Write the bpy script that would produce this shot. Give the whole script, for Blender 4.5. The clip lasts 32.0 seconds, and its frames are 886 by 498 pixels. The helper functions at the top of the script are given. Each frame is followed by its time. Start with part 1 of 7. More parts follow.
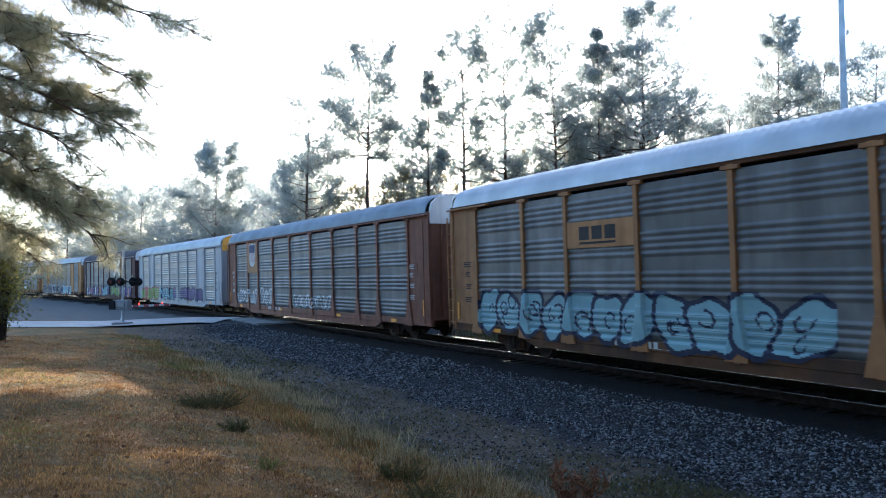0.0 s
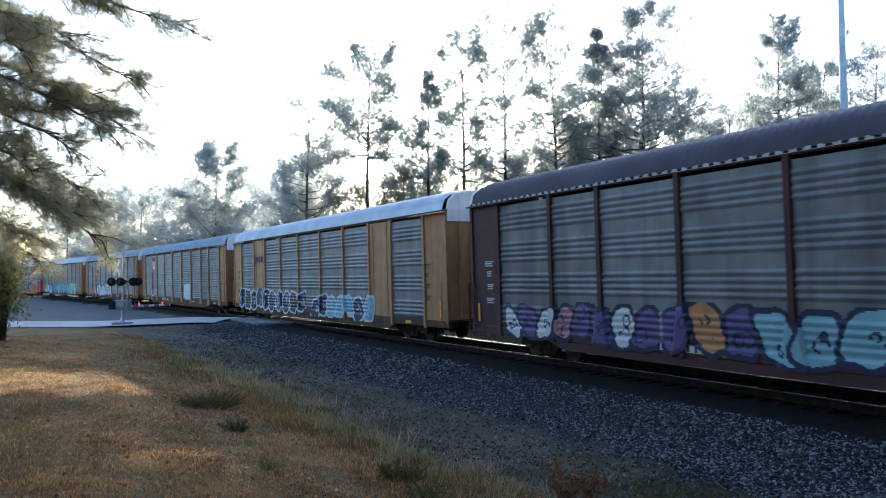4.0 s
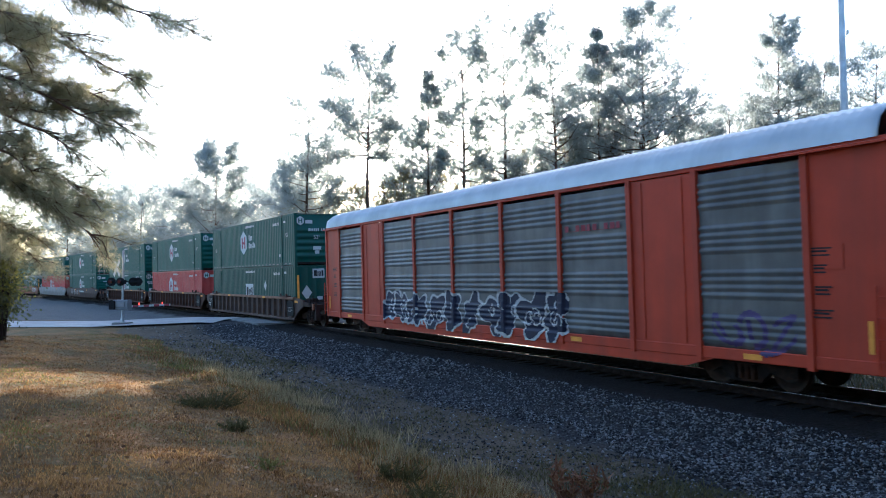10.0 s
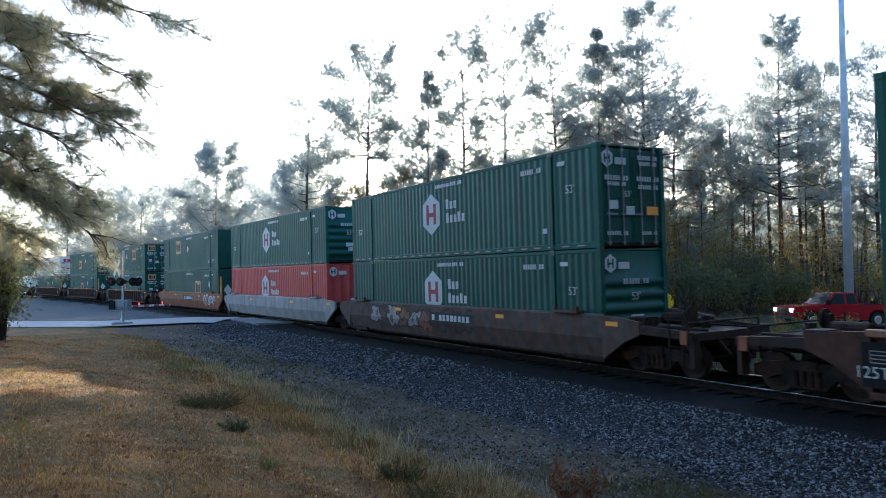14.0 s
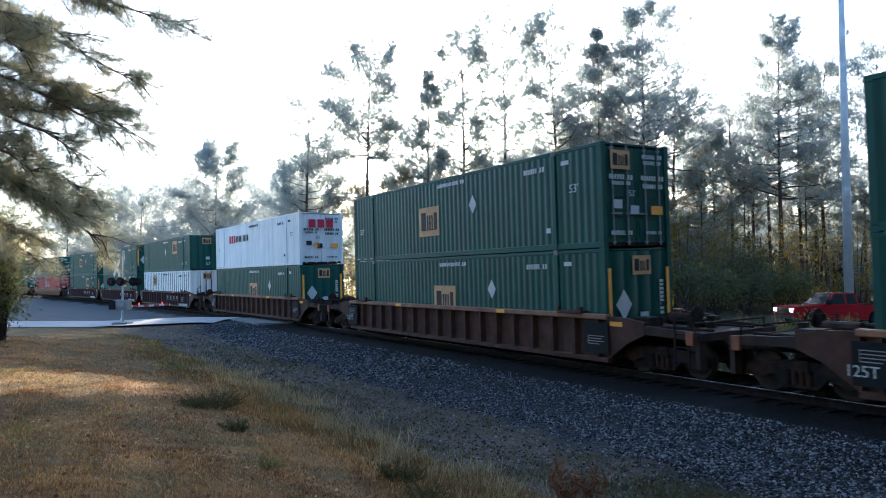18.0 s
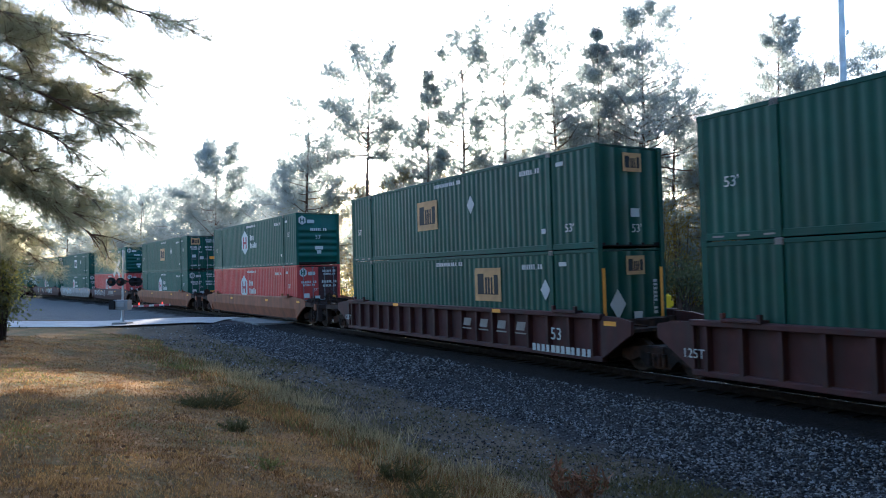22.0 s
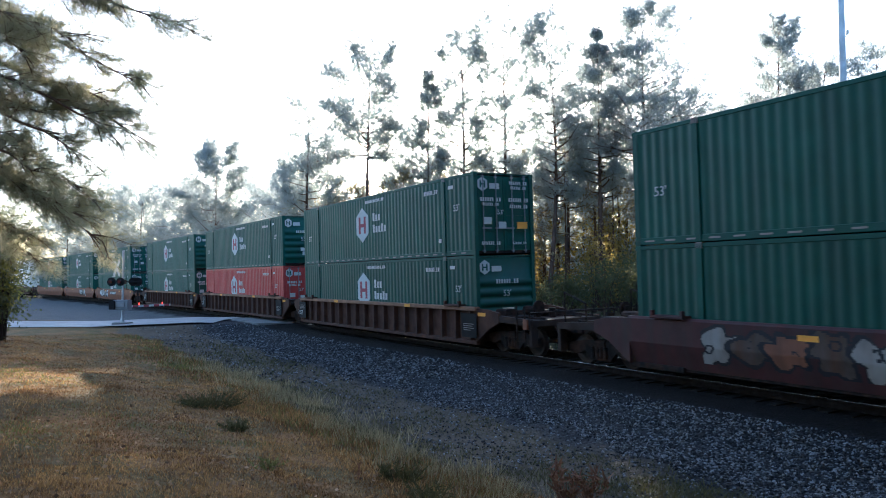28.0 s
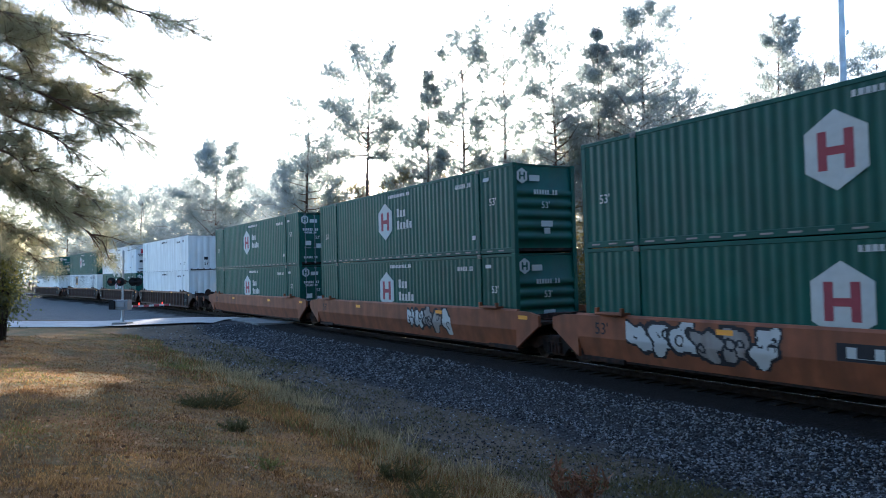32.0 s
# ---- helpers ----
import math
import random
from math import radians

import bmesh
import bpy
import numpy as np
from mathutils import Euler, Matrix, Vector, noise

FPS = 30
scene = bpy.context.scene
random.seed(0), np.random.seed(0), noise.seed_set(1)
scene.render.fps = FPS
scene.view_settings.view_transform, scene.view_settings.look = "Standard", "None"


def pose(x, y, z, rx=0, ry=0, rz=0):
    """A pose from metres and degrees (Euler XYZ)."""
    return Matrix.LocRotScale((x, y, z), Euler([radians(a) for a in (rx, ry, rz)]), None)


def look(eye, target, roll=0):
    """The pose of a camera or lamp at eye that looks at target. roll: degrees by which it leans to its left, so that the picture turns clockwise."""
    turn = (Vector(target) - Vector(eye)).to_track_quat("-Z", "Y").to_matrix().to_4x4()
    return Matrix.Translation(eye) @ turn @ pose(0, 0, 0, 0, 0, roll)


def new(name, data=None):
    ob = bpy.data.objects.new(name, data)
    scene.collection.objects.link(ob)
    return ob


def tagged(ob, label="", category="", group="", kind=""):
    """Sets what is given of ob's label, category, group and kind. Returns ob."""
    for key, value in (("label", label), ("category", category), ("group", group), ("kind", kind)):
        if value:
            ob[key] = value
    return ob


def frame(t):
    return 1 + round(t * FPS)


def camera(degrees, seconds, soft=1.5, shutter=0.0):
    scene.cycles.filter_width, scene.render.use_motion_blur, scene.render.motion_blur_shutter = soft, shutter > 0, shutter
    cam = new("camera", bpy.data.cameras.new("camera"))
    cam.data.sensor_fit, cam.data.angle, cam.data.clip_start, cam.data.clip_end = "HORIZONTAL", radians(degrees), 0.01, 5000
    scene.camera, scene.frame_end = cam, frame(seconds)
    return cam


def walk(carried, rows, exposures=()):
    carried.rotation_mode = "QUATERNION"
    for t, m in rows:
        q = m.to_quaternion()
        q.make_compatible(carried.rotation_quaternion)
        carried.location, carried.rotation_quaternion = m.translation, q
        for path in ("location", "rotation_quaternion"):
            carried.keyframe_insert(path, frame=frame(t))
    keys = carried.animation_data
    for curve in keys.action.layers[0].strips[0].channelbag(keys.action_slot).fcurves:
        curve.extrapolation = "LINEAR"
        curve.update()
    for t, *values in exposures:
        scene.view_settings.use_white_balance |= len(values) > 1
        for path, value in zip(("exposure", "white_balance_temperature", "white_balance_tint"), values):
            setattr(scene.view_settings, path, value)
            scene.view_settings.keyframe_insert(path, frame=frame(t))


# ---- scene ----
# camera: on the bank beside the track, standing still
cam = camera(63.556, 32.0, soft=0.95, shutter=0.08)
EYE = (0.0, 0.0, 2.381)
STAND = look(EYE, (0.0, 100.0, 2.381 + 100.0 * math.tan(radians(2.474))), -0.19)
walk(cam, [(0.0, STAND), (32.0, STAND)], [(0.0, 2.50, 5030, 9), (32.0, 2.50, 5030, 9)])

# light: a low sun behind the pines, clear sky
SUN_AZ, SUN_EL = radians(1.9), radians(14.6)
world = bpy.data.worlds.new("sky")
scene.world = world
world.use_nodes = True
wn = world.node_tree
wn.nodes.clear()
sky = wn.nodes.new("ShaderNodeTexSky")
sky.sky_type, sky.sun_disc = "NISHITA", False
sky.sun_elevation, sky.sun_rotation = SUN_EL, SUN_AZ
sky.air_density, sky.dust_density, sky.ozone_density = 1.0, 2.2, 1.2
bg = wn.nodes.new("ShaderNodeBackground")
bg.inputs["Strength"].default_value = 0.095
wo = wn.nodes.new("ShaderNodeOutputWorld")
wn.links.new(sky.outputs[0], bg.inputs[0])
wn.links.new(bg.outputs[0], wo.inputs[0])
sun = new("sun", bpy.data.lights.new("sun", "SUN"))
sun.data.energy, sun.data.angle, sun.data.color = 4.4, radians(0.53), (1.0, 0.76, 0.50)
away = Vector((math.sin(SUN_AZ) * math.cos(SUN_EL), math.cos(SUN_AZ) * math.cos(SUN_EL), math.sin(SUN_EL)))
sun.matrix_world = look(away * 200, (0, 0, 0))

# the track: a curve of constant radius
CX, CY, RAD, TH0, KAP, BANK = -605.886, -341.355, 710.114, radians(26.93766), 1 / 710.114, 1.632


def on_track(s, d=0.0):
    """x, y and turn of the place s metres along the centre line, d metres to the inside."""
    th = TH0 + KAP * (s + 60.0)
    return CX + (RAD - d) * math.cos(th), CY + (RAD - d) * math.sin(th), th


def rail_pose(s, half=0.0):
    """Pose of a vehicle centred at s on bogies half a base apart."""
    x, y, th = on_track(s, half * half / (2 * RAD))
    return pose(x, y, 0, BANK, 0, math.degrees(math.atan2(-math.cos(th), math.sin(th))))


# ---- materials ----
def mat(name, colour, rough=0.6, metal=0.0, var=0.25, scale=3.0, dirt=None, dirt_amount=0.4, dirt_scale=0.8,
        bump=0.15, bump_scale=25.0, streak=False, random=0.0, stretch=(1, 1, 1)):
    m = bpy.data.materials.new(name)
    m.use_nodes = True
    n, l = m.node_tree.nodes, m.node_tree.links
    b = n["Principled BSDF"]
    b.inputs["Roughness"].default_value, b.inputs["Metallic"].default_value = rough, metal
    b.inputs["Specular IOR Level"].default_value = 0.12 if rough >= 0.7 else 0.3
    co = n.new("ShaderNodeTexCoord")
    mp = n.new("ShaderNodeMapping")
    mp.inputs["Scale"].default_value = stretch
    l.new(co.outputs["Object"], mp.inputs["Vector"])
    n1 = n.new("ShaderNodeTexNoise")
    n1.inputs["Scale"].default_value, n1.inputs["Detail"].default_value = scale, 6
    l.new(mp.outputs[0], n1.inputs["Vector"])
    r1 = n.new("ShaderNodeValToRGB")
    r1.color_ramp.elements[0].position, r1.color_ramp.elements[1].position = 0.3, 0.7
    r1.color_ramp.elements[0].color = (*[c * (1 - var) for c in colour], 1)
    r1.color_ramp.elements[1].color = (*[min(1, c * (1 + var)) for c in colour], 1)
    l.new(n1.outputs["Fac"], r1.inputs["Fac"])
    out = r1.outputs["Color"]
    if dirt:
        mp2 = n.new("ShaderNodeMapping")
        mp2.inputs["Scale"].default_value = (3, 3, 0.25) if streak else (1, 1, 1)
        l.new(co.outputs["Object"], mp2.inputs["Vector"])
        n2 = n.new("ShaderNodeTexNoise")
        n2.inputs["Scale"].default_value, n2.inputs["Detail"].default_value = dirt_scale, 8
        l.new(mp2.outputs[0], n2.inputs["Vector"])
        r2 = n.new("ShaderNodeMapRange")
        r2.inputs["From Min"].default_value, r2.inputs["From Max"].default_value = 0.42, 0.72
        r2.inputs["To Max"].default_value = dirt_amount
        l.new(n2.outputs["Fac"], r2.inputs["Value"])
        mx = n.new("ShaderNodeMixRGB")
        mx.inputs["Color2"].default_value = (*dirt, 1)
        l.new(r2.outputs[0], mx.inputs["Fac"])
        l.new(out, mx.inputs["Color1"])
        out = mx.outputs[0]
    if random:
        oi = n.new("ShaderNodeObjectInfo")
        rr = n.new("ShaderNodeMapRange")
        rr.inputs["To Min"].default_value, rr.inputs["To Max"].default_value = 1 - random, 1 + random
        l.new(oi.outputs["Random"], rr.inputs["Value"])
        mu = n.new("ShaderNodeVectorMath")
        mu.operation = "SCALE"
        l.new(out, mu.inputs[0])
        l.new(rr.outputs[0], mu.inputs["Scale"])
        out = mu.outputs[0]
    l.new(out, b.inputs["Base Color"])
    if bump:
        n3 = n.new("ShaderNodeTexNoise")
        n3.inputs["Scale"].default_value, n3.inputs["Detail"].default_value = bump_scale, 4
        l.new(mp.outputs[0], n3.inputs["Vector"])
        bp = n.new("ShaderNodeBump")
        bp.inputs["Strength"].default_value, bp.inputs["Distance"].default_value = bump, 0.02
        l.new(n3.outputs["Fac"], bp.inputs["Height"])
        l.new(bp.outputs[0], b.inputs["Normal"])
    return m


def leaf_mat(name, dark, light, through_light, share=0.45, rough=0.6, knee=0.0):
    """Foliage: each clump its own tone, part of the light shining through."""
    m = bpy.data.materials.new(name)
    m.use_nodes = True
    n, l = m.node_tree.nodes, m.node_tree.links
    b = n["Principled BSDF"]
    b.inputs["Roughness"].default_value = rough
    b.inputs["Specular IOR Level"].default_value = 0.2
    ge = n.new("ShaderNodeNewGeometry")
    rp = n.new("ShaderNodeValToRGB")
    rp.color_ramp.elements[0].color, rp.color_ramp.elements[1].color = (*dark, 1), (*light, 1)
    rp.color_ramp.elements[0].position = knee
    l.new(ge.outputs["Random Per Island"], rp.inputs["Fac"])
    l.new(rp.outputs[0], b.inputs["Base Color"])
    tr = n.new("ShaderNodeBsdfTranslucent")
    mu = n.new("ShaderNodeMixRGB")
    mu.inputs["Fac"].default_value = 0.6
    mu.inputs["Color2"].default_value = (*through_light, 1)
    l.new(rp.outputs[0], mu.inputs["Color1"])
    l.new(mu.outputs[0], tr.inputs["Color"])
    mix = n.new("ShaderNodeMixShader")
    mix.inputs["Fac"].default_value = share
    l.new(b.outputs[0], mix.inputs[1])
    l.new(tr.outputs[0], mix.inputs[2])
    l.new(mix.outputs[0], n["Material Output"].inputs["Surface"])
    return m


RUST = (0.10, 0.045, 0.025)
GRIME = (0.035, 0.03, 0.028)
M = {
    "green": mat("green_paint", (0.0066, 0.070, 0.051), 0.52, 0, 0.18, 1.2, (0.02, 0.055, 0.046), 0.5, 0.7, 0.05, streak=True, random=0.12),
    "deepgreen": mat("deep_green_paint", (0.0062, 0.062, 0.044), 0.52, 0, 0.18, 1.2, (0.02, 0.048, 0.038), 0.5, 0.7, 0.05, streak=True, random=0.12),
    "red": mat("red_paint", (0.44, 0.056, 0.052), 0.42, 0, 0.15, 1.2, (0.30, 0.06, 0.05), 0.5, 0.7, 0.05, streak=True),
    "white": mat("white_paint", (0.74, 0.74, 0.72), 0.5, 0, 0.06, 1.0, (0.45, 0.42, 0.37), 0.5, 0.8, 0.05, streak=True),
    "mark": mat("white_marking", (0.48, 0.50, 0.49), 0.6, 0, 0.08, 5, (0.4, 0.42, 0.4), 0.4, 2.0, 0),
    "markred": mat("red_marking", (0.27, 0.05, 0.065), 0.6, 0, 0.08, 5, bump=0),
    "orange": mat("orange_marking", (0.80, 0.36, 0.05), 0.6, 0, 0.12, 4, bump=0),
    "emblem": mat("faded_orange_emblem", (0.50, 0.30, 0.13), 0.65, 0, 0.15, 3, (0.32, 0.20, 0.11), 0.4, 2.0, 0),
    "crimson": mat("crimson_marking", (0.42, 0.02, 0.045), 0.6, 0, 0.08, 5, bump=0),
    "navy": mat("navy_marking", (0.015, 0.03, 0.10), 0.6, 0, 0.1, 4, bump=0),
    "dark": mat("dark_marking", (0.018, 0.018, 0.022), 0.6, 0, 0.2, 4, bump=0),
    "tan": mat("tan_weathered_paint", (0.30, 0.15, 0.055), 0.6, 0, 0.2, 2.0, RUST, 0.5, 0.9, 0.1, streak=True, random=0.1),
    "yellow": mat("yellow_weathered_paint", (0.38, 0.20, 0.075), 0.6, 0, 0.2, 2.0, RUST, 0.4, 0.9, 0.1, streak=True),
    # tan sill with grime, darkened further by painted shade low on the cars
    "sill": mat("grimy_shaded_sill", (0.105, 0.056, 0.030), 0.75, 0, 0.25, 2.0, GRIME, 0.85, 0.9, 0.1),
    "brown": mat("brown_weathered_paint", (0.20, 0.085, 0.05), 0.65, 0, 0.2, 2.0, GRIME, 0.5, 0.9, 0.1, streak=True),
    "whitecar": mat("dirty_white_paint", (0.37, 0.37, 0.38), 0.55, 0, 0.08, 1.2, (0.26, 0.25, 0.235), 0.6, 0.8, 0.05, streak=True),
    "maroon": mat("maroon_weathered_paint", (0.058, 0.019, 0.019), 0.65, 0, 0.25, 2.0, GRIME, 0.6, 0.9, 0.1, streak=True),
    "orangered": mat("orange_red_paint", (0.46, 0.058, 0.024), 0.55, 0, 0.12, 1.5, (0.25, 0.05, 0.03), 0.5, 0.8, 0.05, streak=True),
    "greyrust": mat("grey_rusty_paint", (0.090, 0.068, 0.058), 0.7, 0, 0.3, 2.5, RUST, 0.7, 1.2, 0.15, streak=True),
    # rusty ochre chord, lightened: the light on its top is in the colour
    "chord": mat("lit_ochre_chord", (0.24, 0.125, 0.07), 0.65, 0, 0.25, 3.0, RUST, 0.6, 1.2, 0.1),
    "palegrey": mat("pale_grey_paint", (0.27, 0.25, 0.235), 0.65, 0, 0.2, 2.0, RUST, 0.4, 1.2, 0.1, streak=True),
    "rustwell": mat("rust_brown_steel", (0.080, 0.040, 0.028), 0.75, 0, 0.3, 2.5, GRIME, 0.5, 1.2, 0.15, streak=True),
    "orangewell": mat("faded_orange_steel", (0.22, 0.078, 0.036), 0.65, 0, 0.2, 2.0, RUST, 0.6, 1.0, 0.1, streak=True),
    "grimeend": mat("grimy_brown_steel", (0.050, 0.032, 0.025), 0.8, 0, 0.3, 2.5, GRIME, 0.7, 1.2, 0.15),
    "galv": mat("galvanised_panel", (0.150, 0.152, 0.150), 0.50, 0.25, 0.25, 1.3, (0.07, 0.07, 0.068), 0.65, 0.7, 0.1, streak=True, random=0.18),
    "galvpale": mat("pale_galvanised_panel", (0.20, 0.215, 0.225), 0.38, 0.45, 0.15, 1.3, (0.13, 0.14, 0.145), 0.4, 0.7, 0.1, streak=True, random=0.08),
    "roofgalv": mat("galvanised_roof", (0.50, 0.52, 0.52), 0.4, 0.5, 0.12, 1.3, (0.3, 0.32, 0.33), 0.5, 0.6, 0.05),
    "roofgrey": mat("grey_roof", (0.26, 0.30, 0.33), 0.5, 0.3, 0.15, 1.3, (0.15, 0.16, 0.17), 0.5, 0.6, 0.05),
    "roofdark": mat("dark_purple_roof", (0.050, 0.040, 0.050), 0.55, 0.1, 0.2, 1.3, (0.10, 0.09, 0.09), 0.5, 0.6, 0.05),
    "iron": mat("grimy_cast_iron", (0.018, 0.015, 0.014), 0.75, 0.2, 0.3, 6, RUST, 0.5, 3, 0.2),
    "wheel": mat("worn_wheel_steel", (0.022, 0.019, 0.017), 0.6, 0.3, 0.3, 6, RUST, 0.5, 3, 0.1),
    "railtop": mat("polished_rail_steel", (0.50, 0.50, 0.51), 0.22, 1.0, 0.1, 8, bump=0),
    "railside": mat("rusty_rail_steel", (0.016, 0.011, 0.009), 0.9, 0.2, 0.3, 8, GRIME, 0.5, 4, 0.2),
    "tie": mat("creosoted_tie_wood", (0.014, 0.012, 0.010), 0.95, 0, 0.4, 6, (0.03, 0.027, 0.024), 0.5, 3, 0.4, 30, stretch=(1, 8, 8), random=0.3),
    "road": mat("worn_pale_asphalt", (0.36, 0.35, 0.335), 0.9, 0, 0.12, 2.5, (0.24, 0.23, 0.22), 0.6, 0.6, 0.3, 60),
    "roadfar": mat("dark_asphalt", (0.15, 0.145, 0.14), 0.9, 0, 0.15, 2.5, (0.05, 0.05, 0.05), 0.6, 0.6, 0.3, 60),
    "lens": mat("dark_red_lens", (0.06, 0.006, 0.006), 0.2, 0, 0.1, 4, bump=0),
    "housing": mat("grey_housing_paint", (0.20, 0.21, 0.22), 0.6, 0.1, 0.12, 4, (0.1, 0.1, 0.1), 0.5, 2, 0.05),
    "crosspanel": mat("crossing_panel_concrete", (0.24, 0.235, 0.22), 0.85, 0, 0.2, 3, GRIME, 0.5, 1.5, 0.3, 40),
    "alu": mat("dull_aluminium", (0.42, 0.44, 0.46), 0.45, 0.6, 0.12, 4, (0.2, 0.2, 0.2), 0.4, 2, 0.05),
    "signalblack": mat("signal_black", (0.014, 0.014, 0.015), 0.7, 0, 0.2, 4),
    "polegalv": mat("galvanised_pole", (0.50, 0.51, 0.50), 0.6, 0.1, 0.12, 2, (0.3, 0.33, 0.35), 0.5, 0.8, 0.05),
    "truckred": mat("red_car_paint", (0.30, 0.008, 0.016), 0.25, 0.1, 0.05, 2, bump=0),
    "chrome": mat("chrome", (0.7, 0.7, 0.72), 0.15, 1.0, 0.05, 3, bump=0),
    "rubber": mat("tyre_rubber", (0.02, 0.02, 0.02), 0.85, 0, 0.2, 8),
    "carglass": mat("dark_car_glass", (0.02, 0.025, 0.03), 0.06, 0, 0.05, 3, bump=0),
    "plasticyellow": mat("yellow_plastic", (0.85, 0.60, 0.02), 0.45, 0, 0.08, 4),
    "bark": mat("pine_bark", (0.115, 0.075, 0.055), 0.9, 0, 0.4, 3, (0.05, 0.04, 0.035), 0.6, 2.0, 0.8, 9, stretch=(2.5, 2.5, 0.6)),
    "twig": mat("dark_twig_bark", (0.06, 0.045, 0.038), 0.9, 0, 0.3, 6, bump=0.4),
    "g_blue": mat("pale_blue_spray", (0.22, 0.36, 0.40), 0.55, 0, 0.12, 2, (0.14, 0.24, 0.28), 0.4, 1.2, 0),
    "g_teal": mat("teal_spray", (0.10, 0.25, 0.27), 0.55, 0, 0.15, 2, bump=0),
    "g_deep": mat("dark_blue_spray", (0.018, 0.022, 0.05), 0.55, 0, 0.2, 3, bump=0),
    "g_purple": mat("purple_spray", (0.085, 0.06, 0.16), 0.55, 0, 0.2, 2, bump=0),
    "g_lime": mat("lime_spray", (0.19, 0.29, 0.08), 0.55, 0, 0.2, 2, bump=0),
    "g_red": mat("red_spray", (0.24, 0.05, 0.035), 0.55, 0, 0.2, 2, bump=0),
    "g_pale": mat("pale_spray", (0.52, 0.53, 0.53), 0.6, 0, 0.15, 2, (0.3, 0.3, 0.3), 0.5, 2, 0),
    "g_pink": mat("pink_spray", (0.34, 0.16, 0.20), 0.6, 0, 0.2, 2, bump=0),
    "g_orange": mat("orange_spray", (0.40, 0.19, 0.07), 0.6, 0, 0.2, 2, bump=0),
}
GLOW = bpy.data.materials.new("glowing_red_lens")
GLOW.use_nodes = True
GLOW.node_tree.nodes["Principled BSDF"].inputs["Base Color"].default_value = (0.6, 0.02, 0.02, 1)
GLOW.node_tree.nodes["Principled BSDF"].inputs["Emission Color"].default_value = (1.0, 0.05, 0.03, 1)
GLOW.node_tree.nodes["Principled BSDF"].inputs["Emission Strength"].default_value = 0.8
BEAM = bpy.data.materials.new("lit_headlight")
BEAM.use_nodes = True
BEAM.node_tree.nodes["Principled BSDF"].inputs["Base Color"].default_value = (0.8, 0.8, 0.78, 1)
BEAM.node_tree.nodes["Principled BSDF"].inputs["Emission Color"].default_value = (1.0, 0.93, 0.80, 1)
BEAM.node_tree.nodes["Principled BSDF"].inputs["Emission Strength"].default_value = 0.35
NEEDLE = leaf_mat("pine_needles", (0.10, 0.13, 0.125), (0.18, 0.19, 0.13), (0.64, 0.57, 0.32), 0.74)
# bluer and paler than NEEDLE: distance haze put into the needle colour
NEEDLE_HAZED = leaf_mat("hazed_pine_needles", (0.11, 0.145, 0.15), (0.175, 0.205, 0.195), (0.58, 0.63, 0.62), 0.75)
LEAF = leaf_mat("broad_leaves", (0.03, 0.055, 0.035), (0.11, 0.12, 0.06), (0.26, 0.25, 0.10), 0.5)
# lit copy of LEAF: sunlight put into the colour
LEAF_SUN = leaf_mat("sunny_leaves", (0.05, 0.075, 0.02), (0.26, 0.24, 0.07), (0.45, 0.40, 0.10), 0.6)
LEAF_AUTUMN = leaf_mat("autumn_leaves", (0.09, 0.085, 0.03), (0.36, 0.26, 0.07), (0.52, 0.38, 0.10), 0.55)
LEAF_THIN = leaf_mat("thin_brown_leaves", (0.11, 0.10, 0.07), (0.24, 0.20, 0.12), (0.48, 0.42, 0.26), 0.6)
DRYGRASS = leaf_mat("dry_grass", (0.085, 0.048, 0.02), (0.48, 0.29, 0.12), (0.56, 0.32, 0.11), 0.4, 0.8)
BROWNGRASS = leaf_mat("brown_matted_grass", (0.035, 0.02, 0.010), (0.21, 0.115, 0.045), (0.32, 0.17, 0.06), 0.3, 0.85)
VERGE = leaf_mat("rank_verge_weeds", (0.035, 0.042, 0.016), (0.15, 0.135, 0.065), (0.16, 0.14, 0.06), 0.15, 0.85)
GREENGRASS = leaf_mat("green_grass", (0.06, 0.08, 0.025), (0.20, 0.19, 0.07), (0.26, 0.24, 0.06), 0.35, 0.8)
STALK = leaf_mat("reddish_weed_stalks", (0.12, 0.05, 0.03), (0.24, 0.13, 0.07), (0.2, 0.1, 0.05), 0.2, 0.8)
DEADLEAF = leaf_mat("fallen_leaves", (0.04, 0.02, 0.012), (0.36, 0.24, 0.14), (0.3, 0.2, 0.1), 0.2, 0.8)
STONE = leaf_mat("ballast_stone", (0.018, 0.018, 0.020), (0.26, 0.265, 0.275), (0.2, 0.2, 0.2), 0.0, 0.8, 0.38)
DITCHWEED = leaf_mat("ditch_weeds", (0.03, 0.035, 0.012), (0.14, 0.125, 0.05), (0.14, 0.13, 0.05), 0.2, 0.85)
SEEDGRASS = leaf_mat("pale_seed_grass", (0.13, 0.10, 0.05), (0.44, 0.37, 0.22), (0.40, 0.32, 0.16), 0.35, 0.8)


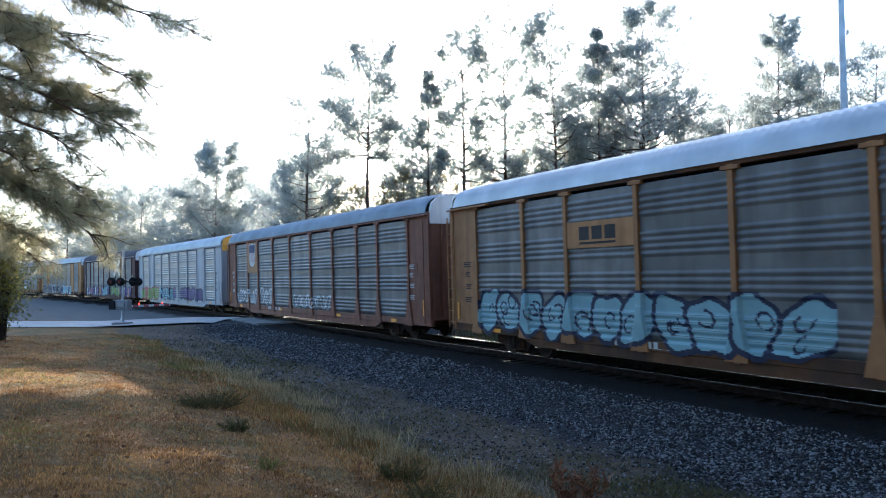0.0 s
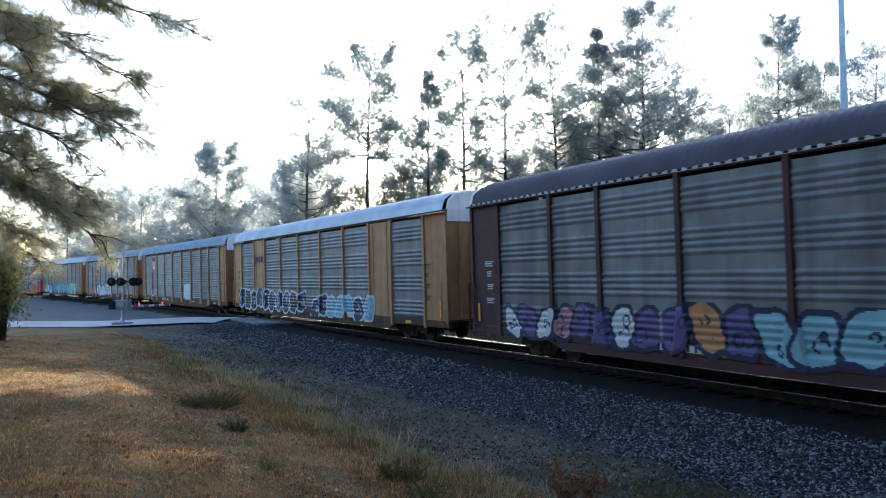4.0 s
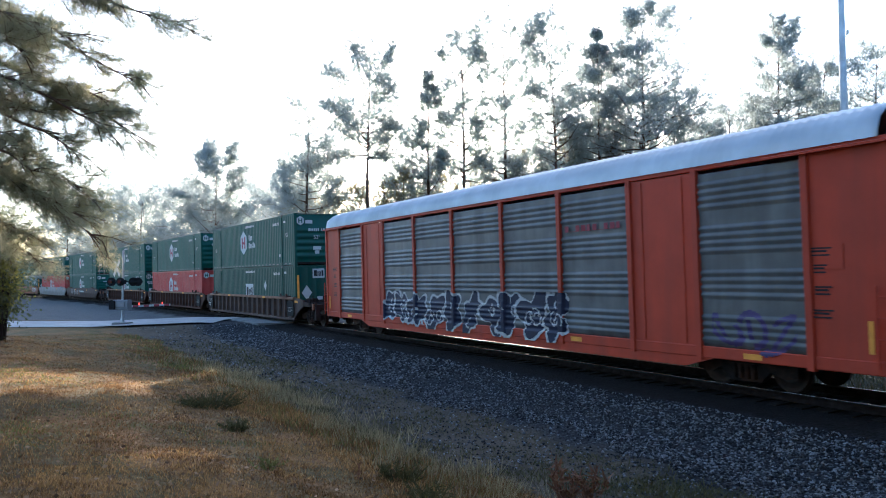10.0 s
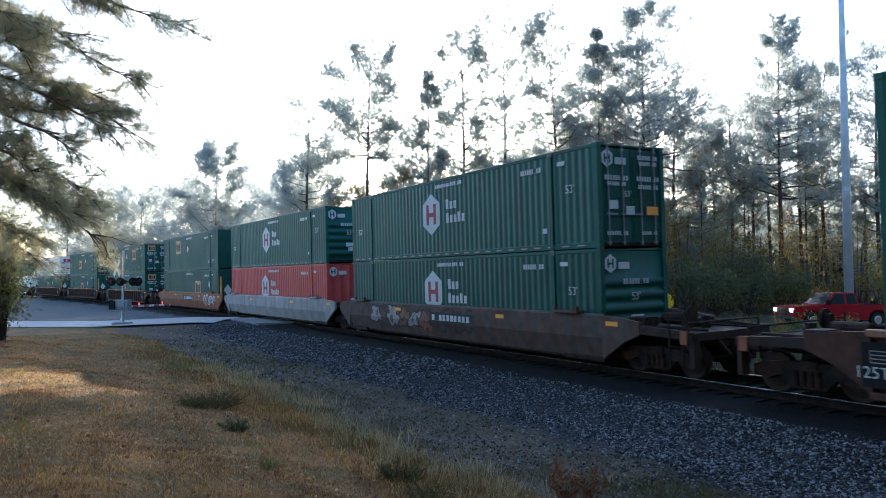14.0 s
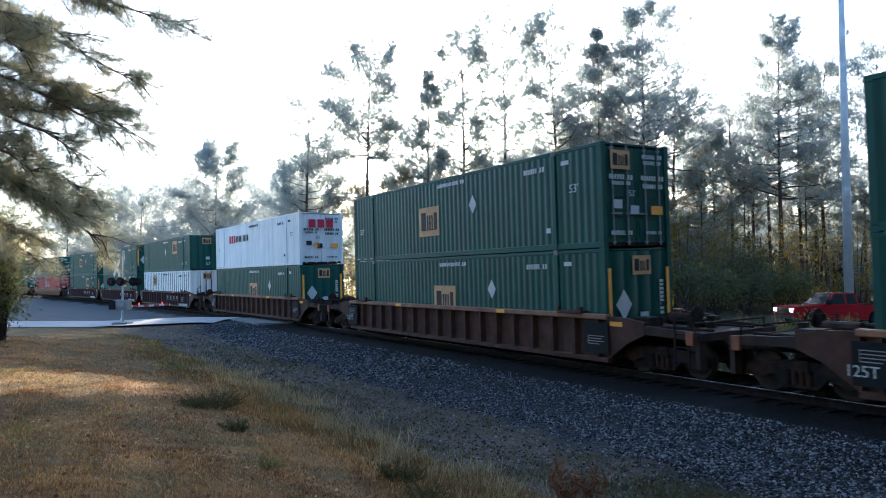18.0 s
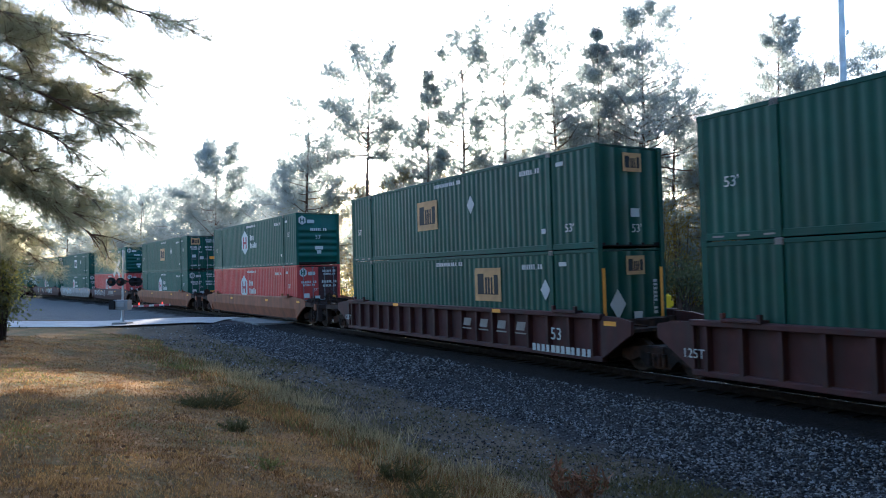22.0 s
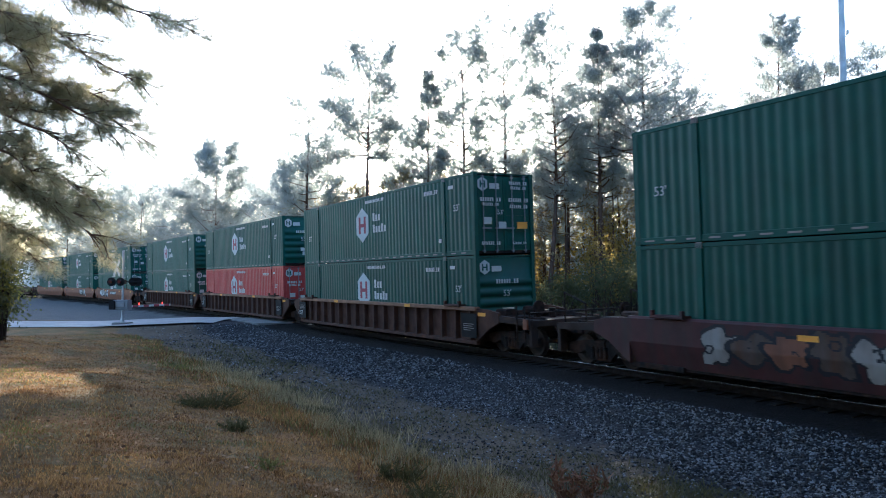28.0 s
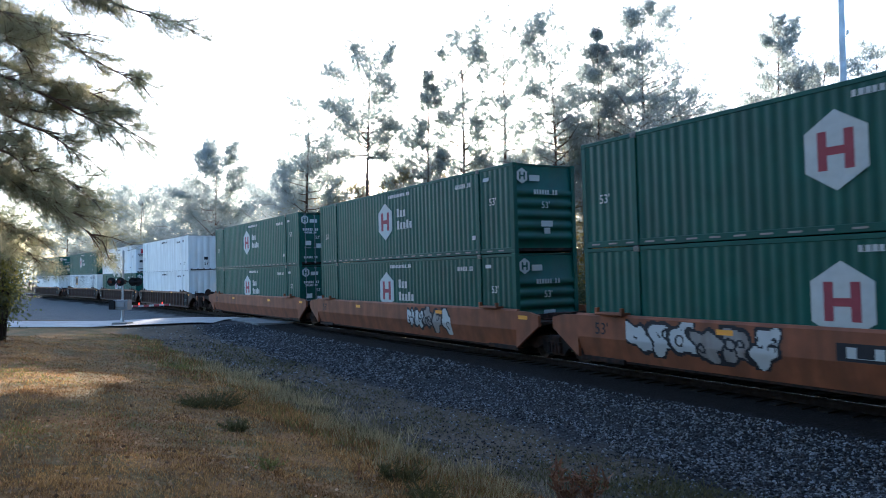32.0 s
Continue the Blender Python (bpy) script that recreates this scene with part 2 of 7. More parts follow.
# ---- builders ----
class Geo:
    """Collects simple solids into one mesh."""

    def __init__(self):
        self.v, self.f = [], []

    def add(self, verts, faces):
        k = len(self.v)
        self.v += [tuple(p) for p in verts]
        self.f += [tuple(k + i for i in f) for f in faces]
        return self

    def box(self, x0, x1, y0, y1, z0, z1, b=0.0):
        if b <= 0:
            vs = [(x, y, z) for x in (x0, x1) for y in (y0, y1) for z in (z0, z1)]
            return self.add(vs, [(0, 1, 3, 2), (4, 6, 7, 5), (0, 4, 5, 1), (2, 3, 7, 6), (0, 2, 6, 4), (1, 5, 7, 3)])
        b = min(b, (x1 - x0) / 2.2, (y1 - y0) / 2.2, (z1 - z0) / 2.2)
        out = [(y0 + b, z0), (y1 - b, z0), (y1, z0 + b), (y1, z1 - b), (y1 - b, z1), (y0 + b, z1), (y0, z1 - b), (y0, z0 + b)]
        return self.prism(out, "x", x0, x1)

    def prism(self, outline, axis, lo, hi):
        """Outline in the two other axes (in order x, y, z), drawn out along the axis."""
        n = len(outline)
        put = {"x": lambda a, b, c: (c, a, b), "y": lambda a, b, c: (a, c, b), "z": lambda a, b, c: (a, b, c)}[axis]
        vs = [put(a, b, lo) for a, b in outline] + [put(a, b, hi) for a, b in outline]
        area = sum(outline[i][0] * outline[(i + 1) % n][1] - outline[(i + 1) % n][0] * outline[i][1] for i in range(n))
        flip = (area < 0) != (axis == "y")
        fs = [tuple(range(n))[::-1], tuple(range(n, 2 * n))] + [(i, (i + 1) % n, n + (i + 1) % n, n + i) for i in range(n)]
        return self.add(vs, [f[::-1] for f in fs] if flip else fs)

    def tube(self, p0, p1, r0, r1=None, n=8, caps=True):
        r1 = r0 if r1 is None else r1
        p0, p1 = Vector(p0), Vector(p1)
        d = (p1 - p0).normalized()
        a = d.orthogonal().normalized()
        c = d.cross(a)
        vs = []
        for p, r in ((p0, r0), (p1, r1)):
            for i in range(n):
                t = 2 * math.pi * i / n
                vs.append(p + (a * math.cos(t) + c * math.sin(t)) * r)
        fs = [(i, (i + 1) % n, n + (i + 1) % n, n + i) for i in range(n)]
        if caps:
            fs += [tuple(range(n))[::-1], tuple(range(n, 2 * n))]
        return self.add(vs, fs)

    def path(self, pts, radii, n=7):
        """A tapering tube along points."""
        k0 = len(self.v)
        pts = [Vector(p) for p in pts]
        for j, p in enumerate(pts):
            d = (pts[min(j + 1, len(pts) - 1)] - pts[max(j - 1, 0)]).normalized()
            a = Vector((d.z, 0, -d.x)) if abs(d.y) > 0.7 else Vector((0, 1, 0)).cross(d)
            a = a.normalized() if a.length > 1e-6 else d.orthogonal().normalized()
            c = d.cross(a)
            for i in range(n):
                t = 2 * math.pi * i / n
                self.v.append(tuple(p + (a * math.cos(t) + c * math.sin(t)) * radii[j]))
        for j in range(len(pts) - 1):
            for i in range(n):
                self.f.append((k0 + j * n + i, k0 + j * n + (i + 1) % n, k0 + (j + 1) * n + (i + 1) % n, k0 + (j + 1) * n + i))
        self.f.append(tuple(k0 + (len(pts) - 1) * n + i for i in range(n)))
        return self

    def mesh(self, name, smooth=False):
        me = bpy.data.meshes.new(name)
        me.from_pydata(self.v, [], self.f)
        if smooth:
            me.polygons.foreach_set("use_smooth", [True] * len(me.polygons))
        me.update()
        return me


def fast_mesh(name, V, F, mats=None):
    """A mesh from arrays of points and of equal-sided faces."""
    V, F = np.asarray(V, np.float32), np.asarray(F, np.int32)
    me = bpy.data.meshes.new(name)
    me.vertices.add(len(V))
    me.vertices.foreach_set("co", V.ravel())
    k = F.shape[1]
    me.loops.add(F.size)
    me.loops.foreach_set("vertex_index", F.ravel())
    me.polygons.add(len(F))
    me.polygons.foreach_set("loop_start", np.arange(0, F.size, k, dtype=np.int32))
    me.polygons.foreach_set("loop_total", np.full(len(F), k, np.int32))
    if mats is not None:
        me.polygons.foreach_set("material_index", np.asarray(mats, np.int32))
    me.update(calc_edges=True)
    me.validate()
    return me


def part(name, shape, material, parent, label="", at=None):
    """One mesh object under a thing or under a part; shapes may be shared, the material sits on the object."""
    me = shape.mesh(name) if isinstance(shape, Geo) else shape
    ob = new(name, me)
    ob.parent = parent
    if not me.materials:
        me.materials.append(material)
    ob.material_slots[0].link = "OBJECT"
    ob.material_slots[0].material = material
    if at is not None:
        ob.matrix_basis = at
    return tagged(ob, label)


def thing(name, label, category, at=None, group="", kind=""):
    ob = new(name)
    ob.empty_display_size = 0.2
    if at is not None:
        ob.matrix_basis = at
    return tagged(ob, label, category, group, kind)


def solid(name, shape, material, label, category="", kind="", group="", at=None):
    """A top-level thing of a single mesh."""
    me = shape.mesh(name) if isinstance(shape, Geo) else shape
    ob = new(name, me)
    me.materials.append(material)
    if at is not None:
        ob.matrix_basis = at
    return tagged(ob, label, category, group, kind)


def turned(x, y, z, rz):
    return pose(x, y, z, 0, 0, rz)


def lettering(body, size):
    """A flat mesh of a short text in the XZ plane, facing -Y, its middle at the origin."""
    cu = bpy.data.curves.new("lettering", "FONT")
    cu.body, cu.size, cu.align_x, cu.align_y = body, size, "CENTER", "CENTER"
    cu.extrude, cu.resolution_u = 0.002, 3
    ob = bpy.data.objects.new("lettering", cu)
    me = bpy.data.meshes.new_from_object(ob)
    bpy.data.objects.remove(ob)
    me.transform(Matrix.Rotation(radians(90), 4, "X"))
    me.materials.clear()
    return me


# ---- ground ----
def smooth(e0, e1, x):
    t = np.clip((x - e0) / (e1 - e0), 0, 1)
    return t * t * (3 - 2 * t)


ROAD = [(-130.0, 47.5), (-45.0, 45.2), (-10.0, 44.2), (3.0, 41.6), (21.3, 39.2), (60.0, 31.0), (150.0, 10.0)]


def road_y(x):
    return np.interp(x, [p[0] for p in ROAD], [p[1] for p in ROAD])


def hills(x, y):
    """A smooth uneven field, about -1 to 1."""
    return (np.sin(x * 0.61 + 1.3 * np.sin(y * 0.37)) * np.sin(y * 0.53 + 0.7) + 0.5 * np.sin(x * 1.7 + y * 1.1) * np.sin(y * 1.9 - x * 0.6)
            + 0.3 * np.sin(x * 4.3 - y * 2.7) * np.sin(y * 4.9 + x))


def ground_z(x, y):
    x, y = np.asarray(x, float), np.asarray(y, float)
    r = np.hypot(x - CX, y - CY)
    d = RAD - r
    s = (np.arctan2(y - CY, x - CX) - TH0) / KAP - 60.0
    z = np.interp(d, [-60, -22, -9, -6, -4.3, -2.5, 2.5, 4.2, 6.5, 8.4, 9.4, 11, 14.7, 22, 60],
                  [-0.1, -0.05, -0.35, -0.75, -0.72, -0.24, -0.24, -0.70, -0.80, -0.70, -0.48, -0.12, 0.45, 0.7, 0.9])
    low = np.interp(d, [2.5, 4.2, 12, 60], [-0.27, -0.55, -0.35, -0.2])
    k = smooth(-2, 13, s) * (d > 2.5)
    z = z * (1 - k) + low * k
    rough = np.interp(np.abs(d), [2.0, 3.0, 8.0, 10.0], [0.0, 0.03, 0.04, 0.07])
    z = z + rough * hills(x, y)
    off = np.abs(y - road_y(x))
    zr = np.interp(np.abs(d), [2.0, 4.0, 9.0, 20.0], [-0.02, -0.05, -0.30, -0.32])
    k = (1 - smooth(3.3, 5.5, off)) * (y > 5)
    return z * (1 - k) + (zr - 0.06 * smooth(0.8, 2.2, 3.0 - np.abs(d) + 1.6)) * k


def axis(lo, hi, step, far):
    a = list(np.arange(lo, hi, step))
    out, g = [], step
    while not out or out[-1] - hi < far:
        out.append((out[-1] if out else hi) + g)
        g *= 1.28
    back, g = [], step
    while not back or lo - back[-1] < far:
        back.append((back[-1] if back else lo) - g)
        g *= 1.28
    return np.array(back[::-1] + a + out)


def ground_material():
    m = bpy.data.materials.new("ground_earth_gravel_grass")
    m.use_nodes = True
    n, l = m.node_tree.nodes, m.node_tree.links
    b = n["Principled BSDF"]
    b.inputs["Roughness"].default_value = 0.92
    b.inputs["Specular IOR Level"].default_value = 0.1
    ge = n.new("ShaderNodeNewGeometry")
    flat = n.new("ShaderNodeVectorMath")
    flat.operation = "MULTIPLY"
    flat.inputs[1].default_value = (1, 1, 0)
    l.new(ge.outputs["Position"], flat.inputs[0])
    di = n.new("ShaderNodeVectorMath")
    di.operation = "DISTANCE"
    di.inputs[1].default_value = (CX, CY, 0)
    l.new(flat.outputs[0], di.inputs[0])
    d0 = n.new("ShaderNodeMath")
    d0.operation = "SUBTRACT"
    d0.inputs[0].default_value = RAD
    l.new(di.outputs["Value"], d0.inputs[1])

    def noise_tex(scale, detail=5):
        t = n.new("ShaderNodeTexNoise")
        t.inputs["Scale"].default_value, t.inputs["Detail"].default_value = scale, detail
        l.new(ge.outputs["Position"], t.inputs["Vector"])
        return t.outputs["Fac"]

    wob = n.new("ShaderNodeMath")
    wob.operation = "MULTIPLY_ADD"
    wob.inputs[1].default_value = 3.2
    l.new(noise_tex(0.45), wob.inputs[0])
    l.new(d0.outputs[0], wob.inputs[2])      # d plus 0..3.2 of wobble

    def ramp(value, lo, hi, a=0.0, c=1.0):
        t = n.new("ShaderNodeMapRange")
        t.interpolation_type = "SMOOTHSTEP"
        t.inputs["From Min"].default_value, t.inputs["From Max"].default_value = lo, hi
        t.inputs["To Min"].default_value, t.inputs["To Max"].default_value = a, c
        l.new(value, t.inputs["Value"])
        return t.outputs[0]

    def mix(f, c1, c2):
        t = n.new("ShaderNodeMixRGB")
        l.new(f, t.inputs["Fac"])
        for c, k in ((c1, "Color1"), (c2, "Color2")):
            if isinstance(c, tuple):
                t.inputs[k].default_value = (*c, 1)
            else:
                l.new(c, t.inputs[k])
        return t.outputs[0]

    vo = n.new("ShaderNodeTexVoronoi")
    vo.inputs["Scale"].default_value = 16.0
    l.new(ge.outputs["Position"], vo.inputs["Vector"])
    gravel = mix(ramp(vo.outputs["Distance"], 0.1, 0.6), (0.090, 0.092, 0.096), (0.020, 0.020, 0.022))
    gravel = mix(ramp(noise_tex(0.8), 0.35, 0.65, 0.0, 0.5), gravel, (0.03, 0.03, 0.031))
    dirt = mix(noise_tex(2.2), (0.042, 0.034, 0.025), (0.135, 0.108, 0.078))
    grass = mix(ramp(noise_tex(1.1), 0.35, 0.62), (0.22, 0.12, 0.047), (0.11, 0.085, 0.033))
    grass = mix(ramp(noise_tex(14.0), 0.35, 0.7, 0.0, 0.6), grass, (0.085, 0.055, 0.03))
    near = mix(ramp(wob.outputs[0], 6.6, 7.8), gravel, dirt)
    near = mix(ramp(wob.outputs[0], 10.6, 11.6), near, grass)
    far = mix(ramp(wob.outputs[0], -5.5, -3.5), (0.055, 0.048, 0.026), gravel)
    col = mix(ramp(d0.outputs[0], -0.5, 0.5), far, near)
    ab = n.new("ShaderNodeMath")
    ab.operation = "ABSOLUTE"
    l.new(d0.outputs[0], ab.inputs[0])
    sp = n.new("ShaderNodeSeparateXYZ")
    l.new(ge.outputs["Position"], sp.inputs[0])
    lot = n.new("ShaderNodeMath")
    lot.operation = "MULTIPLY"
    l.new(ramp(sp.outputs["Y"], 46.0, 52.0), lot.inputs[0])
    l.new(ramp(wob.outputs[0], 4.0, 5.0), lot.inputs[1])
    col = mix(lot.outputs[0], col, mix(noise_tex(1.4), (0.085, 0.085, 0.085), (0.135, 0.133, 0.13)))   # pale gravel lot past the lane
    col = mix(ramp(ab.outputs[0], 2.3, 3.2, 0.96, 0.0), col, (0.008, 0.007, 0.006))   # track-bed grime, with the train's shade painted into the same dark colour
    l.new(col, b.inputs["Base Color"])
    bp = n.new("ShaderNodeBump")
    bp.inputs["Strength"].default_value, bp.inputs["Distance"].default_value = 0.7, 0.04
    l.new(vo.outputs["Distance"], bp.inputs["Height"])
    bp2 = n.new("ShaderNodeBump")
    bp2.inputs["Strength"].default_value, bp2.inputs["Distance"].default_value = 0.5, 0.05
    l.new(noise_tex(22.0), bp2.inputs["Height"])
    l.new(bp.outputs[0], bp2.inputs["Normal"])
    l.new(bp2.outputs[0], b.inputs["Normal"])
    return m


def build_ground():
    xs, ys = axis(-38, 28, 0.36, 2500), axis(1.5, 62, 0.36, 2500)
    X, Y = np.meshgrid(xs, ys, indexing="ij")
    Z = ground_z(X, Y)
    nx, ny = X.shape
    i = np.arange(nx * ny).reshape(nx, ny)
    F = np.stack([i[:-1, :-1], i[1:, :-1], i[1:, 1:], i[:-1, 1:]], -1).reshape(-1, 4)
    me = fast_mesh("ground", np.stack([X, Y, Z], -1).reshape(-1, 3), F)
    me.polygons.foreach_set("use_smooth", [True] * len(me.polygons))
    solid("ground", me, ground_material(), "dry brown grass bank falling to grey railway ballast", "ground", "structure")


build_ground()


def build_road():
    """The lane over the level crossing: a thin slab in two halves, with panels between the rails."""
    for name, x0, x1 in (("road", -120.0, -13.2), ("road", -8.2, 150.0)):
        xs = np.linspace(x0, x1, 160)
        V, F = [], []
        for x in xs:
            for j, o in enumerate(np.linspace(-3.1, 3.1, 7)):
                y = float(road_y(x)) + o
                z = max(float(ground_z(x, y)), float(ground_z(x, float(road_y(x))))) + 0.035 + 0.05 * (1 - (o / 3.1) ** 2)
                V.append((x, y, z))
        k = 7
        for i in range(len(xs) - 1):
            for j in range(k - 1):
                a = i * k + j
                F.append((a, a + k, a + k + 1, a + 1))
        solid(name, fast_mesh("road", V, F), M["road" if x1 < 0 else "roadfar"], "pale worn asphalt lane leading to the level crossing", "road", "structure")
    g = Geo()
    for d0, d1 in ((-2.9, -0.86), (-0.62, 0.62), (0.86, 2.9)):
        for j in range(4):
            s0 = 10.6 + j * 1.62
            pts = [on_track(s0, d0), on_track(s0 + 1.56, d0), on_track(s0 + 1.56, d1), on_track(s0, d1)]
            g.prism([(p[0], p[1]) for p in pts], "z", -0.12, 0.0)
    solid("crossing_panel", g, M["crosspanel"], "grey concrete panels between the rails", "crossing", "structure")


build_road()


def rail_strip(name, d, outline, material, s0=-45.0, s1=190.0, step=2.5):
    """A bar of the given cross-section (sideways, up) that follows the curve."""
    ss = np.arange(s0, s1 + 0.1, step)
    V, F, k = [], [], len(outline)
    bank = radians(BANK)
    for s in ss:
        for a, z in outline:
            w = d + a
            x, y, _ = on_track(s, w * math.cos(bank) + z * math.sin(bank))
            V.append((x, y, z * math.cos(bank) - w * math.sin(bank)))
    for i in range(len(ss) - 1):
        for j in range(k):
            F.append((i * k + j, i * k + (j + 1) % k, (i + 1) * k + (j + 1) % k, (i + 1) * k + j))
    return fast_mesh(name, V, F)


def build_track():
    track = thing("railway_track", "single curved railway track of rusty rails on dark ties in grey ballast", "railway", kind="structure")
    for d in (-0.755, 0.755):
        rail = part("rail", rail_strip("rail", d, [(-0.07, -0.18), (0.07, -0.18), (0.07, -0.165), (0.012, -0.14), (0.012, -0.045), (0.036, -0.03),
                                                   (0.036, -0.008), (-0.036, -0.008), (-0.036, -0.03), (-0.012, -0.045), (-0.012, -0.14), (-0.07, -0.165)], None),
                    M["railside"], track)
        part("rail_head", rail_strip("rail_head", d, [(-0.034, -0.008), (0.034, -0.008), (0.027, 0.0), (-0.027, 0.0)], None), M["railtop"], rail, "polished running surface")
    tie = Geo().box(-0.11, 0.11, -1.3, 1.3, -0.34, -0.182, 0.02).mesh("tie")
    for i in range(280):
        s = -38.0 + i * 0.52
        part("tie", tie, M["tie"], track, at=rail_pose(s) @ turned(0, 0.05 * math.sin(i * 7.1), 0, 1.2 * math.sin(i * 3.7)))


build_track()


# ---- trees and plants ----
def tufts(P, D, count, length, width, rng, spread=0.9):
    """Needles or leaves as thin triangles: at each point P, count of them fanning about the way D."""
    n = len(P)
    P = np.repeat(np.asarray(P, float), count, 0)
    D = np.repeat(np.asarray(D, float), count, 0)
    A = D + spread * rng.normal(size=(n * count, 3))
    A /= np.linalg.norm(A, axis=1, keepdims=True) + 1e-9
    B = np.cross(A, rng.normal(size=A.shape))
    B /= np.linalg.norm(B, axis=1, keepdims=True) + 1e-9
    ln = length * rng.uniform(0.65, 1.25, (n * count, 1))
    wd = width * rng.uniform(0.7, 1.3, (n * count, 1))
    P = P + 0.25 * length * rng.normal(size=P.shape) * 0.6
    V = np.stack([P - B * wd * 0.5, P + B * wd * 0.5, P + A * ln], 1).reshape(-1, 3)
    return V, np.arange(len(V)).reshape(-1, 3)


def blades(P, D, rng, length, width):
    """Broad leaves: a kite of four corners at each point."""
    n = len(P)
    A = np.asarray(D, float) + 0.8 * rng.normal(size=(n, 3))
    A /= np.linalg.norm(A, axis=1, keepdims=True) + 1e-9
    B = np.cross(A, rng.normal(size=A.shape))
    B /= np.linalg.norm(B, axis=1, keepdims=True) + 1e-9
    ln = length * rng.uniform(0.6, 1.3, (n, 1))
    P = np.asarray(P, float)
    V = np.stack([P, P + A * ln * 0.45 + B * width * ln / length, P + A * ln, P + A * ln * 0.45 - B * width * ln / length], 1).reshape(-1, 3)
    return V, np.arange(len(V)).reshape(-1, 4)


def bough(rng, start, way, length, tips, g, r0, subs=7, tufts_each=6, bare=0.3):
    """One limb with fanned side branches; the places of their needle tufts go into tips."""
    p, d = Vector(start), Vector(way).normalized()
    n = 5
    P, rad = [p.copy()], [r0]
    for i in range(n):
        d = (d + Vector((0, 0, 0.05)) + Vector(rng.normal(size=3)) * 0.12).normalized()
        p = p + d * (length / n)
        P.append(p.copy())
        rad.append(max(0.010, r0 * (1 - (i + 1) / (n + 0.4))))
    g.path([tuple(q) for q in P], rad, 4)
    for k in range(subs + 1):
        t = n * (1.0 if k == subs else bare + (1 - bare) * (k + rng.uniform(0.1, 0.9)) / subs)
        i = min(int(t), n - 1)
        q, ahead = P[i].lerp(P[i + 1], t - i), (P[i + 1] - P[i]).normalized()
        side = ahead.cross(Vector((0, 0, 1)))
        w = (ahead * rng.uniform(0.5, 1.0) + side * rng.choice((-1, 1)) * rng.uniform(0.2, 0.9) + Vector((0, 0, rng.uniform(-0.25, 0.6)))).normalized()
        bl = (0.30 + 0.30 * length) * rng.uniform(0.55, 1.15) * (1.15 - 0.55 * t / n)
        e = q + w * bl
        if k % 2 == 0:
            g.tube(q, e, max(0.011, r0 * 0.28), 0.006, 3, False)
        for j in range(tufts_each):
            f = 0.30 + 0.75 * (j + rng.uniform()) / tufts_each
            ww = (w * 0.6 + Vector(rng.normal(size=3)) * 0.5 + Vector((0, 0, 0.35))).normalized()
            o = q.lerp(e, f) + ww * rng.uniform(0.05, 0.12 + 0.16 * bl) + Vector(rng.normal(size=3)) * (0.13 + 0.14 * bl)
            tips.append((tuple(o), tuple(ww)))


def crown_reach(shape, u):
    """Limb length at height u (0 to 1) of the crown, as a share of the widest."""
    if shape == "cone":
        return 1.0 - 0.62 * u ** 1.3
    if shape == "column":
        return 0.75 + 0.25 * math.sin(5 * u) - 0.35 * u ** 4
    return 0.45 + 0.55 * math.sin(math.pi * min(1.0, 0.05 + 0.72 * u)) - 0.12 * u ** 8


def pine(x, y, top, base_share, reach, seed, limbs=36, subs=7, each=6, needle=(16, 0.34, 0.027), lean=0.0, trunk=0.2, material=None, group="pines beyond the track", label="",
         shape="round", pull=0.0, name="pine_tree"):
    """A loblolly pine: bare tapering trunk, dead stubs, and a loose crown of limbs that end in tufted pads."""
    rng = np.random.default_rng(seed)
    z0 = float(ground_z(x, y)) - 0.1
    h = top - z0
    tree = thing(name, label or "tall pine with a bare trunk and a loose tufted crown", "tree", pose(x, y, z0), group)
    g = Geo()
    pts, rad = [], []
    bend = rng.normal(size=2) * 0.012 * h
    for i in range(11):
        t = i / 10
        pts.append((lean * h * t + bend[0] * math.sin(t * 3), bend[1] * math.sin(t * 3.4), (h - 0.35) * t))
        rad.append(trunk * (1 - 0.86 * t) * (1.25 if i == 0 else 1.0))
    g.path(pts, rad, 7)

    def stem(t):
        i = min(int(t * 10), 9)
        return Vector(pts[i]).lerp(Vector(pts[i + 1]), t * 10 - i)

    tips = []
    for k in range(limbs):
        u = (k + rng.uniform(0, 0.9)) / limbs
        t = base_share + (1 - base_share) * u
        a = k * 2.4 + rng.uniform(-0.6, 0.6)
        ln = reach * max(0.2, crown_reach(shape, u)) * rng.uniform(0.55, 1.12) * (1 + pull * math.cos(a))
        w = (math.cos(a), math.sin(a), 0.05 + 0.85 * u ** 3 + rng.uniform(-0.2, 0.35))
        bough(rng, stem(min(t, 0.995)), w, ln, tips, g, max(0.028, trunk * 0.32 * (1.1 - u)), subs, each, 0.22 + 0.2 * rng.uniform())
    for k in range(7):
        t = rng.uniform(0.2, base_share + 0.1)
        a = rng.uniform(0, 6.28)
        q = stem(t)
        g.tube(q, q + Vector((math.cos(a), math.sin(a), rng.uniform(-0.2, 0.3))) * rng.uniform(0.4, 1.7), 0.03, 0.008, 4, False)
    part("trunk", g.mesh("trunk", True), M["bark"], tree)
    P, D = np.array([q for q, _ in tips]), np.array([q for _, q in tips])
    V, F = tufts(P, D, needle[0], needle[1], needle[2], rng, 0.8)
    part("crown", fast_mesh("crown", V, F), material or NEEDLE_HAZED, tree, "needle tufts with the sky showing through" if name == "pine_tree" else "thin yellow-brown autumn leaves")
    return tree


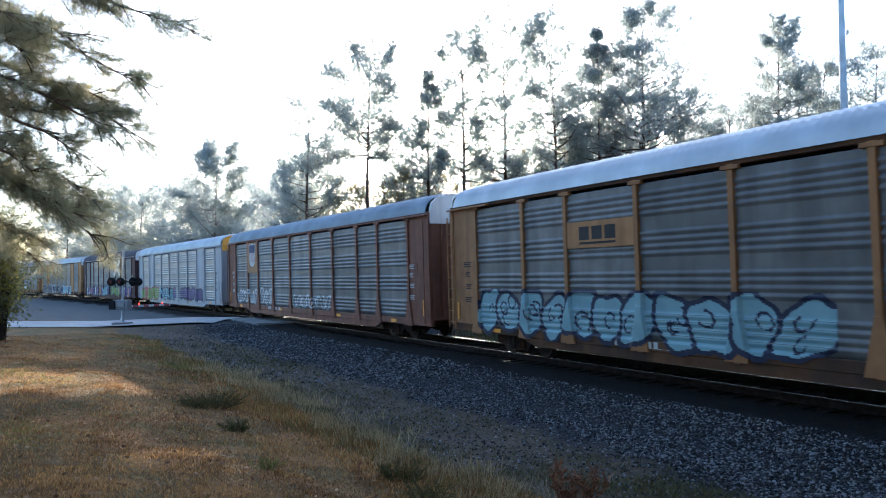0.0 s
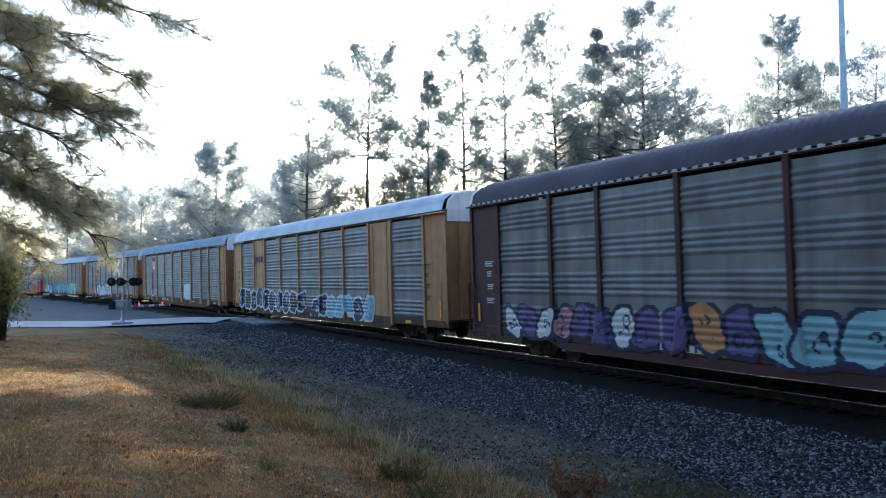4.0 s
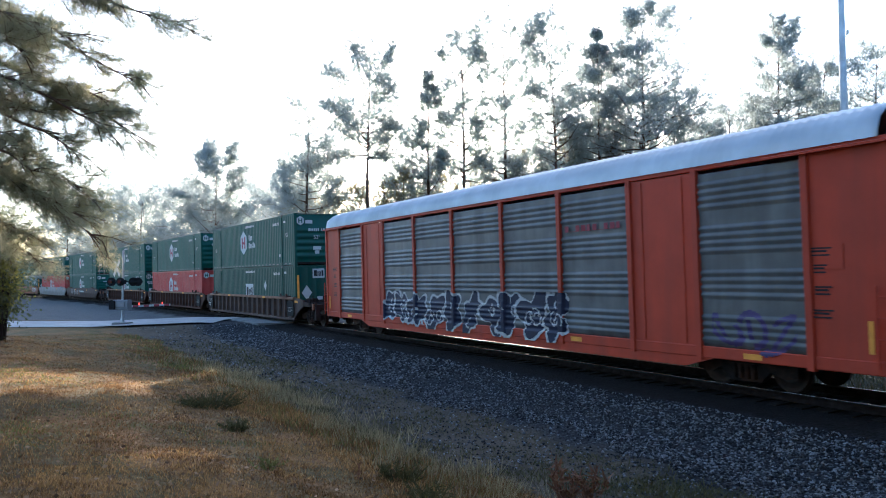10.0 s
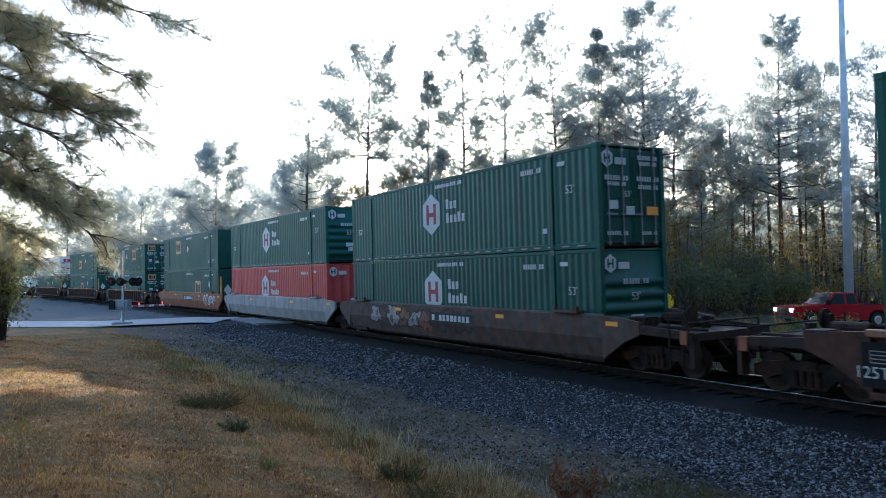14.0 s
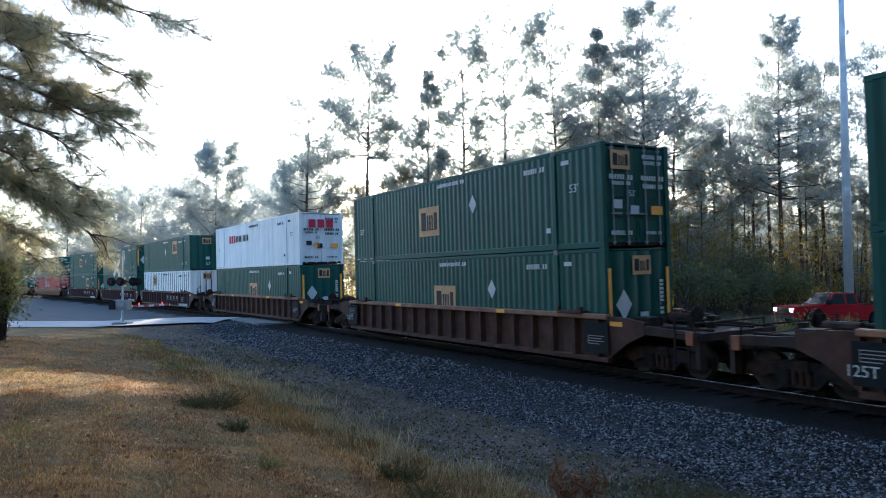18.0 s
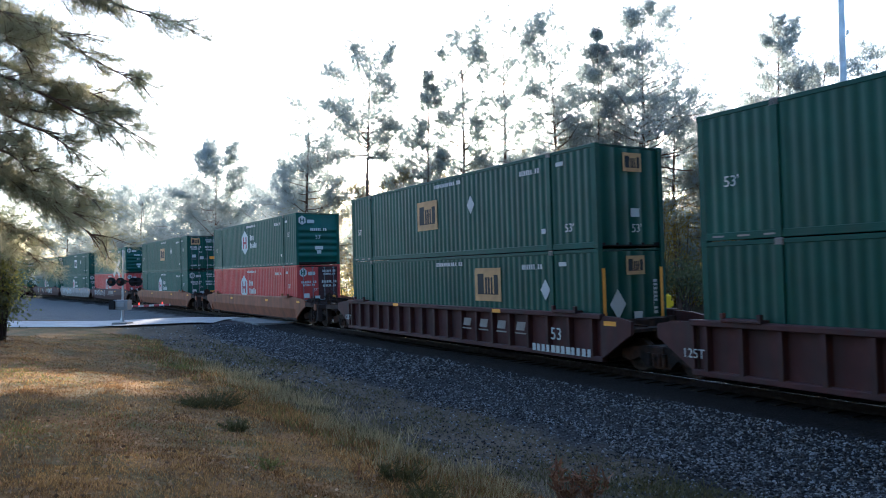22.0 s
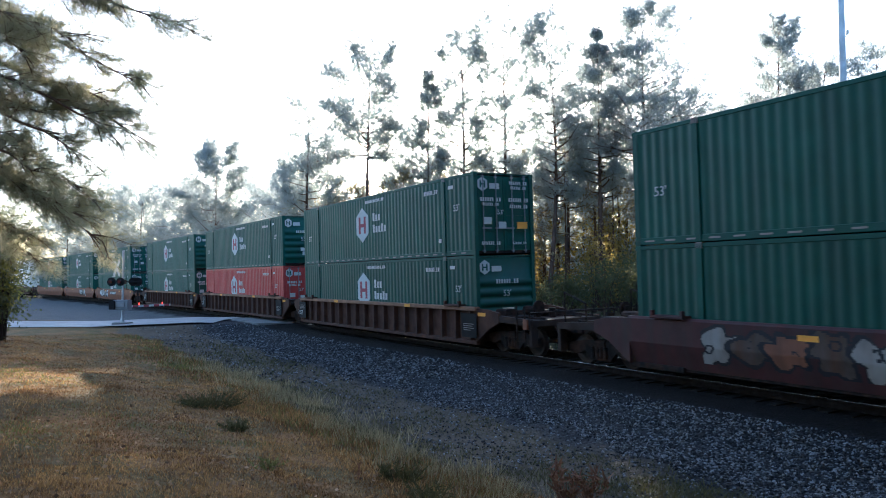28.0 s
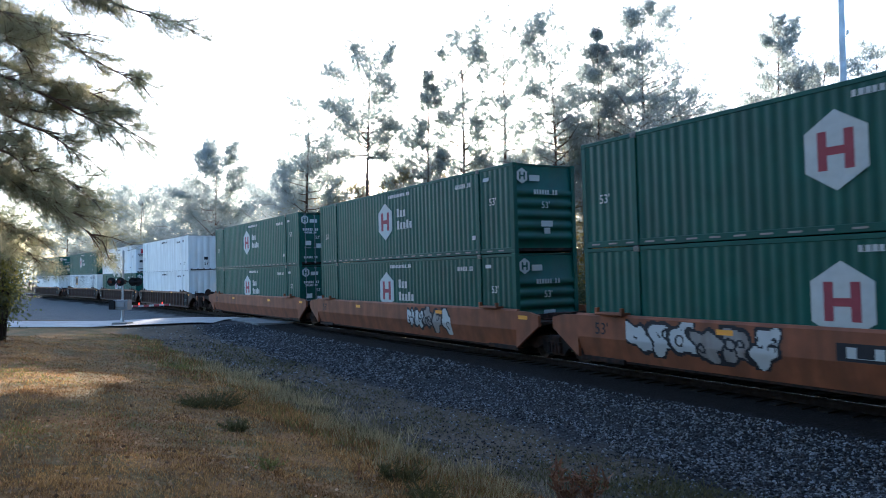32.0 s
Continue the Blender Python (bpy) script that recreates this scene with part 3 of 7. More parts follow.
def shrub(x, y, width, height, seed, material, count=1500, leaf=0.13, name="shrub", label="dark leafy shrub at the wood's edge", group="shrubs beyond the track"):
    rng = np.random.default_rng(seed)
    z0 = float(ground_z(x, y)) - 0.05
    bush = thing(name, label, "shrub", pose(x, y, z0), group)
    g = Geo()
    P, D = [], []
    for k in range(9):
        a, r = rng.uniform(0, 6.28), rng.uniform(0.25, 0.8)
        tip = Vector((math.cos(a) * r * width, math.sin(a) * r * width, height * rng.uniform(0.55, 1.0)))
        mid = tip * 0.5 + Vector((0, 0, height * 0.12))
        g.path([(0.08 * math.cos(a), 0.08 * math.sin(a), 0), tuple(mid), tuple(tip)], [0.035, 0.02, 0.006], 5)
        m = count // 9
        f = rng.uniform(0.15, 1.05, m)[:, None]
        c = np.array(mid)[None] * (1 - f) + np.array(tip)[None] * f
        o = rng.normal(size=(m, 3)) * np.array([width * 0.30, width * 0.30, height * 0.16])
        P.append(c + o)
        D.append(o / (np.linalg.norm(o, axis=1, keepdims=True) + 1e-6))
    P, D = np.concatenate(P), np.concatenate(D)
    P[:, 2] = np.abs(P[:, 2]) + 0.03
    part("stem", g.mesh("stem"), M["twig"], bush)
    V, F = blades(P, D, rng, leaf, leaf * 0.3)
    part("foliage", fast_mesh("foliage", V, F), material, bush)
    return bush


def build_woods():
    # x, y, top, bare share, reach, limbs, shape, pull to the side, side branches a limb
    rows = [
        (-10.3, 55, 16.1, 0.36, 2.9, 30, "round", 0.0, 6), (-5.6, 55, 19.9, 0.62, 3.4, 50, "round", -0.1, 8), (-9.3, 57, 13.4, 0.30, 3.0, 34, "round", -0.2, 7),
        (-4.9, 58, 10.7, 0.25, 2.2, 26, "round", 0.0, 6), (-2.5, 58, 14.9, 0.30, 2.1, 30, "round", 0.0, 6), (-1.1, 55, 19.1, 0.34, 1.9, 34, "column", 0.0, 5), (1.4, 54, 21.3, 0.55, 2.5, 30, "round", -0.15, 7),
        (4.7, 55, 22.5, 0.50, 3.1, 34, "round", 0.0, 7), (8.0, 55, 22.6, 0.44, 3.2, 44, "round", 0.05, 7), (10.4, 60, 19.5, 0.45, 2.4, 26, "column", 0.0, 6),
        (12.3, 56, 22.7, 0.42, 2.4, 40, "column", 0.0, 7), (15.6, 55, 23.5, 0.50, 4.9, 60, "cone", 0.25, 8), (18.8, 57, 17.6, 0.30, 3.2, 36, "round", 0.0, 7),
        (22.2, 59, 15.6, 0.25, 3.2, 34, "cone", 0.0, 7), (13.8, 61, 21.6, 0.45, 2.8, 30, "round", 0.0, 6), (17.6, 61, 19.2, 0.40, 3.0, 28, "round", 0.0, 6), (30.2, 60, 20.0, 0.40, 2.8, 28, "round", 0.0, 6), (-12.9, 67, 13.6, 0.45, 2.8, 24, "round", 0.0, 6), (27.2, 57, 23.3, 0.45, 3.9, 50, "cone", 0.0, 8), (32.4, 60, 20.9, 0.40, 2.2, 30, "round", 0.0, 6),
        (34.4, 56, 20.6, 0.35, 3.2, 36, "round", 0.0, 7), (37.6, 58, 19.5, 0.30, 3.6, 30, "round", 0.0, 6), (24.4, 66, 16.2, 0.35, 3.4, 28, "round", 0.0, 6),
        (-13.2, 62, 12.6, 0.30, 2.6, 22, "round", 0.0, 6), (-2.0, 63, 12.6, 0.30, 2.6, 24, "round", 0.0, 6), (6.2, 62, 13.6, 0.30, 2.6, 22, "round", 0.0, 6),
        (10.6, 66, 14.5, 0.40, 2.6, 20, "round", 0.0, 6), (14.0, 70, 16.0, 0.45, 2.8, 22, "round", 0.0, 6), (29.8, 70, 18.5, 0.40, 3.2, 26, "round", 0.0, 6),
        (-27.0, 85, 18.2, 0.30, 6.0, 50, "cone", 0.0, 9), (-22.8, 88, 13.8, 0.15, 5.0, 40, "round", 0.0, 8), (-32.6, 98, 12.4, 0.20, 5.4, 36, "round", 0.0, 8),
        (-14.6, 68, 11.6, 0.20, 3.6, 30, "round", 0.0, 7), (-18.4, 78, 11.4, 0.20, 4.4, 32, "round", 0.0, 7),
        (-41.5, 112, 13.8, 0.15, 6.4, 36, "round", 0.0, 8), (-49.0, 118, 13.6, 0.15, 6.4, 36, "round", 0.0, 8), (-57.0, 124, 14.0, 0.15, 6.4, 36, "round", 0.0, 8), (-66.0, 130, 14.6, 0.15, 6.6, 36, "round", 0.0, 8),
        (-36.5, 104, 14.2, 0.12, 6.0, 40, "round", 0.0, 8), (-45.5, 108, 15.4, 0.12, 6.2, 40, "round", 0.0, 8), (-53.5, 114, 16.2, 0.12, 6.4, 40, "round", 0.0, 8), (-62.0, 118, 17.4, 0.12, 6.6, 40, "round", 0.0, 8), (-29.5, 108, 12.0, 0.10, 5.4, 36, "round", 0.0, 8),
    ]
    for i, (x, y, top, bare, reach, limbs, shape, pull, subs) in enumerate(rows):
        far, mid = y > 80, (0 < x < 10 and y < 57) or x > 18
        pine(x, y, top - 0.7, bare - 0.05 * mid, reach * (1.14 if mid else 1.22), 100 + i, round(limbs * (1.7 if mid else 1.45)), subs + 6, 5, (5, 0.35, 0.061) if not far else (6, 0.50, 0.072), 0.0,
             0.17 + 0.004 * (top - 12) * (1 if not far else 0.8), shape=shape, pull=pull)
    # thin-leaved young hardwoods between the pines
    for i, (x, y, top, reach) in enumerate(((-6.6, 56, 10.0, 2.6), (-4.6, 57, 9.9, 2.4), (-8.4, 56, 9.8, 2.4), (-3.0, 55, 10.6, 2.4), (0.3, 57, 12.4, 1.9), (3.2, 56, 12.8, 1.9), (6.2, 57, 12.6, 2.0), (9.6, 56, 13.6, 2.1),
                                            (13.6, 57, 13.2, 2.3), (17.0, 58, 13.0, 2.4), (20.4, 56, 12.4, 2.4), (24.6, 58, 12.6, 2.4), (29.6, 58, 13.0, 2.4), (-12.0, 58, 9.6, 2.2))):
        pine(x, y, top, 0.22, reach * 1.35, 240 + i, 30, 8, 4, (6, 0.15, 0.07), 0.0, 0.11, LEAF_THIN, "hardwoods beyond the track",
             "slender young hardwood with thin yellow-brown leaves", "column", name="hardwood_tree")
    for i, (x, y, top) in enumerate(((0.6, 74, 12.5), (3.4, 72, 13.0), (6.6, 69, 14.0), (11.4, 73, 16.0), (16.8, 72, 18.0), (20.6, 74, 18.0), (23.4, 58, 16.5), (25.6, 75, 18.0),
                                     (34.4, 66, 19.5), (39.0, 70, 20.0), (13.6, 63, 15.0), (28.6, 62, 18.0))):
        pine(x, y, top, 0.5, 2.8, 200 + i, 24, 9, 4, (9, 0.36, 0.045), 0.0, 0.19)
    # slim understorey trunks
    rng = np.random.default_rng(5)
    for i in range(24):
        x, y = rng.uniform(6, 42), rng.uniform(54, 78)
        pine(x, y, rng.uniform(9, 15), 0.5, 1.8, 300 + i, 16, 7, 4, (8, 0.34, 0.045), rng.normal() * 0.015, 0.16,
             label="slim pine trunk with a thin high crown")
    for i in range(44):
        x = rng.uniform(-24, 44)
        y = 49.5 + max(0, -x) * 1.6 + rng.uniform(0, 9)
        autumn = rng.uniform() < 0.45
        shrub(x, y, rng.uniform(1.1, 2.3), rng.uniform(1.6, 4.6), 400 + i, LEAF_AUTUMN if autumn else LEAF, 1050, 0.235,
              label="yellowing sapling at the wood's edge" if autumn else "dark leafy shrub at the wood's edge")

    # the dark thicket and the yellow saplings behind it, seen in the gaps of the train
    for i, (x, y, w, h) in enumerate(((10.5, 46.5, 1.9, 3.4), (13.2, 47.5, 2.2, 4.2), (15.8, 46.2, 2.0, 3.6), (18.2, 47.6, 2.2, 3.2), (20.8, 49.0, 2.0, 2.8), (8.2, 47.6, 1.6, 2.8), (24.4, 50.5, 2.0, 3.0))):
        shrub(x, y, w, h, 500 + i, LEAF, 1300, 0.215, label="broad dark green thicket beyond the track")
    for i, (x, y, w, h) in enumerate(((16.4, 53.5, 1.7, 8.4), (18.4, 54.5, 1.8, 9.0), (20.4, 53.0, 1.4, 7.0), (11.2, 53.0, 1.3, 6.6), (23.0, 55.5, 1.5, 6.8), (26.2, 55.0, 1.6, 7.6), (29.6, 56.5, 1.7, 8.2), (13.8, 56.0, 1.6, 7.6), (33.0, 57.0, 1.8, 8.0))):
        shrub(x, y, w, h, 520 + i, LEAF_AUTUMN, 1000, 0.17, label="tall sapling with sunlit yellow leaves")


build_woods()


def build_far_woods():
    """The wood behind, too far to count."""
    rng = np.random.default_rng(11)
    g = Geo()
    P, D = [], []
    for k in range(430):
        x = rng.uniform(-150, 110) if k < 190 else rng.uniform(6, 75)
        y = 78 + abs(x) * 0.12 + rng.uniform(0, 55) + (32 if x < -8 else 0) + max(0, -x - 30) * 0.75
        h = rng.uniform(9, 15.5) * (1.0 if x > 0 else 0.8)
        if k >= 190:
            y, h = rng.uniform(66, 98), rng.uniform(5, 15)
        z0 = float(ground_z(x, y))
        g.path([(x, y, z0), (x + rng.normal() * 0.2, y, z0 + h * 0.5), (x + rng.normal() * 0.3, y, z0 + h)], [0.2, 0.14, 0.03], 5)
        m = 260
        u = rng.uniform(0, 1, m)
        r = (2.6 * np.sin(np.pi * np.clip(0.15 + 0.8 * u, 0, 1)) + 0.3) * np.sqrt(rng.uniform(0.1, 1, m))
        a = rng.uniform(0, 6.28, m)
        lump = 0.6 + 0.5 * np.sin(a * 3 + u * 14 + k)
        P.append(np.stack([x + r * np.cos(a) * lump, y + r * np.sin(a) * lump, z0 + h * ((0.22 if k < 190 else 0.04) + 0.8 * u)], 1))
        D.append(np.stack([np.cos(a), np.sin(a), 0.4 + 0 * a], 1))
    P, D = np.concatenate(P), np.concatenate(D)
    warm = (P[:, 0] > 2) & (P[:, 1] > 60) & (P[:, 2] < 9.5) & (np.sin(P[:, 0] * 0.9) + np.sin(P[:, 1] * 0.7) > -0.3)
    V, F = tufts(P[~warm], D[~warm], 3, 0.8, 0.18, rng)
    V2, F2 = tufts(P[warm], D[warm], 3, 0.5, 0.2, rng)
    ob = thing("far_woods", "distant pine wood, thin grey-green crowns", "woods", kind="stuff")
    part("trunks", g.mesh("trunks"), M["bark"], ob)
    part("crowns", fast_mesh("crowns", V, F), NEEDLE_HAZED, ob)
    part("undergrowth", fast_mesh("undergrowth", V2, F2), LEAF_AUTUMN, ob, "thin yellowing undergrowth lit from behind")


build_far_woods()


def build_unseen_woods():
    """An unseen wood, added behind the bank to shut off the low sky there."""
    rng = np.random.default_rng(13)
    g = Geo()
    P, D = [], []
    for k in range(190):
        if k < 130:
            x, y = rng.uniform(-34, 32), rng.uniform(-27, -8)
        else:
            x, y = rng.uniform(32, 50), rng.uniform(-30, 22)
        h = rng.uniform(19, 28)
        z0 = float(ground_z(x, y))
        g.path([(x, y, z0), (x + rng.normal() * 0.2, y, z0 + h * 0.5), (x + rng.normal() * 0.3, y, z0 + h)], [0.2, 0.14, 0.03], 5)
        m = 230
        u = rng.uniform(0, 1, m)
        r = (3.4 * np.sin(np.pi * np.clip(0.15 + 0.8 * u, 0, 1)) + 0.3) * np.sqrt(rng.uniform(0.1, 1, m))
        a = rng.uniform(0, 6.28, m)
        P.append(np.stack([x + r * np.cos(a), y + r * np.sin(a), z0 + h * (0.08 + 0.92 * u)], 1))
        D.append(np.stack([np.cos(a), np.sin(a), 0.4 + 0 * a], 1))
    P, D = np.concatenate(P), np.concatenate(D)
    V, F = tufts(P, D, 2, 1.15, 0.62, rng)
    ob = thing("unseen_woods", "unseen pine wood added behind the grass bank", "woods", kind="stuff")
    part("trunks", g.mesh("trunks"), M["bark"], ob)
    part("crowns", fast_mesh("crowns", V, F), NEEDLE, ob)


build_unseen_woods()


def build_near_pine():
    """The pine beside the bank; its limbs reach in over the grass."""
    rng = np.random.default_rng(21)
    x0, y0 = -12.6, 16.6
    z0 = float(ground_z(x0, y0)) - 0.1
    tree = thing("pine_tree", "near pine with long drooping limbs of grey-green needles", "tree", pose(x0, y0, z0))
    g = Geo()
    g.path([(0, 0, 0), (0.05, 0, 4), (-0.05, 0.1, 8), (0.1, 0, 12.5), (0, 0, 16)], [0.27, 0.23, 0.19, 0.13, 0.04], 12)
    tips = []
    # height on the trunk, end of the limb (heights above the rails)
    limbs = [(9.4, 7.1, -0.3, 8.20), (9.2, 5.75, 0.5, 6.95), (7.6, 6.05, 0.2, 5.50), (7.7, 5.4, -0.8, 5.75), (7.9, 5.6, 0.4, 6.25), (6.9, 4.4, -0.3, 5.30),
             (5.9, 5.0, 0.1, 3.10), (5.6, 4.3, 0.9, 3.65), (6.2, 4.0, -0.4, 4.70), (6.6, 2.85, 0.3, 5.60), (8.6, 3.6, -0.6, 7.40), (9.0, 3.1, 0.7, 8.20),
             (9.8, 4.95, 0.2, 8.80), (4.9, 3.1, -0.2, 3.40), (5.4, 2.7, 0.6, 4.55), (8.2, 4.3, 0.9, 6.60), (7.2, 3.3, 0.2, 6.30), (6.0, 3.6, 0.5, 3.95),
             (9.0, -3.5, 1.0, 8.4), (7.5, -3.0, -1.5, 7.0), (10.0, 1.0, 4.0, 9.6), (11.0, -1.5, -3.2, 10.8), (10.6, 4.0, 0.4, 10.2), (12.0, 2.6, 0.4, 12.6),
             (12.6, -2.2, 1.2, 13.0), (11.4, 3.2, -1.0, 11.4), (13.4, 0.8, -1.8, 14.4),
             (9.6, 2.7, 0.6, 8.1), (8.0, 2.6, 1.0, 6.4), (6.4, 2.5, 0.9, 4.7), (4.6, 2.8, 0.8, 2.9), (8.8, 4.8, -1.1, 7.6), (6.8, 4.2, 1.2, 4.2)]
    limbs = [((0, 0, h - z0), (ex, ey, ez - z0)) for h, ex, ey, ez in limbs]
    for a, b in limbs:
        a, b = Vector(a), Vector(b)
        b = a.lerp(b, 0.93)
        n = 7
        pts = []
        for i in range(n + 1):
            t = i / n
            sag = 0.5 * math.sin(math.pi * t) * (b - a).length * 0.10
            pts.append(a.lerp(b, t) + Vector((0, 0, sag)) + Vector(rng.normal(size=3)) * 0.07 * (1 if 0 < i < n else 0))
        g.path([tuple(p) for p in pts], [0.075 * (1 - 0.85 * i / n) for i in range(n + 1)], 6)
        ln = (b - a).length
        for k in range(int(5 + ln * 3.0)):
            t = (0.34 + 0.66 * rng.uniform() ** 0.7) * n
            i = min(int(t), n - 1)
            q = pts[i].lerp(pts[i + 1], t - i)
            d = (pts[i + 1] - pts[i]).normalized()
            side = d.cross(Vector((0, 0, 1))).normalized() * rng.choice((-1, 1))
            w = (d * rng.uniform(0.5, 1.0) + side * rng.uniform(0.1, 0.9) + Vector((0, 0, rng.uniform(-0.6, 0.45)))).normalized()
            bl = rng.uniform(0.55, 1.3) * (1.2 - 0.5 * t / n)
            e = q + w * bl
            g.path([tuple(q), tuple(q.lerp(e, 0.5) + Vector((0, 0, 0.06 * bl))), tuple(e)], [0.018, 0.012, 0.005], 4)
            for j in range(9):
                f = 0.2 + 0.8 * (j + rng.uniform()) / 9
                o = q.lerp(e, f)
                ww = (w * 0.7 + Vector(rng.normal(size=3)) * 0.55 + Vector((0, 0, 0.15))).normalized()
                tip = o + ww * rng.uniform(0.12, 0.42)
                g.tube(o, tip, 0.006, 0.003, 3, False)
                tips.append((tuple(tip), tuple(ww)))
                tips.append((tuple(o.lerp(tip, 0.5)), tuple(ww)))
    part("trunk", g.mesh("trunk", True), M["bark"], tree)
    P, D = np.array([q for q, _ in tips]), np.array([q for _, q in tips])
    V, F = tufts(P, D, 16, 0.23, 0.0085, rng, 0.5)
    part("crown", fast_mesh("crown", V, F), NEEDLE, tree, "long needles in brushy tufts")


build_near_pine()
for _i, (_x, _y, _w, _h, _m, _n) in enumerate(((-15.4, 24.0, 1.5, 3.9, LEAF, 9000), (-14.9, 23.4, 1.1, 2.0, LEAF, 6000), (-14.5, 23.6, 0.55, 3.0, LEAF_SUN, 1800), (-15.6, 22.8, 1.0, 1.4, LEAF, 4000))):
    shrub(_x, _y, _w, _h, 31 + _i, _m, _n, 0.11, label="dense dark leafy shrub" if _m is LEAF else "leafy shrub with sunlit yellow-green leaves", group="shrubs beside the bank")



# ---- the crossing and what stands across the track ----
def build_signal():
    x, y = -19.1, 42.7
    z = float(ground_z(x, y))
    s = thing("crossing_signal", "grey level-crossing signal mast with crossbuck, dark lamps and a lowered gate", "crossing signal", pose(x, y, z))
    part("foundation", Geo().box(-0.45, 0.45, -0.4, 0.4, -0.2, 0.22, 0.05), M["crosspanel"], s)
    part("mast", Geo().tube((0, 0, 0.2), (0, 0, 4.45), 0.065, n=12).tube((0, 0, 0.2), (0, 0, 0.5), 0.13, 0.09, 12).tube((0, 0, 4.45), (0, 0, 4.5), 0.08, 0.03, 12), M["alu"], s)
    cb = Geo()
    for a in (50, -50):
        c, q = math.cos(radians(a)), math.sin(radians(a))
        w, l = 0.11, 0.6
        cb.prism([(-l * c - w * q, 3.45 - l * q + w * c), (-l * c + w * q, 3.45 - l * q - w * c), (l * c + w * q, 3.45 + l * q - w * c), (l * c - w * q, 3.45 + l * q + w * c)],
                 "y", -0.13 - 0.01 * (a > 0), -0.11 - 0.01 * (a > 0))
    part("crossbuck", cb, M["mark"], s, "weathered white crossed boards").matrix_basis = pose(-0.25, 0, 0, 0, 0, -42)
    arm = part("lamp_bar", Geo().tube((-0.75, 0, 2.62), (0.95, 0, 2.62), 0.035, n=8).box(-0.16, 0.16, -0.12, 0.12, 2.5, 2.75, 0.03), M["signalblack"], s)
    for i, (dx, dy) in enumerate(((-0.62, -0.12), (-0.08, -0.14), (0.55, 0.12), (0.85, 0.12))):
        sgn = -1 if dy < 0 else 1
        lamp = part("signal_lamp", Geo().tube((dx, dy, 2.62), (dx, dy + sgn * 0.03, 2.62), 0.26, n=20).tube((dx, dy + sgn * 0.03, 2.62), (dx, dy + sgn * 0.2, 2.62), 0.12, 0.11, 14), M["signalblack"], arm, "dark round backing plate")
        lens = Geo().tube((dx, dy + sgn * 0.2, 2.62), (dx, dy + sgn * 0.215, 2.62), 0.1, 0.09, 14)
        part("lens", lens, M["lens"], lamp)
    part("gate_mechanism", Geo().box(-0.42, 0.42, -0.3, 0.3, 0.95, 1.55, 0.06).box(-0.25, 0.25, -0.34, 0.34, 1.1, 1.42, 0.03), M["housing"], s, "grey steel gate motor housing")
    part("counterweight", Geo().box(-0.62, -0.3, -0.42, -0.33, 0.98, 1.5, 0.03), M["signalblack"], s)
    gate = thing_arm = part("gate_arm", Geo().box(0.3, 3.6, -0.05, 0.05, 1.08, 1.2, 0.015), M["mark"], s, "lowered white gate arm with red bands")
    gate.matrix_basis = pose(0, 0, 0, 0, 0, 64)
    for k in range(4):
        part("red_band", Geo().box(0.7 + k * 0.8, 1.1 + k * 0.8, -0.054, 0.054, 1.076, 1.204, 0.015), M["markred"], thing_arm)
    for k in range(2):
        part("gate_lamp", Geo().tube((1.2 + k * 1.8, 0, 1.2), (1.2 + k * 1.8, 0, 1.34), 0.038, 0.03, 10), GLOW, thing_arm, "small lit red lamp")


build_signal()


def build_pole():
    x, y = 24.65, 43.5
    z = float(ground_z(x, y)) - 0.1
    p = thing("utility_pole", "tall tapering galvanised steel pole", "pole", pose(x, y, z))
    part("shaft", Geo().tube((0, 0, 0), (0, 0, 24), 0.29, 0.16, 12).mesh("shaft", True), M["polegalv"], p)
    part("base_flange", Geo().tube((0, 0, 0), (0, 0, 0.12), 0.42, 0.4, 12), M["polegalv"], p)
    for zz in (8, 16):
        part("joint_collar", Geo().tube((0, 0, zz), (0, 0, zz + 0.25), 0.29 - 0.0054 * zz + 0.012, n=12), M["polegalv"], p)
    part("bracket", Geo().tube((0.1, 0, 17.4), (0.34, 0, 17.75), 0.03, n=6).box(0.28, 0.4, -0.06, 0.06, 17.7, 18.0, 0.02), M["polegalv"], p)


build_pole()


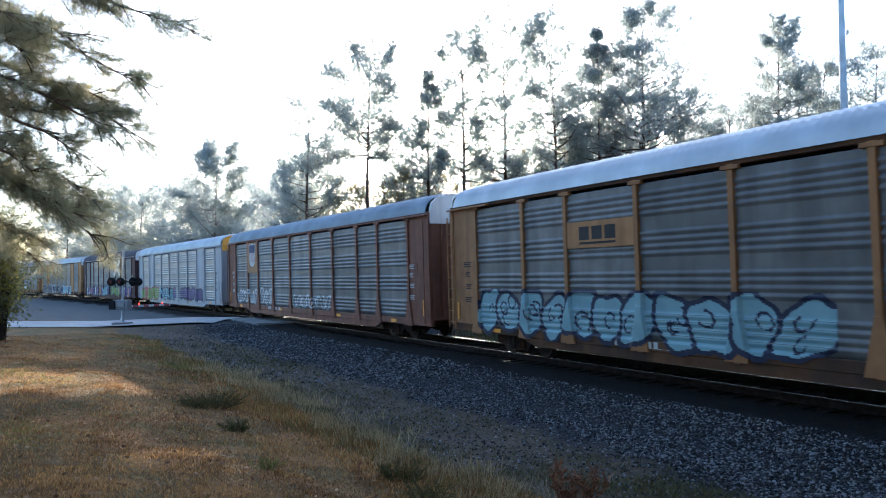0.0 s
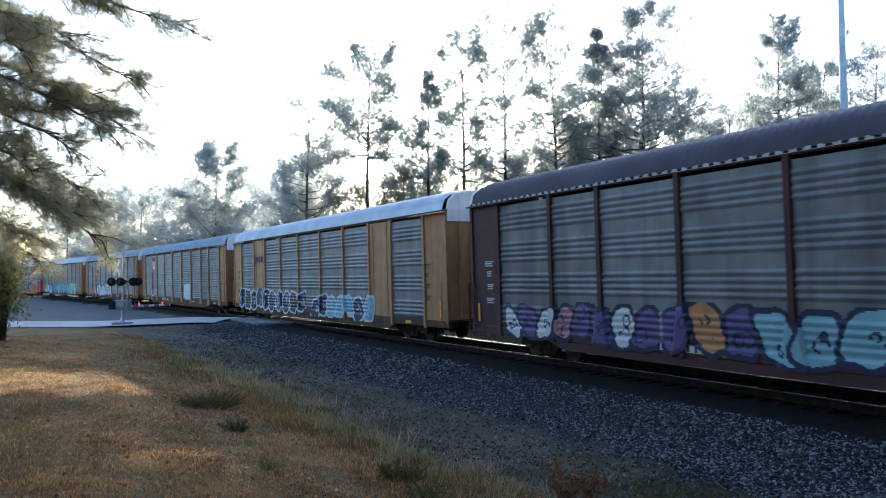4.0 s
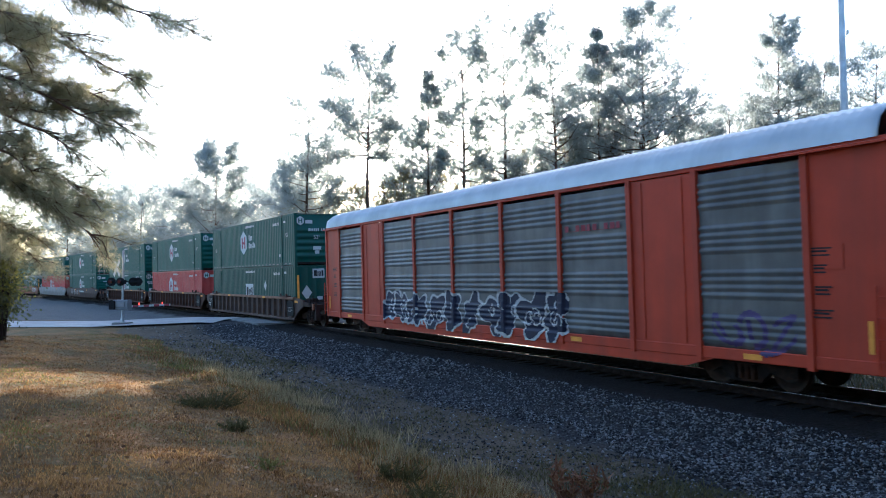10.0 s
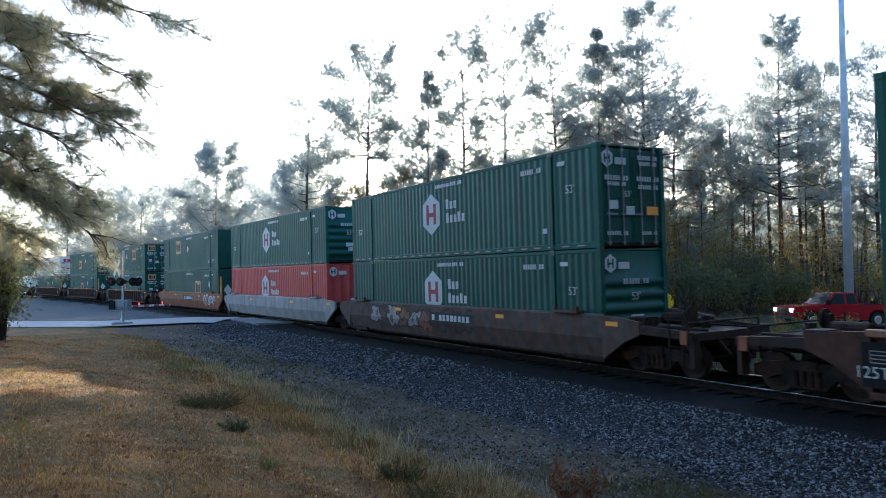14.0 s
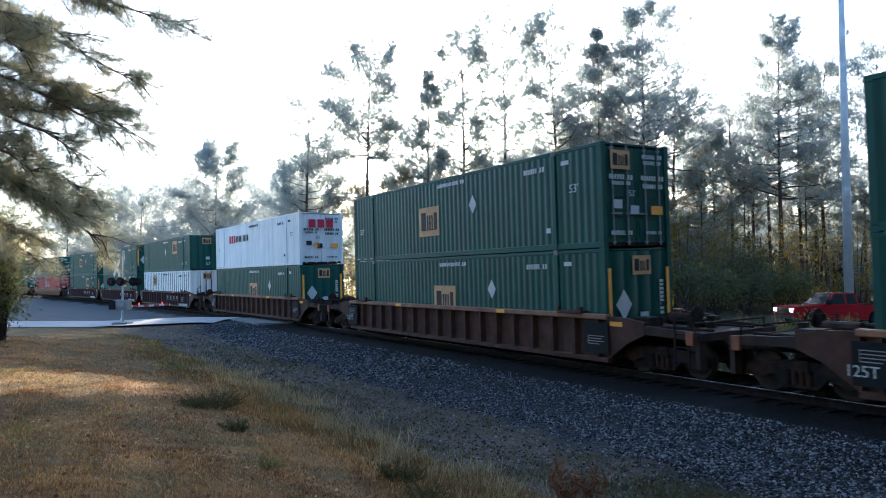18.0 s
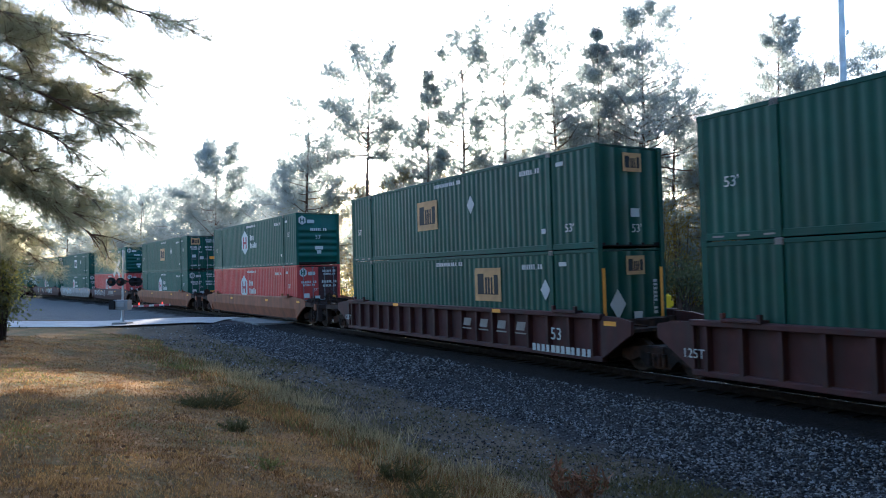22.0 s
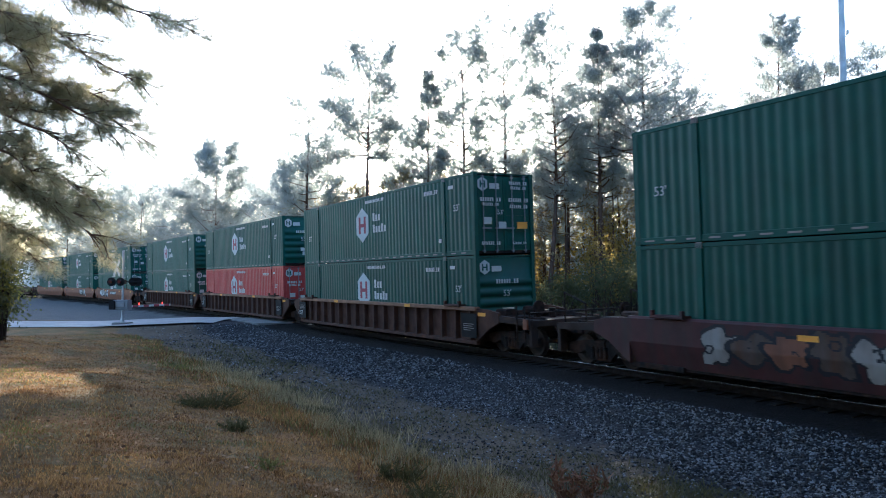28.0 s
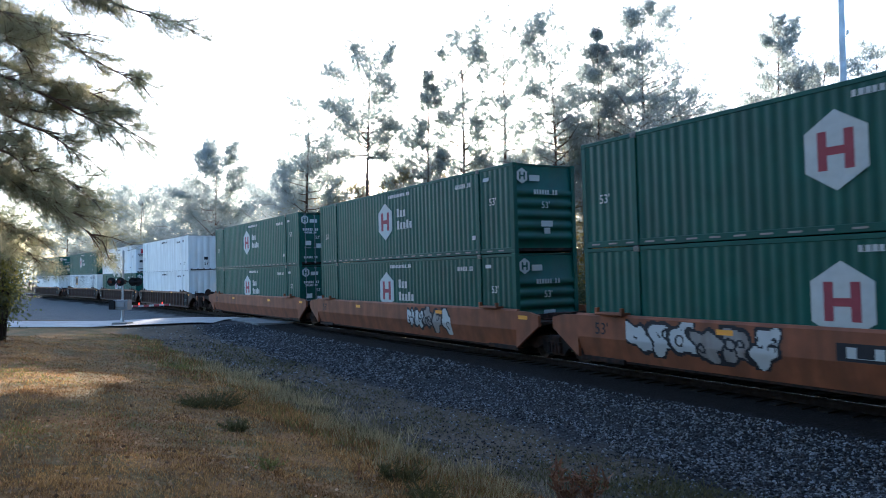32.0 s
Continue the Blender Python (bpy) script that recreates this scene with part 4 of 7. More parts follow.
def build_truck():
    x, y = 21.4, 39.2
    z = float(ground_z(x, y)) + 0.09
    t = thing("pickup_truck", "red four-door pickup truck waiting on the lane beyond the track", "truck", pose(x, y, z, 0, 0, 186))
    # built facing +x; sides in x, z, then drawn across
    L, W = 5.9, 0.98
    body = Geo()
    body.prism([(-2.95, 0.55), (-2.95, 1.12), (-2.9, 1.2), (2.0, 1.2), (2.85, 1.12), (2.98, 0.95), (2.98, 0.5), (2.45, 0.45), (2.35, 0.75), (2.1, 0.92), (1.7, 0.92), (1.45, 0.75),
                (1.35, 0.42), (-1.25, 0.42), (-1.35, 0.75), (-1.6, 0.92), (-2.0, 0.92), (-2.25, 0.75), (-2.35, 0.5)], "y", -W, W)
    part("body", body, M["truckred"], t)
    cab = Geo()
    lo = [(-0.78, -W + 0.02), (1.25, -W + 0.02), (1.25, W - 0.02), (-0.78, W - 0.02)]
    hi = [(-0.66, -W + 0.2), (0.56, -W + 0.2), (0.56, W - 0.2), (-0.66, W - 0.2)]
    cab.add([(a, b, 1.2) for a, b in lo] + [(a, b, 1.86) for a, b in hi], [(4, 5, 6, 7), (0, 1, 5, 4), (1, 2, 6, 5), (2, 3, 7, 6), (3, 0, 4, 7)])
    part("cab", cab, M["truckred"], t)
    for side in (-1, 1):
        for a, b, c, d in ((-0.66, -0.06, -0.59, -0.06), (0.04, 1.02, 0.04, 0.53)):
            g = Geo()
            y0, y1 = side * (W - 0.015 - 0.02), side * (W - 0.175)
            g.add([(a, y0 + side * 0.012, 1.25), (b, y0 + side * 0.012, 1.25), (d, y1 + side * 0.012, 1.80), (c, y1 + side * 0.012, 1.80)], [(0, 1, 2, 3) if side < 0 else (3, 2, 1, 0)])
            part("side_window", g, M["carglass"], t)
        part("mirror", Geo().box(0.95, 1.1, side * 1.02 - 0.1, side * 1.02 + 0.1, 1.22, 1.5, 0.03), M["signalblack"], t)
        part("headlight", Geo().box(2.88, 2.995, side * 0.76 - 0.16, side * 0.76 + 0.16, 0.82, 1.04, 0.03), BEAM, t, "lit white headlight")
        part("tail_lamp", Geo().box(-2.965, -2.85, side * 0.9 - 0.07, side * 0.9 + 0.07, 0.85, 1.15, 0.02), GLOW, t, "lit red brake lamp")
        part("running_board", Geo().box(-1.2, 1.25, side * 1.0 - 0.07, side * 1.0 + 0.07, 0.36, 0.42, 0.015), M["signalblack"], t)
        for wx in (-1.8, 1.9):
            w = part("wheel", Geo().tube((wx, side * 0.72, 0.40), (wx, side * 0.98, 0.40), 0.4, n=20), M["rubber"], t)
            part("rim", Geo().tube((wx, side * 0.97, 0.40), (wx, side * 0.995, 0.40), 0.24, 0.2, 14), M["chrome"], w)
    ws = Geo().add([(1.2, -0.86, 1.24), (1.2, 0.86, 1.24), (0.60, 0.72, 1.82), (0.60, -0.72, 1.82)], [(0, 1, 2, 3)])
    part("windscreen", ws, M["carglass"], t, at=pose(0.02, 0, 0.012))
    part("grille", Geo().box(2.96, 3.0, -0.56, 0.56, 0.72, 1.06, 0.02), M["chrome"], t)
    part("bumper", Geo().box(2.9, 3.08, -0.98, 0.98, 0.46, 0.68, 0.04), M["chrome"], t)
    part("rear_bumper", Geo().box(-3.06, -2.92, -0.95, 0.95, 0.46, 0.64, 0.03), M["chrome"], t)
    for y0 in (-W - 0.01, W - 0.08):
        part("bed_rail", Geo().box(-2.93, -0.80, y0, y0 + 0.09, 1.2, 1.24, 0.01), M["signalblack"], t)


build_truck()


def build_marker():
    x, y = 9.9, 31.6
    z = float(ground_z(x, y)) - 0.05
    m = thing("marker_post", "bright yellow plastic marker post in the verge", "marker post", pose(x, y, z))
    part("post", Geo().tube((0, 0, 0), (0, 0, 1.4), 0.045, n=10), M["plasticyellow"], m)
    part("cap", Geo().box(-0.13, 0.13, -0.1, 0.1, 1.35, 2.0, 0.05).tube((0.0, 0, 1.98), (0.0, 0, 2.06), 0.09, 0.05, 10), M["plasticyellow"], m)
    part("side_tab", Geo().box(0.1, 0.24, -0.06, 0.06, 1.5, 1.75, 0.03), M["plasticyellow"], m)


build_marker()


# ---- rolling stock: shared shapes ----
def bogie_frame():
    g = Geo()
    for y in (-1.02, 1.02):
        g.prism([(-1.25, 0.36), (-1.25, 0.58), (-0.95, 0.66), (-0.5, 0.72), (0.5, 0.72), (0.95, 0.66), (1.25, 0.58), (1.25, 0.36), (0.95, 0.30), (0.62, 0.42), (0.38, 0.18),
                 (-0.38, 0.18), (-0.62, 0.42), (-0.95, 0.30)], "y", y - 0.09, y + 0.09)
        for a in (-0.24, -0.08, 0.08, 0.24):
            g.tube((a, y - 0.11 * (1 if y < 0 else -1), 0.24), (a, y - 0.11 * (1 if y < 0 else -1), 0.56), 0.065, n=8)
    g.box(-0.22, 0.22, -1.15, 1.15, 0.48, 0.74, 0.04)
    return g.mesh("side_frame")


def wheel_shape():
    g = Geo()
    for y, sg in ((-0.76, -1), (0.76, 1)):
        g.tube((0, y - 0.06, 0), (0, y + 0.06, 0), 0.42, n=18)
        g.tube((0, y - sg * 0.06, 0), (0, y - sg * 0.09, 0), 0.455, n=18)
        g.tube((0, y + sg * 0.06, 0), (0, y + sg * 0.085, 0), 0.34, 0.22, 16)
    g.tube((0, -1.1, 0), (0, 1.1, 0), 0.075, n=10)
    return g.mesh("wheelset")


def ladder_shape(h, w=0.42, rungs=9):
    g = Geo()
    for x in (-w / 2, w / 2):
        g.box(x - 0.018, x + 0.018, -0.02, 0.02, 0, h)
    for i in range(rungs):
        z = h * (i + 0.5) / rungs
        g.tube((-w / 2, 0, z), (w / 2, 0, z), 0.014, n=5)
    return g.mesh("ladder")


def coupler_shape():
    return Geo().box(-0.1, 0.75, -0.1, 0.1, 0.74, 0.98, 0.03).box(0.6, 0.95, -0.17, 0.17, 0.70, 1.02, 0.06).mesh("coupler")


S_FRAME, S_WHEEL, S_COUPLER = bogie_frame(), wheel_shape(), coupler_shape()
S_LADDER, S_LADDER_LOW = ladder_shape(3.9, 0.42, 10), ladder_shape(1.25, 0.4, 4)


def bogie(parent, x):
    b = part("bogie", S_FRAME, M["iron"], parent, "grimy cast-iron bogie", pose(x, 0, 0))
    for a in (-0.89, 0.89):
        part("wheelset", S_WHEEL, M["wheel"], b, at=pose(a, 0, 0.43))
    return b


# ---- graffiti ----
def paint(parent, x0, x1, z0, z1, y_of, fills, line, seed, count, cell=0.033, edge=0.055, label="spray-painted bubble shapes", wild=0.3, inner=True):
    """Sprayed shapes that follow the surface y_of(z): rounded lumps with a dark outline and inner strokes, cut into small cells."""
    rng = np.random.default_rng(seed)
    W, H = x1 - x0, z1 - z0
    nx, nz = int(W / cell), int(H / cell)
    xs, zs = np.linspace(x0, x1, nx + 1), np.linspace(z0, z1, nz + 1)
    cx, cz = np.meshgrid((xs[1:] + xs[:-1]) / 2, (zs[1:] + zs[:-1]) / 2, indexing="ij")
    kind = np.full(cx.shape, -1)
    pitch = W / count
    for i in range(count):
        mx = x0 + (i + 0.5) * pitch + rng.normal() * pitch * 0.06
        mz = (z0 + z1) / 2 + rng.normal() * H * 0.05
        rx, rz = pitch * rng.uniform(0.50, 0.60), H * rng.uniform(0.38, 0.46)
        tilt = rng.normal() * 0.25
        u, v = (cx - mx), (cz - mz)
        u, v = u - v * tilt, v
        ang = np.arctan2(v / rz, u / rx)
        lump = 1 + wild * 0.25 * np.sin(ang * rng.integers(2, 4) + rng.uniform(0, 6)) + wild * 0.2 * np.sin(ang * rng.integers(4, 7) + rng.uniform(0, 6))
        p = 2.0 + rng.uniform(0, 1.6)
        r = ((np.abs(u) / rx) ** p + (np.abs(v) / rz) ** p) ** (1 / p) / lump
        scale = min(rx, rz)
        dist = (r - 1) * scale
        inside = dist < 0
        border = np.abs(dist) < edge
        f = int(rng.integers(0, len(fills)))
        kind[inside] = f
        kind[border] = len(fills)
        if inner:
            for k in range(int(rng.integers(1, 4))):
                ax, az = rng.uniform(-0.45, 0.45) * rx, rng.uniform(-0.5, 0.5) * rz
                q = rng.uniform(0.16, 0.4) * scale
                ring = np.abs(np.hypot((u - ax) * rng.uniform(0.7, 1.4), v - az) - q) < edge * 0.55
                half = (np.sin(ang * 2 + k) > -0.6)
                kind[ring & inside & half & (dist < -edge)] = len(fills)
    keep = np.argwhere(kind >= 0)
    ids = -np.ones((nx + 1, nz + 1), int)
    V, F, m = [], [], []
    for i, j in keep:
        q = []
        for a, b in ((i, j), (i + 1, j), (i + 1, j + 1), (i, j + 1)):
            if ids[a, b] < 0:
                ids[a, b] = len(V)
                V.append((xs[a], y_of(xs[a], zs[b]), zs[b]))
            q.append(ids[a, b])
        F.append(q)
        m.append(int(kind[i, j]))
    me = fast_mesh("graffiti", V, F, m)
    for c in list(fills) + [line]:
        me.materials.append(M[c])
    ob = new("graffiti", me)
    ob.parent = parent
    return tagged(ob, label)


def scrawl(parent, x0, x1, z0, z1, y_of, colour, seed, strokes=9, thick=0.05, cell=0.03, label="thin sprayed scrawl"):
    """Thin sprayed loops that follow the surface."""
    rng = np.random.default_rng(seed)
    nx, nz = int((x1 - x0) / cell), int((z1 - z0) / cell)
    xs, zs = np.linspace(x0, x1, nx + 1), np.linspace(z0, z1, nz + 1)
    cx, cz = np.meshgrid((xs[1:] + xs[:-1]) / 2, (zs[1:] + zs[:-1]) / 2, indexing="ij")
    on = np.zeros(cx.shape, bool)
    pitch = (x1 - x0) / strokes
    H = z1 - z0
    for i in range(strokes):
        mx, mz = x0 + (i + 0.5) * pitch, (z0 + z1) / 2 + rng.normal() * H * 0.05
        rx, rz = pitch * rng.uniform(0.35, 0.6), H * rng.uniform(0.28, 0.45)
        u, v = cx - mx - (cz - mz) * rng.normal() * 0.3, cz - mz
        ang = np.arctan2(v / rz, u / rx)
        r = np.hypot(u / rx, v / rz)
        start = rng.uniform(-3, 3)
        on |= (np.abs(r - 1) * min(rx, rz) < thick) & (np.cos(ang - start) < rng.uniform(0.3, 0.95))
        on |= (np.abs(u - rng.uniform(-0.5, 0.5) * rx) < thick) & (np.abs(v) < rz * rng.uniform(0.4, 1.0))
    V, F = [], []
    ids = -np.ones((nx + 1, nz + 1), int)
    for i, j in np.argwhere(on):
        q = []
        for a, b in ((i, j), (i + 1, j), (i + 1, j + 1), (i, j + 1)):
            if ids[a, b] < 0:
                ids[a, b] = len(V)
                V.append((xs[a], y_of(xs[a], zs[b]), zs[b]))
            q.append(ids[a, b])
        F.append(q)
    return part("graffiti", fast_mesh("graffiti", V, F), M[colour], parent, label)


# ---- covered car carriers ----
POSTS = [-11.7, -9.05, -7.02, -4.3, -1.5, 1.5, 4.3, 7.02, 9.05, 11.7]
HALF = 13.37
RIB = 0.165


def panel_y(z):
    """Sideways place of the ribbed panel face at height z: four ribs, then a wide flat strip, in each sheet."""
    u = (z - 1.0) / RIB
    k, f = int(math.floor(u)), u - math.floor(u)
    if k % 6 >= 4 or k < 0:
        return -1.475
    return -1.475 - 0.034 * (1 if 0.30 < f < 0.62 else (f / 0.30 if f <= 0.30 else max(0.0, (0.80 - f) / 0.18)))


def panel_shape(x0, x1):
    zs = [0.92]
    k = 0
    while zs[-1] < 4.80:
        z = 1.0 + k * RIB
        for f in (0.0, 0.30, 0.62, 0.80):
            if 0.92 < z + f * RIB < 4.83:
                zs.append(z + f * RIB)
        k += 1
        if k > 40:
            break
    zs = sorted(set(round(z, 4) for z in zs))
    V, F = [], []
    for z in zs:
        y = panel_y(z + 1e-5)
        V += [(x0, y, z), (x1, y, z)]
    for i in range(len(zs) - 1):
        F.append((2 * i, 2 * i + 1, 2 * i + 3, 2 * i + 2))
    n = len(V)
    V += [(x0, -1.44, zs[0]), (x1, -1.44, zs[0]), (x0, -1.44, zs[-1]), (x1, -1.44, zs[-1])]
    F += [(n, n + 2, n + 3, n + 1), (0, n, n + 1, 1), (len(zs) * 2 - 2, len(zs) * 2 - 1, n + 3, n + 2)]
    return fast_mesh("side_panel", V, F)


def roof_shape():
    prof = [(-1.53, 4.98), (-1.50, 5.16), (-1.40, 5.38), (-1.20, 5.55), (-0.85, 5.67), (-0.4, 5.735), (0, 5.75)]
    prof = prof + [(-y, z) for y, z in prof[-2::-1]]
    n = int(2 * (HALF - 0.25) / 0.11)
    V, F, k = [], [], len(prof)
    for i in range(n + 1):
        x = -HALF + 0.25 + i * 2 * (HALF - 0.25) / n
        off = 0.055 if i % 2 else 0.0
        end = max(0.0, 1 - min(x + HALF - 0.25, HALF - 0.25 - x) / 0.5)
        for y, z in prof:
            q = 1 - 0.06 * end * end
            V.append((x, y * (1 + off * 0.6), 4.98 + (z - 4.98) * (1 + off * 1.2) * q))
    for i in range(n):
        for j in range(k - 1):
            a = i * k + j
            F.append((a, a + k, a + k + 1, a + 1))
    return fast_mesh("roof", V, F)


def end_door_shape():
    g = Geo()
    out = [(-1.42, 0.95), (1.42, 0.95), (1.46, 4.98), (1.38, 5.32), (1.15, 5.52), (0.8, 5.63), (0, 5.70), (-0.8, 5.63), (-1.15, 5.52), (-1.38, 5.32), (-1.46, 4.98)]
    g.prism(out, "x", -0.05, 0.02)
    return g.mesh("end_door")


S_PANELS = [panel_shape(POSTS[i] + 0.06, POSTS[i + 1] - 0.06) for i in range(9)]
S_ROOF, S_END = roof_shape(), end_door_shape()
S_ENDCAP = Geo().prism([(-1.47, 4.55), (1.47, 4.55), (1.49, 4.98), (1.40, 5.34), (1.16, 5.54), (0.8, 5.65), (0, 5.72), (-0.8, 5.65), (-1.16, 5.54), (-1.40, 5.34), (-1.49, 4.98)], "x", -0.02, 0.075).mesh("end_cap")
S_DOORBAR = Geo().box(0.02, 0.06, -0.04, 0.04, 1.05, 4.5, 0.01).mesh("door_bar")
S_POST = Geo().prism([(-0.085, -1.46), (0.085, -1.46), (0.07, -1.56), (-0.07, -1.56)], "z", 0.62, 4.9).prism([(-0.30, 0.64), (0.30, 0.64), (0.075, 1.75), (-0.075, 1.75)], "y", -1.575, -1.47).box(-0.22, 0.22, -1.57, -1.46, 4.78, 4.88, 0.01).mesh("post")
S_POST_PLAIN = Geo().prism([(-0.085, -1.46), (0.085, -1.46), (0.07, -1.56), (-0.07, -1.56)], "z", 0.62, 4.9).mesh("post")
S_LADDER_HALF = ladder_shape(1.55, 0.42, 4)
S_CORNER = Geo().box(-0.83, 0.83, -1.5, -1.44, 0.85, 4.92, 0.012).box(-0.83, -0.72, -1.54, -1.5, 0.85, 4.92).box(0.70, 0.83, -1.55, -1.5, 0.85, 4.92).box(-0.62, -0.1, -1.515, -1.5, 2.6, 3.1).mesh("corner_panel")
S_FLANGE = Geo().prism([(-1.45, 4.96), (-1.68, 4.90), (-1.68, 4.86), (-1.45, 4.88)], "x", -1.25, 1.25).mesh("eave_flange")
S_STENCIL = Geo().prism([(-0.51, -0.11), (0.4, -0.11), (0.4, -0.07), (-0.5, -0.07), (-0.5, -0.02), (0.3, -0.02), (0.3, 0.03), (-0.5, 0.03), (-0.5, 0.06), (0.5, 0.06), (0.5, 0.1), (-0.51, 0.1)], "y", -0.002, 0.001).mesh("writing")


def frame_shape():
    g = Geo()
    for y in (-1.45, 1.45):
        g.box(-HALF, HALF, y - 0.07, y + 0.07, 0.66, 0.92, 0.02)
        g.prism([(-9.4, 0.66), (-8.6, 0.42), (8.6, 0.42), (9.4, 0.66)], "y", y - 0.05, y + 0.05)
        g.box(-HALF, HALF, y - 0.06, y + 0.06, 4.88, 5.0, 0.015)
    g.box(-HALF, HALF, -0.3, 0.3, 0.62, 0.95, 0.03)
    g.box(-8.3, 8.3, -0.34, 0.34, 0.30, 0.70, 0.03)
    for i in range(19):
        x = -12.6 + i * 1.4
        g.box(x - 0.06, x + 0.06, -1.4, 1.4, 0.66, 0.9)
    g.box(-HALF, HALF, -1.42, 1.42, 0.90, 0.96)
    for z in (2.35, 3.75):
        g.box(-HALF + 0.3, HALF - 0.3, -1.36, 1.36, z - 0.05, z + 0.02)
    for x in (-2.3, 3.4):
        g.tube((x - 0.5, -0.7, 0.55), (x + 0.5, -0.7, 0.55), 0.16, n=10)
    return g.mesh("underframe")


S_CARFRAME = frame_shape()
FLIP = Matrix.Rotation(math.pi, 4, "Z")


def car_carrier(label, post, roof, panel="galv", endcap=None, cap="white", wide=()):
    """An enclosed car carrier, its middle at the origin, running towards +x."""
    flared = post in ("tan", "brown")
    car = thing("car_carrier", label, "freight car", group="car carriers of the train")
    part("underframe", S_CARFRAME, M[{"tan": "sill", "yellow": "sill"}.get(post, post)], car, "grimy underframe and sill")
    part("roof", S_ROOF, M[roof], car, "ribbed metal roof")
    for side in (Matrix.Identity(4), FLIP):
        for i, me in enumerate(S_PANELS):
            if side is not FLIP and i in wide:
                x0, x1 = POSTS[i] + 0.06, POSTS[i + 1] - 0.06
                g = Geo().box(x0, x1, -1.50, -1.44, 0.9, 4.86, 0.012).box(x0 + 0.3, x0 + 0.36, -1.52, -1.5, 0.95, 4.8).box(x1 - 0.36, x1 - 0.3, -1.52, -1.5, 0.95, 4.8)
                part("plain_panel", g, M[post], car, "plain painted panel")
            else:
                part("side_panel", me, M[panel], car, at=side)
        for x in POSTS:
            part("post", S_POST if flared else S_POST_PLAIN, M[post], car, at=side @ pose(x, 0, 0))
        for x in (-12.5, 12.5):
            part("corner_panel", S_CORNER, M[post], car, at=side @ pose(x, 0, 0) @ (Matrix.Identity(4) if x > 0 else Matrix.Diagonal((-1, 1, 1, 1))))
            part("ladder", S_LADDER if flared else S_LADDER_HALF, M[post], car, at=side @ pose(x + (0.72 if x > 0 else -0.72), -1.60, 0.75))
    for a in (0, 180):
        door = part("end_door", S_END, M[endcap or post], car, at=turned(0, 0, 0, a) @ pose(HALF - 0.05, 0, 0))
        part("end_cap", S_ENDCAP, M[cap], door, "pale metal sheet closing the roof end")
        for y in (-0.95, -0.45, 0.45, 0.95):
            part("door_bar", S_DOORBAR, M[endcap or post], door, at=pose(0, y, 0))
        part("coupler", S_COUPLER, M["iron"], car, at=turned(0, 0, 0, a) @ pose(HALF - 0.1, 0, 0))
    for x in (-12.1, 12.1):
        part("eave_flange", S_FLANGE, M[post], car, at=pose(x, 0, 0))
        ink = M["mark"] if post in ("maroon", "brown") else M["dark"]
        for k, (dx, z, w) in enumerate(((-0.15, 2.95, 0.5), (-0.15, 2.62, 0.28), (-0.1, 2.2, 0.34), (-0.12, 1.75, 0.42))):
            part("writing", S_STENCIL, ink, car, at=pose(x + dx, -1.519, z) @ Matrix.Diagonal((w, 1, 0.8, 1)))
        part("caution_mark", Geo().box(-0.05, 0.05, -0.003, 0.002, -0.3, 0.3), M["orange"], car, "yellow upright mark", pose(x + (0.78 if x > 0 else -0.78), -1.556, 1.35))
    for x in (-9.9, 9.9):
        bogie(car, x)
    for x in (-10.6, -3.1, 4.9, 10.4):
        part("reflector", Geo().box(x - 0.22, x + 0.22, -1.526, -1.52, 0.72, 0.84), M["orange"], car, "orange reflector strip")
    part("marking", bars(8.2, -5.2, 0.74, 2.0, 0.16, -1.526, 9), M["mark"], car, "row of small white marks")
    return car


def comb(teeth, y0, y1, spine=0.008):
    """Upright bars (x0, x1, top) standing on one thin line, as one flat piece: bottom of the bars at z = teeth[0][3]."""
    z = teeth[0][3]
    out = [(teeth[0][0], z - spine), (teeth[-1][1], z - spine)]
    for x0, x1, top, _ in reversed(teeth):
        out += [(x1, z), (x1, top), (x0, top), (x0, z)]
    out = [p for i, p in enumerate(out) if i == 0 or p != out[i - 1]]
    return Geo().prism(out, "y", y0, y1)


def bars(seed, x, z, width, height, y, count):
    """Unreadable writing: a row of plain upright bars."""
    rng = np.random.default_rng(int(seed * 10))
    step = width / count
    teeth = []
    for i in range(count):
        if rng.uniform() < 0.12:
            continue
        teeth.append((x + i * step, x + i * step + step * rng.uniform(0.55, 0.8), z + height, z))
    return comb(teeth, y - 0.002, y + 0.001)


def plate(car, x0, x1, z0, z1, colour, y=-1.545, name="sign_plate", label=""):
    return part(name, Geo().box(x0, x1, y, y + 0.03, z0, z1), M[colour], car, label)


def disc(cx, cz, rx, rz, y, n, turn=0.0):
    return Geo().prism([(cx + rx * math.cos(turn + 2 * math.pi * i / n), cz + rz * math.sin(turn + 2 * math.pi * i / n)) for i in range(n)], "y", y - 0.002, y + 0.002)


